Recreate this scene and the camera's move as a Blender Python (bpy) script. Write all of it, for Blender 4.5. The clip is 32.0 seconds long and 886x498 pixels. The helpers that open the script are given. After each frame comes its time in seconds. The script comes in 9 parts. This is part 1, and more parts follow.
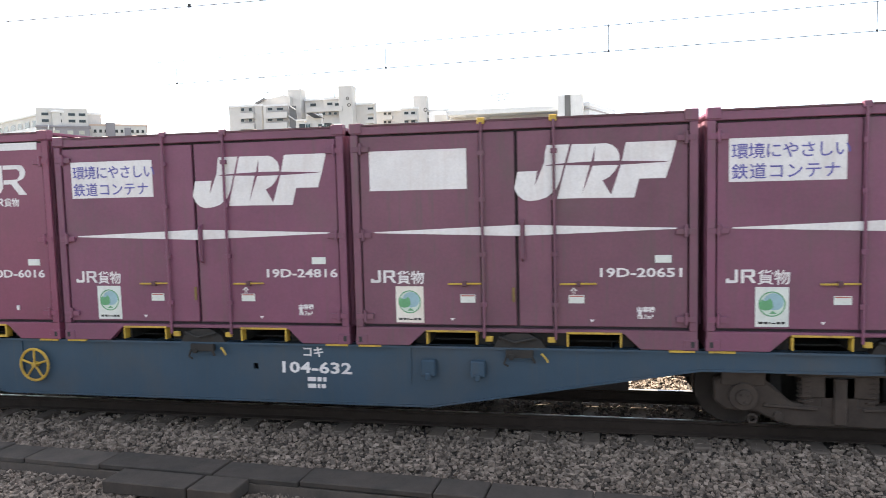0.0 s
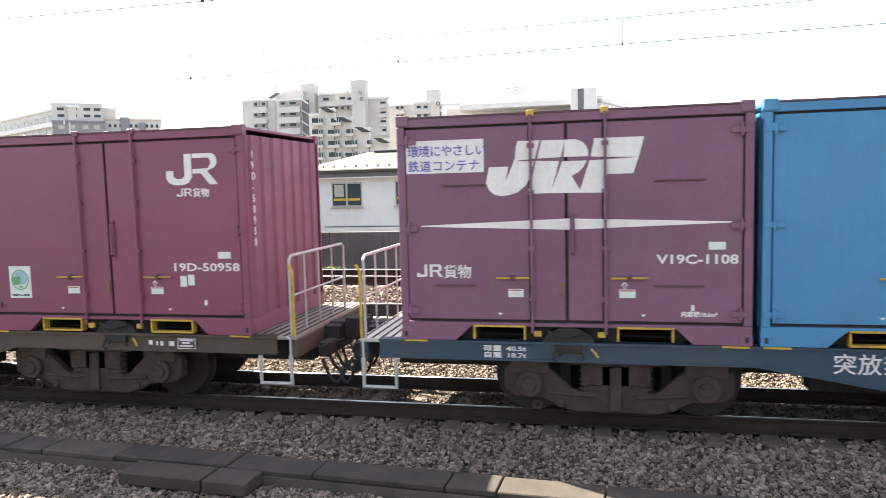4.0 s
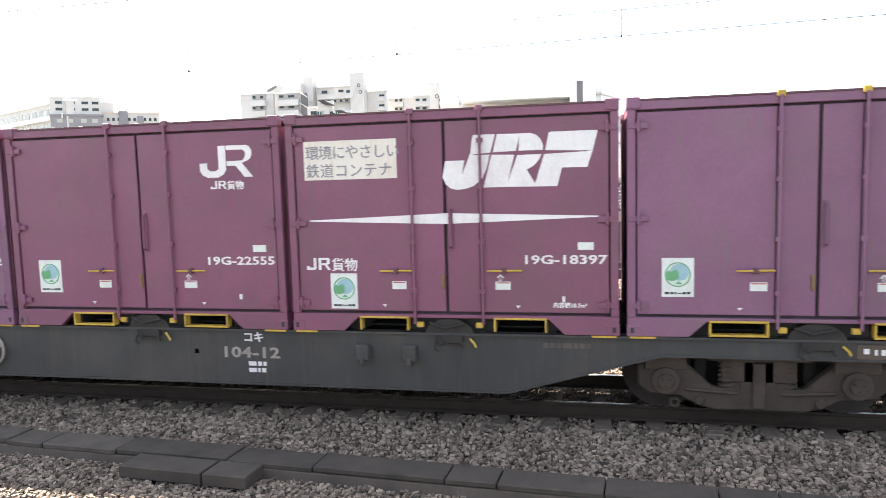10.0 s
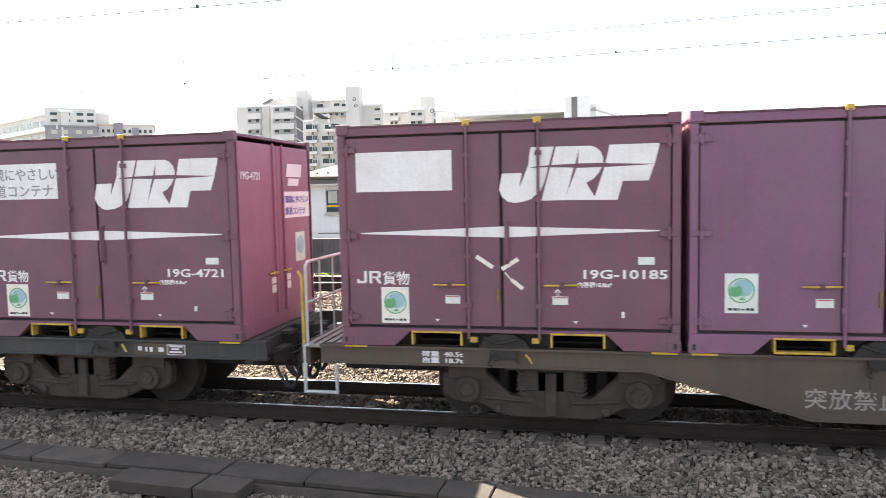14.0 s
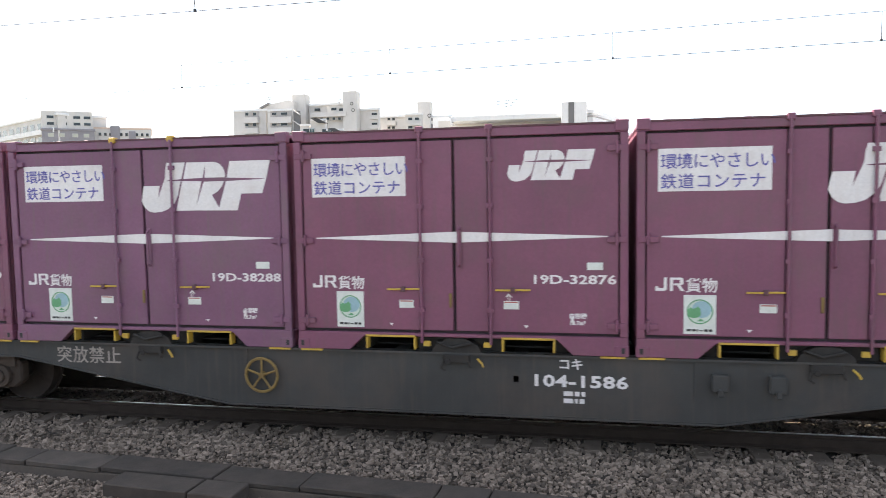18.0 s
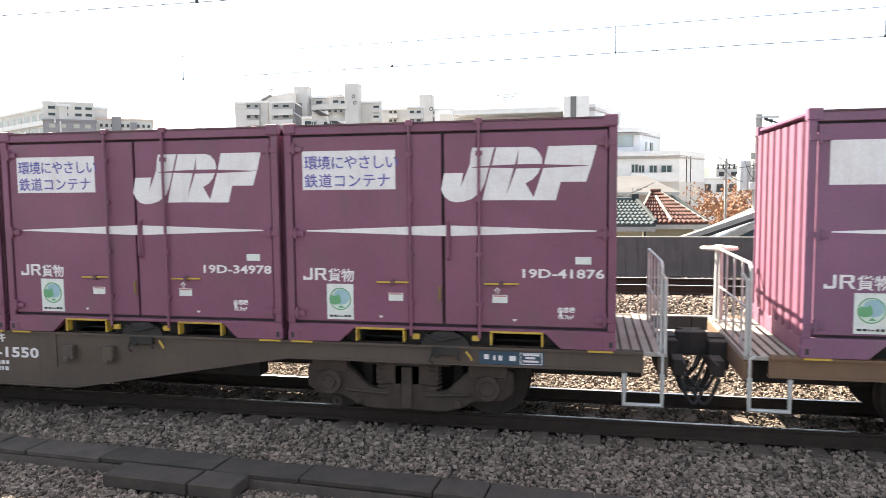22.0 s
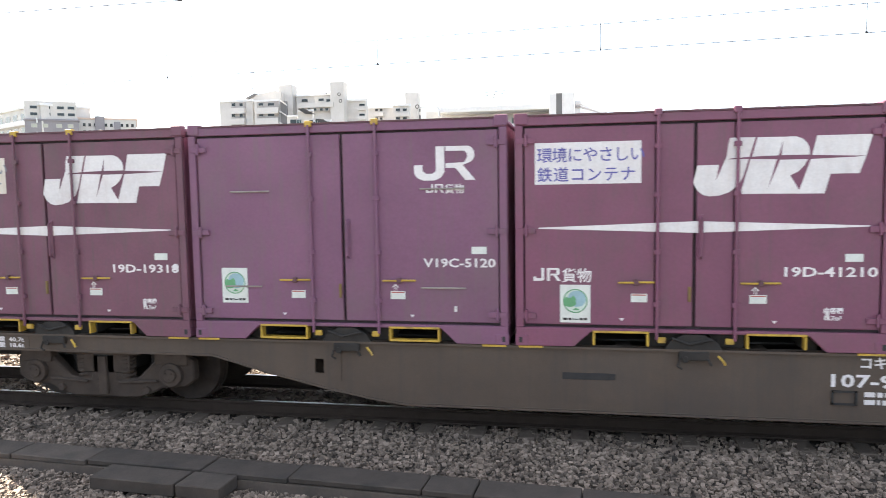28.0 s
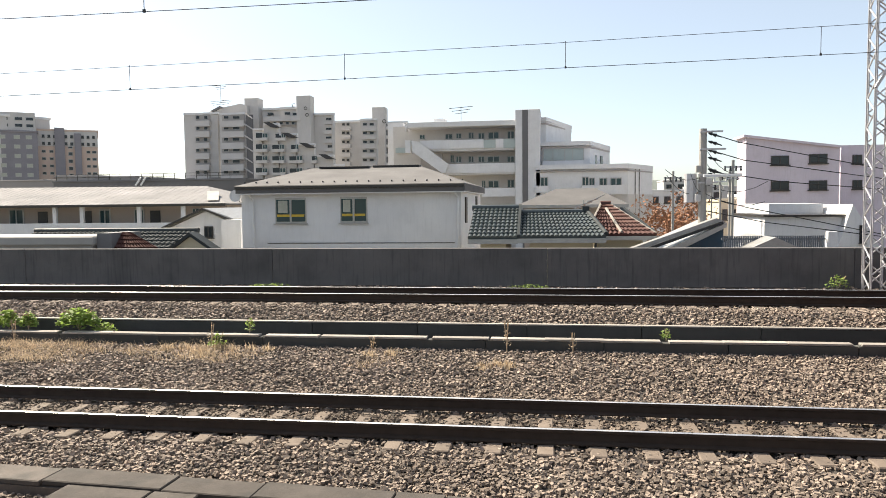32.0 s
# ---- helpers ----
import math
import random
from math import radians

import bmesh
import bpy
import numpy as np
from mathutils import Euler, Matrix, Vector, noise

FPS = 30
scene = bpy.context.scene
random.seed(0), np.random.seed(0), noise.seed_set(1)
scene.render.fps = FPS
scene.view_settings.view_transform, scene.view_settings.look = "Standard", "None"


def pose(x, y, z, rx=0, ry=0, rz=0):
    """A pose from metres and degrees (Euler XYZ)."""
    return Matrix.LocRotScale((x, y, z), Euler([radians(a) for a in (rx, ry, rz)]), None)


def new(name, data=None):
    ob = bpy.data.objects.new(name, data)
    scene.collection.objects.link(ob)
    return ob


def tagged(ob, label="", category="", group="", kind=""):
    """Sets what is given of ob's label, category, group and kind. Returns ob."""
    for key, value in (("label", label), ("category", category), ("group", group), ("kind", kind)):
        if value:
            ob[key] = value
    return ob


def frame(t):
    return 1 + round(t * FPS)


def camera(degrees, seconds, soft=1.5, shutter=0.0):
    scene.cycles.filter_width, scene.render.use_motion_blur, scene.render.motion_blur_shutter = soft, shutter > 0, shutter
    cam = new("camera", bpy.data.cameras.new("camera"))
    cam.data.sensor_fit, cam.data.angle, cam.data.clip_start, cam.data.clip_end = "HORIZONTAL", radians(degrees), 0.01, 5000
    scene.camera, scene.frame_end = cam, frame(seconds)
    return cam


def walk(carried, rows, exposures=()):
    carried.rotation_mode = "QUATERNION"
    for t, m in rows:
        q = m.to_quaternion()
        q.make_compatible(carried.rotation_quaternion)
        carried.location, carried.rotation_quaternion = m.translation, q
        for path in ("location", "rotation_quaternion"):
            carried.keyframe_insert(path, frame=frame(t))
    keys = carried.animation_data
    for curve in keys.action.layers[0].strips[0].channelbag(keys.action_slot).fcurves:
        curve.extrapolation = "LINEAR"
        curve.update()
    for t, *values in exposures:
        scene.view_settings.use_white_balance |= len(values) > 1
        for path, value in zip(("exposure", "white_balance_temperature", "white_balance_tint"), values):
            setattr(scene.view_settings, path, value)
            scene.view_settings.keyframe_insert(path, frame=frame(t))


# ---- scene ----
# the camera: hand-held on a spot, only its aim drifts
cam = camera(63.5, 32.0, soft=0.75, shutter=0.08)
EYE = (0.0, 0.0, 2.678)
AIM = [  # seconds, yaw, pitch, roll
    (0.0, 11.35, -4.59, 1.42),
    (0.5, 11.39, -4.67, 1.36),
    (1.0, 11.40, -4.71, 1.32),
    (1.5, 11.40, -4.72, 1.31),
    (2.0, 11.45, -4.71, 1.31),
    (2.5, 11.54, -4.71, 1.30),
    (4.5, 12.49, -5.18, 1.47),
    (5.0, 12.49, -5.31, 1.45),
    (5.5, 12.42, -5.49, 1.40),
    (6.0, 12.32, -5.67, 1.34),
    (6.5, 12.28, -5.80, 1.30),
    (7.0, 12.21, -5.89, 1.26),
    (7.5, 12.15, -5.84, 1.22),
    (8.0, 12.14, -5.72, 1.23),
    (8.5, 12.15, -5.61, 1.37),
    (9.0, 12.13, -5.51, 1.57),
    (9.5, 12.19, -5.52, 1.65),
    (10.0, 12.27, -5.60, 1.61),
    (10.5, 12.29, -5.53, 1.55),
    (11.0, 12.26, -5.23, 1.48),
    (11.5, 12.20, -4.88, 1.37),
    (12.0, 12.14, -4.56, 1.29),
    (12.5, 12.12, -4.45, 1.26),
    (13.0, 12.07, -4.50, 1.21),
    (13.5, 11.96, -4.56, 1.19),
    (14.0, 11.85, -4.50, 1.18),
    (14.5, 11.76, -4.35, 1.13),
    (16.5, 11.62, -4.21, 1.15),
    (17.0, 11.62, -4.21, 1.16),
    (17.5, 11.60, -4.16, 1.08),
    (18.0, 11.60, -4.12, 0.94),
    (18.5, 11.62, -4.22, 0.78),
    (19.0, 11.57, -4.36, 0.64),
    (19.5, 11.54, -4.51, 0.57),
    (20.0, 11.50, -4.58, 0.53),
    (20.5, 11.50, -4.58, 0.48),
    (21.0, 11.55, -4.55, 0.45),
    (21.5, 11.65, -4.59, 0.49),
    (22.0, 11.70, -4.64, 0.55),
    (22.5, 11.74, -4.62, 0.60),
    (23.0, 11.78, -4.62, 0.65),
    (23.5, 11.82, -4.63, 0.66),
    (24.0, 11.92, -4.69, 0.65),
    (24.5, 11.97, -4.81, 0.64),
    (25.0, 11.95, -4.87, 0.67),
    (25.5, 11.83, -4.85, 0.75),
    (26.0, 11.60, -4.80, 0.86),
    (26.5, 11.37, -4.72, 0.95),
    (28.5, 10.39, -4.86, 0.87),
    (29.0, 10.08, -4.82, 0.78),
    (29.5, 9.55, -4.70, 0.69),
    (30.0, 9.01, -4.55, 0.70),
    (30.5, 8.53, -4.32, 0.72),
    (31.0, 8.16, -4.08, 0.68),
    (31.5, 7.98, -3.86, 0.63),
    (32.0, 7.99, -3.69, 0.61),
]
EXPOSURES = [(t, stops, 6900, 5) for t, stops in ((0.0, 2.5), (2.0, 2.6), (4.5, 2.49), (5.3, 2.59), (6.2, 2.95), (8.8, 3.0), (9.5, 2.85), (10.0, 2.9), (10.5, 3.1), (11.3, 3.05), (12.0, 2.7), (13.0, 2.55), (14.0, 2.7), (17.0, 2.6), (19.0, 2.37), (20.0, 2.53), (21.0, 2.49), (23.0, 2.45), (25.0, 2.57), (26.0, 2.75), (29.0, 2.7), (30.2, 2.7), (31.0, 2.65), (31.4, 2.11), (31.6, 1.77), (31.8, 1.53), (32.0, 1.4))]
walk(cam, [(t, pose(*EYE, 90 + pitch, roll, yaw)) for t, yaw, pitch, roll in AIM], EXPOSURES)

# ---- light: the sun behind the train, from the far left ----
SUN_AZ, SUN_EL = 60.0, 45.5          # degrees from the line of sight across the track towards -x, and up
sun_dir = Vector((-math.sin(radians(SUN_AZ)) * math.cos(radians(SUN_EL)),
                  math.cos(radians(SUN_AZ)) * math.cos(radians(SUN_EL)), math.sin(radians(SUN_EL))))
world = bpy.data.worlds.new("sky")
scene.world = world
world.use_nodes = True
wn = world.node_tree
for n in list(wn.nodes):
    wn.nodes.remove(n)
w_out = wn.nodes.new("ShaderNodeOutputWorld")
w_bg = wn.nodes.new("ShaderNodeBackground")
w_sky = wn.nodes.new("ShaderNodeTexSky")
w_sky.sky_type = "NISHITA"
w_sky.sun_disc = False
w_sky.sun_elevation = radians(SUN_EL)
w_sky.sun_rotation = radians(-SUN_AZ)
w_sky.altitude = 20
w_sky.air_density, w_sky.dust_density, w_sky.ozone_density = 0.7, 1.3, 1.2
w_bg.inputs["Strength"].default_value = 0.086
w_haze = wn.nodes.new("ShaderNodeMix")          # thin even haze over the whole sky
w_haze.data_type = "RGBA"
w_haze.inputs["Factor"].default_value = 0.30
w_haze.inputs[7].default_value = (5.0, 4.95, 4.9, 1.0)
wn.links.new(w_sky.outputs[0], w_haze.inputs[6])
wn.links.new(w_haze.outputs[2], w_bg.inputs["Color"])
wn.links.new(w_bg.outputs[0], w_out.inputs["Surface"])
sun_data = bpy.data.lights.new("sun", "SUN")
sun_data.energy, sun_data.angle, sun_data.color = 5.0, radians(0.5), (1.0, 0.90, 0.79)
sun = new("sun", sun_data)
sun.rotation_mode = "QUATERNION"
sun.rotation_quaternion = sun_dir.to_track_quat("Z", "Y")
sun.location = sun_dir * 200

# ---- materials ----
def mat(name, col, col2=None, rough=0.6, metal=0.0, scale=6.0, fine=60.0, bump=0.0, bump_scale=80.0, rand=0.0,
        island=0.0, streak=0.0, dirt=None, dirt_amount=0.0, dirt_scale=1.5, mix=0.5):
    """A painted or rough surface: two scales of tone, optional vertical streaks, blotches of dirt, and fine relief."""
    m = bpy.data.materials.new(name)
    m.use_nodes = True
    nt = m.node_tree
    bsdf = nt.nodes["Principled BSDF"]
    co = nt.nodes.new("ShaderNodeTexCoord")
    src = co.outputs["Object"]

    def noise_at(sc, detail=4.0, stretch=None, shift=0.0):
        v = src
        mp = nt.nodes.new("ShaderNodeMapping")
        mp.inputs["Location"].default_value = (shift, shift * 0.7, shift * 1.3)
        if stretch:
            mp.inputs["Scale"].default_value = stretch
        nt.links.new(v, mp.inputs["Vector"])
        if rand or island or dirt:
            info = nt.nodes.new("ShaderNodeObjectInfo")
            add = nt.nodes.new("ShaderNodeVectorMath")
            add.operation = "MULTIPLY_ADD"
            add.inputs[1].default_value = (1, 1, 1)
            sc3 = nt.nodes.new("ShaderNodeMath")
            sc3.operation = "MULTIPLY"
            sc3.inputs[1].default_value = 37.0
            nt.links.new(info.outputs["Random"], sc3.inputs[0])
            nt.links.new(mp.outputs[0], add.inputs[0])
            nt.links.new(sc3.outputs[0], add.inputs[2])
            vec = add.outputs[0]
        else:
            vec = mp.outputs[0]
        n = nt.nodes.new("ShaderNodeTexNoise")
        n.inputs["Scale"].default_value = sc
        n.inputs["Detail"].default_value = detail
        n.inputs["Roughness"].default_value = 0.62
        nt.links.new(vec, n.inputs["Vector"])
        return n.outputs["Fac"]

    def ramp(fac, a, b):
        r = nt.nodes.new("ShaderNodeMapRange")
        r.inputs["From Min"].default_value, r.inputs["From Max"].default_value = a, b
        nt.links.new(fac, r.inputs["Value"])
        return r.outputs[0]

    def blend(fac, a, b, mode="MIX"):
        x = nt.nodes.new("ShaderNodeMix")
        x.data_type, x.blend_type = "RGBA", mode
        for sock, v in ((x.inputs["Factor"], fac), (x.inputs[6], a), (x.inputs[7], b)):
            if isinstance(v, (int, float)):
                sock.default_value = v
            elif isinstance(v, tuple):
                sock.default_value = (*v, 1.0)
            else:
                nt.links.new(v, sock)
        return x.outputs[2]

    if col2 is None:
        col2 = tuple(c * 0.78 for c in col)
    big = ramp(noise_at(scale), 0.5 - mix / 2, 0.5 + mix / 2)
    c = blend(big, col, col2)
    small = ramp(noise_at(fine, 2.0, None, 3.1), 0.25, 0.75)
    c = blend(small, c, blend(1.0, c, (0.86, 0.86, 0.86), "MULTIPLY"))
    if streak:
        s = ramp(noise_at(5.0, 5.0, (3.0, 3.0, 0.18), 7.7), 0.52, 0.72)
        k = nt.nodes.new("ShaderNodeMath")
        k.operation = "MULTIPLY"
        k.inputs[1].default_value = streak
        nt.links.new(s, k.inputs[0])
        c = blend(k.outputs[0], c, dirt or tuple(v * 0.55 for v in col))
    if dirt and dirt_amount:
        s = ramp(noise_at(dirt_scale, 6.0, None, 11.3), 0.5, 0.75)
        k = nt.nodes.new("ShaderNodeMath")
        k.operation = "MULTIPLY"
        k.inputs[1].default_value = dirt_amount
        nt.links.new(s, k.inputs[0])
        c = blend(k.outputs[0], c, dirt)
    if rand or island:
        if island:
            g = nt.nodes.new("ShaderNodeNewGeometry")
            r_out = g.outputs["Random Per Island"]
        else:
            g = nt.nodes.new("ShaderNodeObjectInfo")
            r_out = g.outputs["Random"]
        amount = island or rand
        mr = nt.nodes.new("ShaderNodeMapRange")
        mr.inputs["To Min"].default_value, mr.inputs["To Max"].default_value = 1 - amount, 1 + amount
        nt.links.new(r_out, mr.inputs["Value"])
        hsv = nt.nodes.new("ShaderNodeHueSaturation")
        nt.links.new(mr.outputs[0], hsv.inputs["Value"])
        nt.links.new(c, hsv.inputs["Color"])
        c = hsv.outputs[0]
    nt.links.new(c, bsdf.inputs["Base Color"])
    rr = nt.nodes.new("ShaderNodeMapRange")
    rr.inputs["To Min"].default_value, rr.inputs["To Max"].default_value = max(rough - 0.1, 0.04), min(rough + 0.12, 1)
    nt.links.new(big, rr.inputs["Value"])
    nt.links.new(rr.outputs[0], bsdf.inputs["Roughness"])
    bsdf.inputs["Metallic"].default_value = metal
    if bump:
        b = nt.nodes.new("ShaderNodeBump")
        b.inputs["Strength"].default_value = 0.6
        b.inputs["Distance"].default_value = bump
        nt.links.new(noise_at(bump_scale, 5.0, None, 5.0), b.inputs["Height"])
        nt.links.new(b.outputs[0], bsdf.inputs["Normal"])
    return m


MAROON = [
    mat("maroon_paint", (0.198, 0.062, 0.114), (0.155, 0.052, 0.093), 0.5, scale=1.2, fine=30, streak=0.5, dirt=(0.115, 0.066, 0.075), dirt_amount=0.6, bump=0.004, bump_scale=4.5, rand=0.05),
    mat("maroon_faded_paint", (0.202, 0.082, 0.150), (0.157, 0.068, 0.119), 0.6, scale=1.0, fine=30, streak=0.55, dirt=(0.140, 0.095, 0.103), dirt_amount=0.55, bump=0.004, bump_scale=4.5, rand=0.05),
    mat("maroon_dull_paint", (0.175, 0.066, 0.103), (0.135, 0.055, 0.082), 0.6, scale=1.3, fine=30, streak=0.65, dirt=(0.10, 0.070, 0.070), dirt_amount=0.6, bump=0.004, bump_scale=4.5, rand=0.05),
    mat("maroon_fresh_paint", (0.215, 0.052, 0.102), (0.178, 0.046, 0.087), 0.42, scale=1.0, fine=30, streak=0.35, dirt=(0.14, 0.056, 0.070), dirt_amount=0.42, bump=0.003, bump_scale=4.5, rand=0.05),
    mat("weathered_corrugated_paint", (0.215, 0.092, 0.128), (0.18, 0.096, 0.118), 0.65, scale=1.6, fine=30, streak=0.8, dirt=(0.14, 0.105, 0.095), dirt_amount=0.6, bump=0.004, bump_scale=4.5),
]
# Lighter maroon for container ends: the light on them is in this colour.
M_LIT_END = mat("lit_end_maroon_paint", (0.285, 0.105, 0.165), (0.235, 0.088, 0.138), 0.6, scale=1.2, fine=30, streak=0.6, dirt=(0.17, 0.095, 0.105), dirt_amount=0.5, bump=0.0015, bump_scale=14, rand=0.08)
M_ROD = mat("rust_and_shade_dark_steel", (0.120, 0.048, 0.062), (0.085, 0.040, 0.046), 0.7, scale=9, fine=50)
M_BARE = mat("bare_weathered_primer", (0.25, 0.175, 0.185), (0.20, 0.125, 0.14), 0.8, scale=4, fine=40, streak=0.4, dirt=(0.16, 0.10, 0.10), dirt_amount=0.5)
BLUE_BOX = mat("light_blue_paint", (0.05, 0.22, 0.42), (0.045, 0.19, 0.37), 0.5, scale=1.2, streak=0.3, dirt=(0.06, 0.12, 0.2), dirt_amount=0.3)
M_EDGE = mat("dark_seal_rubber", (0.035, 0.018, 0.024), rough=0.7)
M_WHITE = mat("white_marking_paint", (0.74, 0.71, 0.71), (0.64, 0.61, 0.61), 0.6, scale=3, fine=40, streak=0.3, dirt=(0.5, 0.42, 0.40), dirt_amount=0.35, dirt_scale=3)
M_FADED = mat("faded_lettering", (0.36, 0.32, 0.29), (0.22, 0.19, 0.17), 0.8, scale=6, fine=40)
M_BANNER = mat("sun_yellowed_film", (0.70, 0.65, 0.58), (0.63, 0.57, 0.50), 0.6, scale=3, streak=0.4, dirt=(0.40, 0.29, 0.19), dirt_amount=0.4)
M_CREAM = mat("yellowed_marking_film", (0.76, 0.71, 0.65), (0.70, 0.64, 0.57), 0.6, scale=3, streak=0.3, dirt=(0.45, 0.36, 0.28), dirt_amount=0.35)
M_BLUETXT = mat("blue_lettering", (0.11, 0.10, 0.36), rough=0.6)
M_YEL = mat("yellow_safety_paint", (0.54, 0.35, 0.045), (0.42, 0.26, 0.04), 0.55, scale=9, dirt=(0.14, 0.08, 0.04), dirt_amount=0.75, dirt_scale=6)
M_FADETXT = mat("faded_grey_print", (0.15, 0.15, 0.20), (0.30, 0.28, 0.28), 0.7, scale=5)
M_YELD = mat("dirty_yellow_paint", (0.23, 0.15, 0.04), (0.15, 0.095, 0.035), 0.7, scale=9)
M_ECOW = mat("sticker_white", (0.70, 0.72, 0.68), rough=0.5)
M_ECOG = mat("sticker_green", (0.13, 0.36, 0.17), rough=0.5)
M_ECOB = mat("sticker_blue", (0.30, 0.46, 0.52), rough=0.5)
M_RED = mat("red_ink", (0.42, 0.12, 0.10), rough=0.5)
M_BLACK = mat("black_paint", (0.02, 0.02, 0.022), rough=0.6)
# Near-black: the darkness under containers and wagons is put into this colour.
M_UNDER = mat("dark_underside_steel", (0.030, 0.025, 0.022), (0.020, 0.018, 0.017), 0.85, scale=5, bump=0.003, bump_scale=40)
WAGON_PAINT = {
    "blue": mat("blue_wagon_paint", (0.026, 0.060, 0.098), (0.022, 0.050, 0.080), 0.6, scale=1.0, streak=0.3, dirt=(0.06, 0.06, 0.06), dirt_amount=0.5, dirt_scale=1.0),
    "brown": mat("brown_wagon_grime", (0.095, 0.068, 0.050), (0.075, 0.056, 0.044), 0.8, scale=1.0, streak=0.5, dirt=(0.055, 0.045, 0.04), dirt_amount=0.6, dirt_scale=1.0),
    "grey": mat("grey_wagon_grime", (0.046, 0.046, 0.045), (0.037, 0.036, 0.035), 0.8, scale=1.0, streak=0.5, dirt=(0.075, 0.058, 0.048), dirt_amount=0.6, dirt_scale=1.0),
    "tan": mat("tan_wagon_grime", (0.185, 0.108, 0.060), (0.150, 0.088, 0.052), 0.85, scale=1.0, streak=0.4, dirt=(0.09, 0.062, 0.048), dirt_amount=0.5, dirt_scale=1.0),
}
M_RUST = mat("rusty_post_steel", (0.20, 0.095, 0.05), (0.13, 0.06, 0.035), 0.85, scale=8)
# Reflector red paled to pink: the sun on the disc is in the colour.
M_TAIL = mat("sunlit_pink_reflector", (0.62, 0.33, 0.31), (0.50, 0.26, 0.25), 0.5, scale=8)
M_ECOL = mat("sticker_mint", (0.60, 0.68, 0.60), rough=0.5)
M_BOGIE = mat("brake_dust_steel", (0.068, 0.048, 0.037), (0.036, 0.027, 0.022), 0.9, scale=4, bump=0.002, bump_scale=50)
M_WHEEL = mat("worn_wheel_steel", (0.050, 0.038, 0.031), (0.030, 0.024, 0.021), 0.75, 0.2, scale=5)
M_GALV = mat("pale_galvanised_steel", (0.55, 0.55, 0.54), (0.42, 0.42, 0.42), 0.5, 0.4, scale=6)
# Fastenings are pale so that their glint is in the colour.
M_CLIP = mat("glint_pale_fastening", (0.26, 0.22, 0.19), (0.15, 0.12, 0.10), 0.6, 0.3, scale=8)
M_RAILTOP = mat("polished_rail_head", (0.84, 0.83, 0.82), (0.76, 0.75, 0.74), 0.40, 1.0, scale=2)
M_RAIL = mat("rusty_rail_side", (0.042, 0.027, 0.019), (0.028, 0.019, 0.014), 0.95, scale=5, bump=0.001)
M_SLEEPER = mat("weathered_concrete_sleeper", (0.165, 0.13, 0.105), (0.115, 0.09, 0.074), 0.9, scale=5, rand=0.15, bump=0.003, bump_scale=60)
M_CONC = mat("weathered_concrete", (0.125, 0.100, 0.085), (0.070, 0.058, 0.050), 0.9, scale=2.2, fine=45, streak=0.4, dirt=(0.05, 0.047, 0.042), dirt_amount=0.75, dirt_scale=2.5, bump=0.004, bump_scale=45, rand=0.18)
M_CAP = mat("pale_concrete_and_lit_cap", (0.34, 0.31, 0.28), (0.25, 0.225, 0.20), 0.9, scale=2.0, dirt=(0.12, 0.10, 0.085), dirt_amount=0.5, bump=0.003, bump_scale=60, rand=0.2)
M_KERB = mat("shade_dark_concrete", (0.062, 0.060, 0.055), (0.045, 0.045, 0.042), 0.9, scale=1.0, streak=0.5, dirt=(0.035, 0.037, 0.033), dirt_amount=0.6, bump=0.003, bump_scale=40, rand=0.15)
M_WALLC = mat("dark_stained_concrete", (0.125, 0.12, 0.12), (0.082, 0.08, 0.082), 0.9, scale=0.8, streak=0.6, dirt=(0.042, 0.041, 0.043), dirt_amount=0.8, dirt_scale=0.55, bump=0.003, bump_scale=40)
M_LID = mat("old_trough_concrete", (0.086, 0.070, 0.060), (0.048, 0.041, 0.036), 0.95, scale=2.6, fine=45, dirt=(0.035, 0.033, 0.030), dirt_amount=0.9, dirt_scale=3.2, bump=0.006, bump_scale=40, rand=0.25)
M_DARKSTONE = mat("dark_ballast_stone", (0.15, 0.115, 0.09), (0.07, 0.054, 0.043), 0.9, scale=1.5, fine=90, island=0.7, bump=0.004, bump_scale=120)
M_STONE = mat("ballast_stone", (0.262, 0.208, 0.170), (0.15, 0.118, 0.096), 0.9, scale=1.5, fine=90, island=0.6, bump=0.004, bump_scale=120)
# Near-black so the gaps between stones carry their shade in the bed's colour.
M_BED = mat("gap_shade_bed", (0.06, 0.049, 0.042), (0.025, 0.021, 0.018), 0.95, scale=28, fine=120, bump=0.03, bump_scale=22, mix=0.35)
M_ASPHALT = mat("low_bounce_asphalt", (0.062, 0.060, 0.058), (0.045, 0.044, 0.043), 0.9, scale=1.2, fine=80, dirt=(0.09, 0.085, 0.08), dirt_amount=0.4, bump=0.004, bump_scale=120)
M_EARTH = mat("town_ground", (0.17, 0.15, 0.125), (0.12, 0.12, 0.09), 0.95, scale=0.08, fine=3)
M_GRASS = mat("dry_grass", (0.58, 0.47, 0.34), (0.44, 0.34, 0.24), 0.8, island=0.35, scale=2)
M_LEAF = mat("green_leaf", (0.20, 0.30, 0.06), (0.28, 0.36, 0.10), 0.55, island=0.35, scale=2)


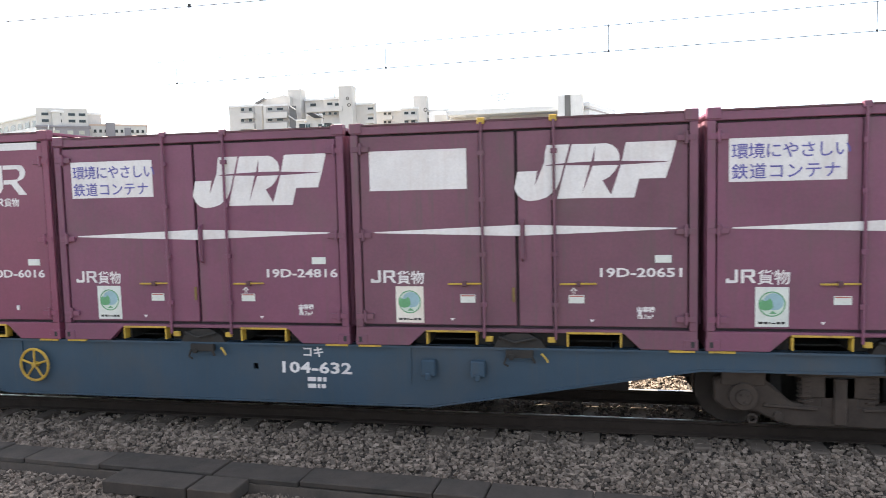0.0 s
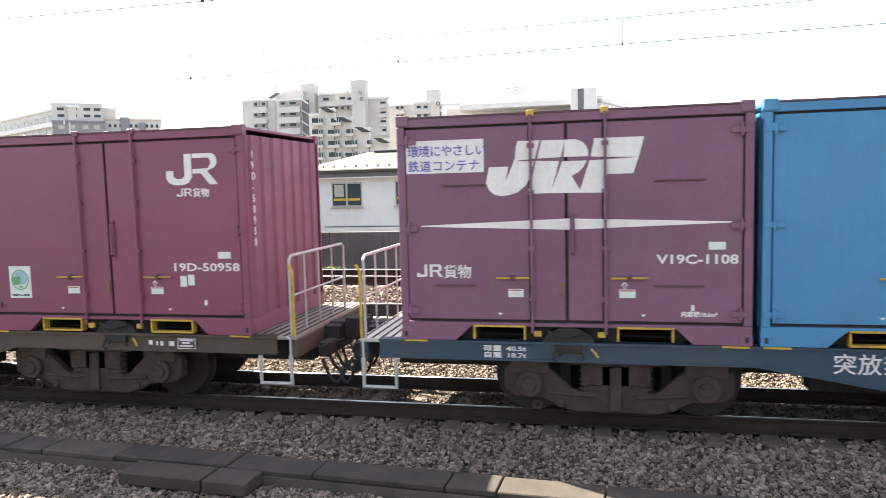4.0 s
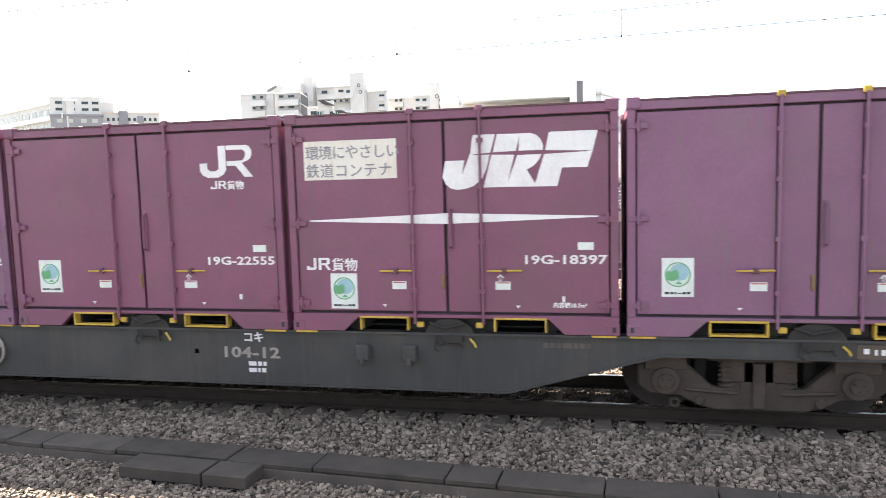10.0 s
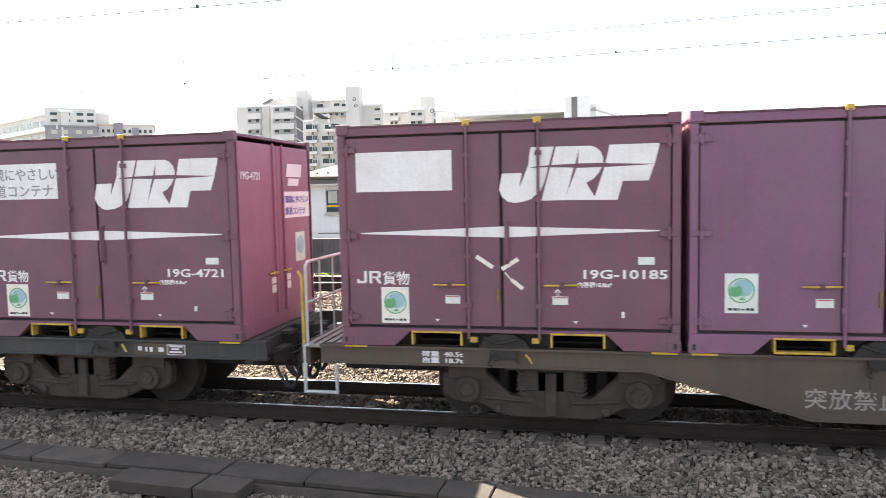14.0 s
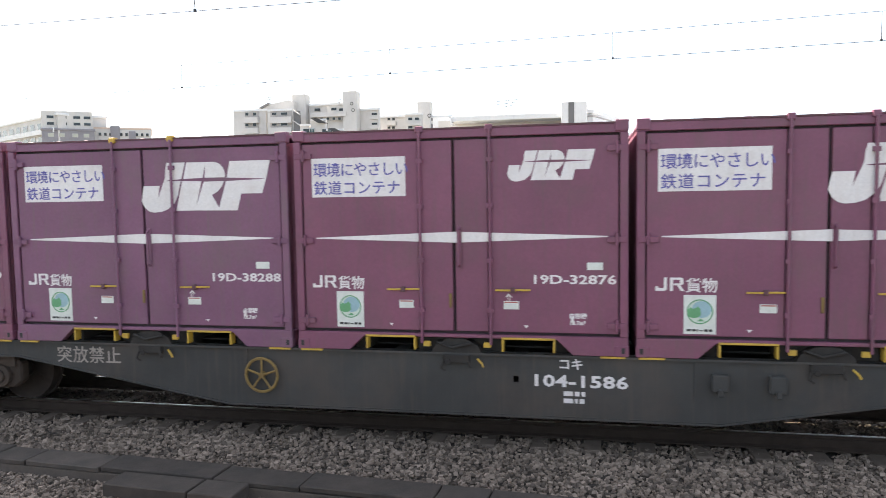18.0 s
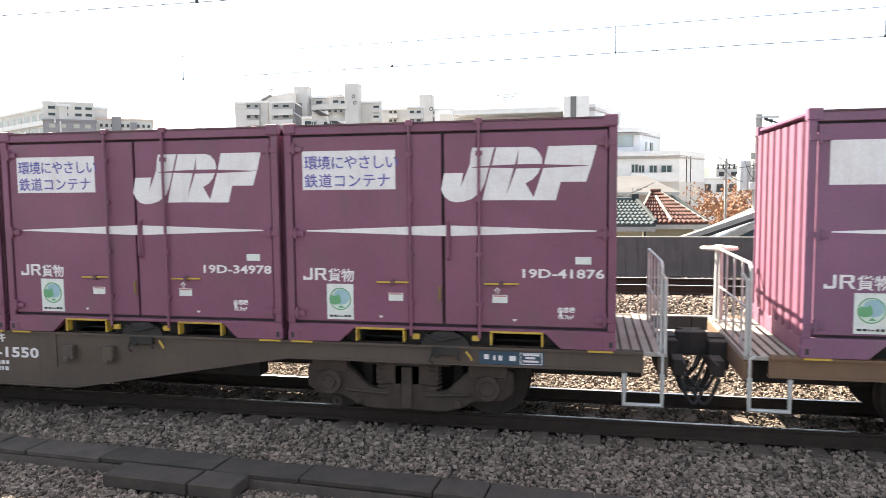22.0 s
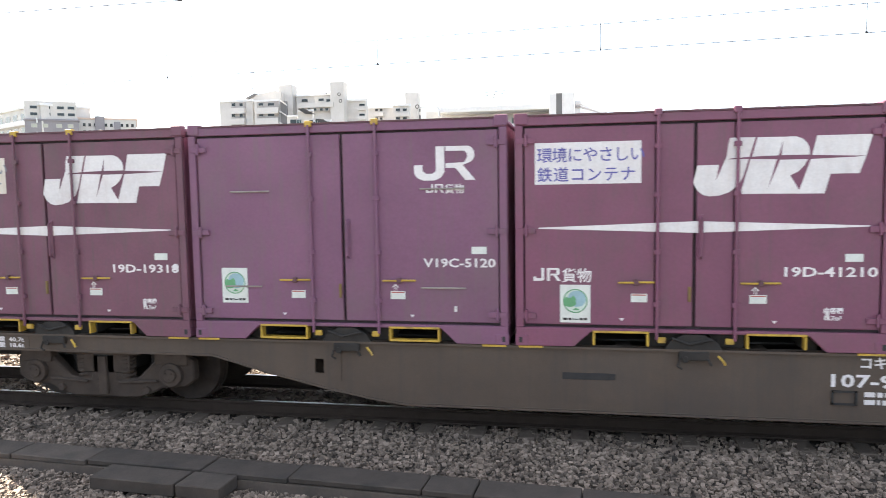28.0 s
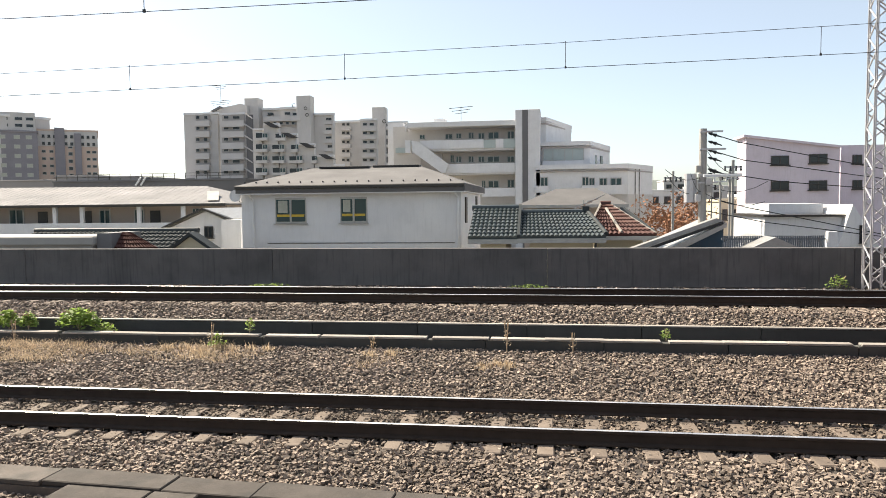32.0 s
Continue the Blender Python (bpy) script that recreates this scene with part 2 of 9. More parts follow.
def thin_leaf(m, share):
    """Lets part of the sun through thin blades and leaves."""
    nt = m.node_tree
    bsdf, out = nt.nodes["Principled BSDF"], nt.nodes["Material Output"]
    tr, mixer = nt.nodes.new("ShaderNodeBsdfTranslucent"), nt.nodes.new("ShaderNodeMixShader")
    nt.links.new(bsdf.inputs["Base Color"].links[0].from_socket, tr.inputs["Color"])
    mixer.inputs["Fac"].default_value = share
    nt.links.new(bsdf.outputs[0], mixer.inputs[1])
    nt.links.new(tr.outputs[0], mixer.inputs[2])
    nt.links.new(mixer.outputs[0], out.inputs["Surface"])


thin_leaf(M_GRASS, 0.45)
thin_leaf(M_LEAF, 0.5)


def glass_mat(name, col, rough=0.08):
    m = bpy.data.materials.new(name)
    m.use_nodes = True
    b = m.node_tree.nodes["Principled BSDF"]
    b.inputs["Base Color"].default_value = (*col, 1)
    b.inputs["Roughness"].default_value = rough
    b.inputs["Specular IOR Level"].default_value = 0.4
    return m


M_GLASS = glass_mat("dark_glass_and_opening_shade", (0.015, 0.02, 0.025))
M_GLASS2 = glass_mat("teal_window_glass", (0.025, 0.055, 0.06))
M_WALLW = mat("white_render_wall", (0.72, 0.72, 0.73), (0.64, 0.64, 0.66), 0.85, scale=0.8, streak=0.25, dirt=(0.42, 0.42, 0.42), dirt_amount=0.25, bump=0.002)
M_WALLG = mat("pale_grey_tile_wall", (0.58, 0.56, 0.55), (0.51, 0.49, 0.48), 0.8, scale=0.3, streak=0.3, dirt=(0.33, 0.32, 0.31), dirt_amount=0.3, dirt_scale=0.3)
# Greyer wall tone: shade of balcony recesses and under the stair, in colour.
M_SHADEBAND = mat("recess_shade_and_band_grey", (0.40, 0.375, 0.365), (0.34, 0.32, 0.31), 0.85, scale=0.4, streak=0.3, dirt=(0.27, 0.25, 0.24), dirt_amount=0.3)
M_WALLC2 = mat("warm_white_render", (0.60, 0.57, 0.54), (0.53, 0.50, 0.48), 0.85, scale=0.5, streak=0.3, dirt=(0.42, 0.39, 0.36), dirt_amount=0.3)
M_ROOFD = mat("dark_roof_light", (0.055, 0.055, 0.06), (0.04, 0.04, 0.045), 0.9, scale=1.0)
M_GLASSP = mat("pale_green_obscured_glass", (0.42, 0.47, 0.46), (0.34, 0.40, 0.40), 0.25, scale=0.6)
M_WALLB = mat("beige_wall", (0.46, 0.38, 0.32), (0.41, 0.34, 0.29), 0.85, scale=0.3, streak=0.2, dirt=(0.33, 0.28, 0.24), dirt_amount=0.3)
M_WALLP = mat("lilac_grey_wall", (0.66, 0.59, 0.66), (0.60, 0.53, 0.60), 0.85, scale=0.5, streak=0.3, dirt=(0.42, 0.37, 0.40), dirt_amount=0.3)
M_TOWER = mat("slate_violet_tile_wall", (0.25, 0.24, 0.265), (0.21, 0.20, 0.225), 0.8, scale=0.3, streak=0.2, dirt=(0.17, 0.165, 0.18), dirt_amount=0.3)
M_BEIGE = mat("salmon_beige_tile_wall", (0.60, 0.47, 0.40), (0.53, 0.41, 0.35), 0.85, scale=0.3, streak=0.2, dirt=(0.42, 0.34, 0.29), dirt_amount=0.3)
M_ROOFS = mat("pale_sheet_roof", (0.235, 0.228, 0.235), (0.18, 0.175, 0.18), 0.9, scale=0.5, streak=0.3, dirt=(0.14, 0.135, 0.135), dirt_amount=0.4, bump=0.002)
M_WALLD = mat("dark_grey_wall_and_stair_shade", (0.16, 0.155, 0.16), (0.13, 0.13, 0.135), 0.8, scale=0.3)
M_CREAMW = mat("cream_wall", (0.60, 0.54, 0.40), (0.54, 0.48, 0.36), 0.85, scale=0.6, streak=0.2, dirt=(0.4, 0.36, 0.28), dirt_amount=0.2)
M_ROOFG = mat("grey_slate_roof", (0.158, 0.153, 0.155), (0.118, 0.115, 0.117), 0.92, scale=0.8, rand=0.12, bump=0.002)
M_ROOFT = mat("dark_glazed_tile", (0.05, 0.058, 0.06), (0.035, 0.04, 0.042), 0.55, scale=3, rand=0.2)
M_ROOFL = mat("silver_glazed_tile", (0.07, 0.09, 0.095), (0.045, 0.056, 0.06), 0.35, scale=3, rand=0.2)
M_ROOFR = mat("red_brown_tile", (0.115, 0.055, 0.048), (0.085, 0.043, 0.038), 0.65, scale=3, rand=0.2)
for glazed in (M_ROOFT, M_ROOFG, M_ROOFR):
    glazed.node_tree.nodes["Principled BSDF"].inputs["Specular IOR Level"].default_value = 0.15
M_FRAME = mat("aluminium_frame", (0.45, 0.44, 0.42), rough=0.4, metal=0.6)
M_SLAT = mat("blue_grey_paint", (0.115, 0.13, 0.155), rough=0.6)
M_BRONZE = mat("dark_bronze_frame", (0.06, 0.055, 0.05), rough=0.45, metal=0.4)
M_CURTAIN = mat("pale_curtain", (0.45, 0.46, 0.40), rough=0.9)
M_YELC = mat("yellow_cloth", (0.6, 0.42, 0.06), rough=0.9)
M_POLE = mat("concrete_pole", (0.36, 0.35, 0.33), (0.29, 0.28, 0.27), 0.9, scale=1.0)
M_WIRE = mat("dark_wire", (0.03, 0.03, 0.032), rough=0.6)
M_STEEL = mat("silver_painted_steel", (0.56, 0.56, 0.58), (0.44, 0.43, 0.44), 0.5, 0.3, scale=3, dirt=(0.3, 0.25, 0.22), dirt_amount=0.4)
M_FAR = mat("distant_town_grey", (0.32, 0.30, 0.29), (0.22, 0.21, 0.21), 0.9, scale=0.1, rand=0.3)
M_HILL = mat("hazy_hill_wood", (0.16, 0.18, 0.17), (0.12, 0.14, 0.13), 0.95, scale=0.03, fine=0.3)
M_TREE = mat("autumn_twigs", (0.30, 0.14, 0.075), (0.20, 0.105, 0.06), 0.9, island=0.4)


# ---- mesh kit ----
class Shape:
    """Gathers boxes, prisms and tubes into one mesh."""

    def __init__(self):
        self.v, self.f = [], []

    def add(self, verts, faces):
        k = len(self.v)
        self.v += [tuple(p) for p in verts]
        self.f += [tuple(i + k for i in q) for q in faces]
        return self

    def box(self, x0, x1, y0, y1, z0, z1):
        return self.add([(x0, y0, z0), (x1, y0, z0), (x1, y1, z0), (x0, y1, z0), (x0, y0, z1), (x1, y0, z1), (x1, y1, z1), (x0, y1, z1)],
                        [(0, 3, 2, 1), (4, 5, 6, 7), (0, 1, 5, 4), (1, 2, 6, 5), (2, 3, 7, 6), (3, 0, 4, 7)])

    def prism(self, poly, a, b, axis="y"):
        """A polygon of two coordinates carried from a to b along the third: axis y takes (x, z), x takes (y, z), z takes (x, y)."""
        n = len(poly)
        area = sum(poly[i][0] * poly[(i + 1) % n][1] - poly[(i + 1) % n][0] * poly[i][1] for i in range(n))
        if area < 0:
            poly = poly[::-1]
        put = {"y": lambda p, c: (p[0], c, p[1]), "x": lambda p, c: (c, p[0], p[1]), "z": lambda p, c: (p[0], p[1], c)}[axis]
        lo, hi = min(a, b), max(a, b)
        if axis == "y":
            lo, hi = hi, lo
        verts = [put(p, lo) for p in poly] + [put(p, hi) for p in poly]
        faces = [tuple(range(n))[::-1], tuple(range(n, 2 * n))]
        faces += [(i, (i + 1) % n, n + (i + 1) % n, n + i) for i in range(n)]
        return self.add(verts, faces)

    def tube(self, pts, r, n=8, cap=True):
        pts = [Vector(p) for p in pts]
        rings, k = [], len(self.v)
        side = None
        for i, p in enumerate(pts):
            d = (pts[min(i + 1, len(pts) - 1)] - pts[max(i - 1, 0)]).normalized()
            if side is None or abs(d.dot(side)) > 0.95:
                side = d.orthogonal().normalized()
            side = (side - d * d.dot(side)).normalized()
            up = d.cross(side)
            rr = r[i] if isinstance(r, (list, tuple)) else r
            rings.append([p + (side * math.cos(2 * math.pi * j / n) + up * math.sin(2 * math.pi * j / n)) * rr for j in range(n)])
        verts = [q for ring in rings for q in ring]
        faces = []
        for i in range(len(rings) - 1):
            for j in range(n):
                faces.append((i * n + j, i * n + (j + 1) % n, (i + 1) * n + (j + 1) % n, (i + 1) * n + j))
        if cap:
            faces.append(tuple(range(n))[::-1])
            faces.append(tuple(range((len(rings) - 1) * n, len(rings) * n)))
        return self.add(verts, faces)

    def ring(self, c, r, t, n=20, axis="y"):
        """A round hoop of radius r and wire radius t."""
        put = {"y": lambda u, v: (c[0] + u, c[1], c[2] + v), "z": lambda u, v: (c[0] + u, c[1] + v, c[2]), "x": lambda u, v: (c[0], c[1] + u, c[2] + v)}[axis]
        pts = [put(r * math.cos(2 * math.pi * i / n), r * math.sin(2 * math.pi * i / n)) for i in range(n + 1)]
        return self.tube(pts, t, 6)

    def disc(self, c, r, a, b, n=24, axis="y"):
        i0, i1 = {"y": (0, 2), "x": (1, 2), "z": (0, 1)}[axis]
        return self.prism([(c[i0] + r * math.cos(2 * math.pi * i / n), c[i1] + r * math.sin(2 * math.pi * i / n)) for i in range(n)], a, b, axis)

    def mesh(self, name, material, bevel=0.0, smooth=False, weld=False):
        me = bpy.data.meshes.new(name)
        me.from_pydata(self.v, [], self.f)
        if weld:
            bm = bmesh.new()
            bm.from_mesh(me)
            bmesh.ops.remove_doubles(bm, verts=bm.verts, dist=0.0005)
            bm.to_mesh(me)
            bm.free()
        if bevel:
            bm = bmesh.new()
            bm.from_mesh(me)
            edges = [e for e in bm.edges if len(e.link_faces) == 2 and e.calc_face_angle(0) > 0.6]
            bmesh.ops.bevel(bm, geom=edges, offset=bevel, segments=1, affect="EDGES", clamp_overlap=True)
            bm.to_mesh(me)
            bm.free()
        if smooth:
            me.polygons.foreach_set("use_smooth", [True] * len(me.polygons))
            me.set_sharp_from_angle(angle=radians(40))
        me.materials.append(material)
        return me


KEPT = {}


def kept(key, make):
    """A mesh made once and shared by all the pieces that are alike."""
    if key not in KEPT:
        KEPT[key] = make()
    return KEPT[key]


def part(name, mesh, parent, label="", at=None, kind=""):
    ob = new(name, mesh)
    ob.parent = parent
    if at is not None:
        ob.matrix_basis = at
    return tagged(ob, label, kind=kind)


def thing(name, label, category, group="", at=None, kind="", mesh=None):
    ob = new(name, mesh)
    if mesh is None:
        ob.empty_display_size = 0.2
    if at is not None:
        ob.matrix_basis = at
    return tagged(ob, label, category, group, kind)


def words(text, size, material, key=None, thick=0.0, spacing=1.0, depth=0.0015, align="LEFT"):
    """Flat lettering as a mesh in the x-z plane, facing -y, its base line at z = 0."""
    def make():
        cu = bpy.data.curves.new("lettering", "FONT")
        cu.body, cu.size, cu.align_x = text, size, align
        cu.resolution_u, cu.offset, cu.space_character, cu.extrude = 2, thick, spacing, depth
        ob = bpy.data.objects.new("lettering", cu)
        scene.collection.objects.link(ob)
        dg = bpy.context.evaluated_depsgraph_get()
        me = bpy.data.meshes.new_from_object(ob.evaluated_get(dg))
        bpy.data.objects.remove(ob)
        bpy.data.curves.remove(cu)
        me.transform(Matrix.Rotation(radians(90), 4, "X"))
        me.materials.clear()
        me.materials.append(material)
        return me
    return kept(("words", text, round(size, 4), material.name, align, round(spacing, 3)), make)

# ---- ground, tracks, ditch and parapet ----
TRACK1, TRACK2, Z2 = 8.963, 14.83, 0.83      # centre lines across the view, and the height of the far track's rails
GAUGE_HALF = 0.5635
LEFT_END, RIGHT_END = -150.0, 110.0


def strip(profile, x0, x1, name, material, label, category, step=0):
    """A sheet with the cross-section profile of (y, z), carried along the track."""
    s = Shape()
    n = len(profile)
    s.v = [(x0, y, z) for y, z in profile] + [(x1, y, z) for y, z in profile]
    s.f = [(i, i + n, i + n + 1, i + 1) for i in range(n - 1)]
    return tagged(new(name, s.mesh(name, material)), label, category, kind="structure")


BED = [(-14.0, -0.45), (5.0, -0.36), (6.9, -0.33), (7.55, -0.25), (7.9, -0.225), (10.1, -0.225), (10.5, -0.20), (11.3, -0.01), (12.14, 0.135)]
BED2 = [(13.0, 0.445), (13.3, 0.53), (13.6, 0.61), (16.1, 0.61), (16.9, 0.70)]


def bed_z(y):
    for prof in (BED, BED2):
        for (ya, za), (yb, zb) in zip(prof, prof[1:]):
            if ya <= y <= yb:
                return za + (zb - za) * (y - ya) / (yb - ya)
    return -0.3


strip([(-3000, -2.3), (-40, -2.3), (-16, -1.2), (-14.0, -0.45)], -3000, 3000, "ground", M_EARTH, "flat brown town ground beyond the railway", "ground")
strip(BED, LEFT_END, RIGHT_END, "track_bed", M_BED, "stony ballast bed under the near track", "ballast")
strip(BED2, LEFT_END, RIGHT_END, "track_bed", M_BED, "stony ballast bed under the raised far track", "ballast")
strip([(17.2, -2.3), (3000, -2.3)], -3000, 3000, "ground", M_EARTH, "flat town ground below the railway bank", "ground")


def scatter_stones(name, x0, x1, bands, seed, label, material=None, lift=0.0):
    """Loose broken stones, each a small uneven block."""
    rng = np.random.default_rng(seed)
    cube = np.array([(-1, -1, -1), (1, -1, -1), (1, 1, -1), (-1, 1, -1), (-1, -1, 1), (1, -1, 1), (1, 1, 1), (-1, 1, 1)], float)
    faces = np.array([(0, 3, 2, 1), (4, 5, 6, 7), (0, 1, 5, 4), (1, 2, 6, 5), (2, 3, 7, 6), (3, 0, 4, 7)])
    allv, allf, k = [], [], 0
    for y0, y1, per_m2, size in bands:
        n = int((x1 - x0) * (y1 - y0) * per_m2)
        px, py = rng.uniform(x0, x1, n), rng.uniform(y0, y1, n)
        pz = lift + np.array([bed_z(y) for y in py]) + rng.uniform(-0.5, 1.15, n) * size
        dims = rng.uniform(0.6, 1.25, (n, 1)) * rng.uniform(0.75, 1.2, (n, 3)) * size * (1.08, 0.9, 0.72)
        v = cube[None] * dims[:, None] * rng.uniform(0.5, 1.1, (n, 8, 3))
        a, b = rng.uniform(0, 6.283, n), rng.uniform(-1.5, 1.5, n)
        ca, sa, cb, sb = np.cos(a)[:, None], np.sin(a)[:, None], np.cos(b)[:, None], np.sin(b)[:, None]
        x, y, z = v[..., 0], v[..., 1], v[..., 2]
        y, z = y * cb - z * sb, y * sb + z * cb
        x, y = x * ca - y * sa, x * sa + y * ca
        w = np.stack((x + px[:, None], y + py[:, None], z + pz[:, None]), -1).reshape(-1, 3)
        allv.append(w)
        allf.append((np.arange(n)[:, None, None] * 8 + faces[None]).reshape(-1, 4) + k)
        k += n * 8
    v, f = np.concatenate(allv), np.concatenate(allf)
    me = bpy.data.meshes.new(name)
    me.vertices.add(len(v))
    me.vertices.foreach_set("co", v.ravel())
    me.loops.add(f.size)
    me.loops.foreach_set("vertex_index", f.ravel().astype(np.int32))
    me.polygons.add(len(f))
    me.polygons.foreach_set("loop_start", np.arange(0, f.size, 4, dtype=np.int32))
    me.polygons.foreach_set("use_smooth", np.zeros(len(f), dtype=bool))
    me.update(calc_edges=True)
    me.materials.append(material or M_STONE)
    return tagged(new(name, me), label, "ballast", kind="stuff")


scatter_stones("ballast_stones", -9.5, 6.0, [(1.25, 5.2, 170, 0.034), (5.2, 7.9, 960, 0.0235), (7.9, 8.36, 600, 0.026), (9.57, 10.0, 600, 0.026), (10.0, 12.13, 960, 0.0235)], 3, "grey-brown broken ballast stones around the near track")
scatter_stones("ballast_stones", -15.0, 9.0, [(13.0, 14.0, 700, 0.026), (14.0, 14.22, 400, 0.028), (15.44, 16.7, 330, 0.030)], 4, "grey-brown broken ballast stones around the far track")
scatter_stones("ballast_stones", -24.0, -9.5, [(7.0, 12.1, 130, 0.036)], 5, "grey-brown broken ballast stones farther along the near track")
scatter_stones("ballast_stones", -16.0, 9.0, [(8.45, 9.48, 1100, 0.026)], 6, "darker ballast stones between the near rails", M_DARKSTONE, 0.008)
scatter_stones("ballast_stones", -18.0, 10.0, [(14.32, 15.34, 620, 0.032)], 7, "darker ballast stones between the far rails", M_DARKSTONE, 0.030)


def rail_shape(x0, x1):
    head = [(-0.0325, 0.0), (0.0325, 0.0), (0.0325, -0.03), (0.009, -0.045), (0.009, -0.135), (0.064, -0.155), (0.064, -0.17), (-0.064, -0.17), (-0.064, -0.155), (-0.009, -0.135), (-0.009, -0.045), (-0.0325, -0.03)]
    return Shape().prism(head, x0, x1, "x")


def track(y, z, pitch, label, far_lift=0.0, start=-38.0):
    t = thing("railway_track", label, "railway track", at=pose(0, y, z), kind="structure")
    for side in (-1, 1):
        r = part("rail", kept(("rail",), lambda: rail_shape(LEFT_END, RIGHT_END).mesh("rail", M_RAIL)), t, "rust-brown steel rail", pose(0, side * GAUGE_HALF, far_lift if side > 0 else 0.0))
        part("rail_head", kept(("railhead",), lambda: Shape().prism([(-0.0322, -0.016), (0.0322, -0.016), (0.0322, -0.008), (0.030, -0.003), (0.026, 0.0005), (0.020, 0.0026), (0.012, 0.0040), (0.0, 0.0046), (-0.012, 0.0040), (-0.020, 0.0026), (-0.026, 0.0005), (-0.030, -0.003), (-0.0322, -0.008)], LEFT_END, RIGHT_END, "x").mesh("rail_head", M_RAILTOP, 0.0, True)), r, "polished shiny running surface")
    sl = kept(("sleeper",), lambda: Shape().prism([(-0.12, -0.36), (0.12, -0.36), (0.095, -0.178), (-0.095, -0.178)], -0.95, 0.95, "y").mesh("sleeper", M_SLEEPER, 0.012))
    clips = {side: kept(("clip", side), lambda: Shape().box(-0.04, 0.04, *sorted((-side * 0.062, -side * 0.115)), -0.178, -0.150).box(-0.012, 0.012, *sorted((-side * 0.08, -side * 0.105)), -0.15, -0.132).mesh("fastening", M_CLIP)) for side in (-1, 1)}
    n = int(64 / pitch)
    for i in range(n):
        x = start + i * pitch
        s = part("sleeper", sl, t, at=pose(x, 0, 0))
        if -14 < x < 9:
            for side in (-1, 1):
                part("rail_fastening", clips[side], s, at=pose(0, side * GAUGE_HALF, 0))
    return t


# The near track's far rail is raised slightly to fit the camera's view.
track(TRACK1, 0.0, 0.6, "single track of steel rails on concrete sleepers in ballast", 0.025, -38.38)
track(TRACK2, Z2, 0.6, "raised far track of rusty rails on concrete sleepers")

# the drain between the tracks: a low front kerb of slabs and a higher back kerb
ditch = thing("drain_channel", "long concrete drain with a low front kerb and higher back kerb", "drain", kind="structure")
part("channel_floor", Shape().box(LEFT_END, RIGHT_END, 12.3, 12.83, -0.12, -0.05).mesh("channel_floor", M_KERB), ditch)
# Sun and shade are in the colours: pale cap tops, dark kerb faces.
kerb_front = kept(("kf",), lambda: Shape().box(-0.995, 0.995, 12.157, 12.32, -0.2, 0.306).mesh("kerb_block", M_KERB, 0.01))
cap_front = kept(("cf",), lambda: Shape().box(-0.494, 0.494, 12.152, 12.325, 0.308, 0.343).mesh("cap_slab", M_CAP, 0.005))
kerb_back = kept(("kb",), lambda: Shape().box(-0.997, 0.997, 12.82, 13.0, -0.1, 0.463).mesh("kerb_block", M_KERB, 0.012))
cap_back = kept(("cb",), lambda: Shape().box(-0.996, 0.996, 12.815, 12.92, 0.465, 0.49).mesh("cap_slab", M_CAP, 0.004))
rk = random.Random(5)
for i in range(60):
    x = -80 + 2.0 * i
    part("kerb_block", kerb_front, ditch, at=pose(x, 0, 0))
    for dx in (-0.5, 0.5):
        part("cap_slab", cap_front, ditch, "concrete cap slab coloured pale as if sunlit", pose(x + dx, rk.uniform(-0.008, 0.008), rk.uniform(-0.005, 0.005), 0, rk.uniform(-0.4, 0.4), rk.uniform(-0.4, 0.4)))
    part("cap_slab", cap_back, ditch, "thin top of the back kerb, coloured pale as if sunlit", pose(x + 0.7, 0, rk.uniform(-0.003, 0.003)))
    part("kerb_block", kerb_back, ditch, at=pose(x + 0.7, rk.uniform(-0.004, 0.004), rk.uniform(-0.004, 0.004)))

# the parapet behind the far track, in cast lengths
parapet = thing("wall_north", "long dark stained concrete parapet wall behind the far track", "wall", kind="structure")
WALL_Y, WALL_TOP = 17.0, 1.585
pan = kept(("parapet",), lambda: Shape().box(-3.382, 3.382, WALL_Y, WALL_Y + 0.2, -2.3, WALL_TOP).mesh("wall_panel", M_WALLC, 0.012))
for i in range(38):
    part("wall_panel", pan, parapet, at=pose(-139.105 + 6.77 * i + 0.4, 0, 0))

# the low unseen platform on which the camera stands; its dark top cuts bounced light
platform = tagged(new("platform", Shape().box(-90, 70, -7.0, 1.2, -0.42, 1.08).mesh("platform", M_ASPHALT)), "unseen plain asphalt station platform, kept dark against bounced light", "platform", kind="structure")
for i in range(53):
    part("edge_slab", kept(("eslab",), lambda: Shape().box(-0.745, 0.745, 0.62, 1.26, 1.0, 1.092).mesh("edge_slab", M_CONC, 0.01)), platform, at=pose(-39 + 1.5 * i, 0, 0))

# cable trough lids in the foreground: a run at a slight slant, and a short wider stretch
trough = thing("cable_trough", "low concrete cable trough with loose lids in the ballast", "cable trough", at=pose(-4.0, 6.73, 0, 0, 0, -3.4), kind="structure")
part("trough_wall", Shape().box(-26, 15, -0.20, -0.13, -0.55, -0.222).mesh("trough_wall", M_CONC), trough)
part("trough_wall", Shape().box(-26, 15, 0.13, 0.20, -0.55, -0.222).mesh("trough_wall", M_CONC), trough)
rk = random.Random(9)
x = -20.0
while x < 9:
    L = rk.choice((0.98, 0.98, 0.5, 1.38))
    part("trough_lid", kept(("lid", L), lambda: Shape().box(0.006, L - 0.006, -0.185, 0.185, -0.22, -0.16).mesh("trough_lid", M_LID, 0.01)), trough, at=pose(x, rk.uniform(-0.012, 0.012), rk.uniform(-0.004, 0.008), 0, rk.uniform(-0.3, 0.3), rk.uniform(-0.5, 0.5)))
    x += L
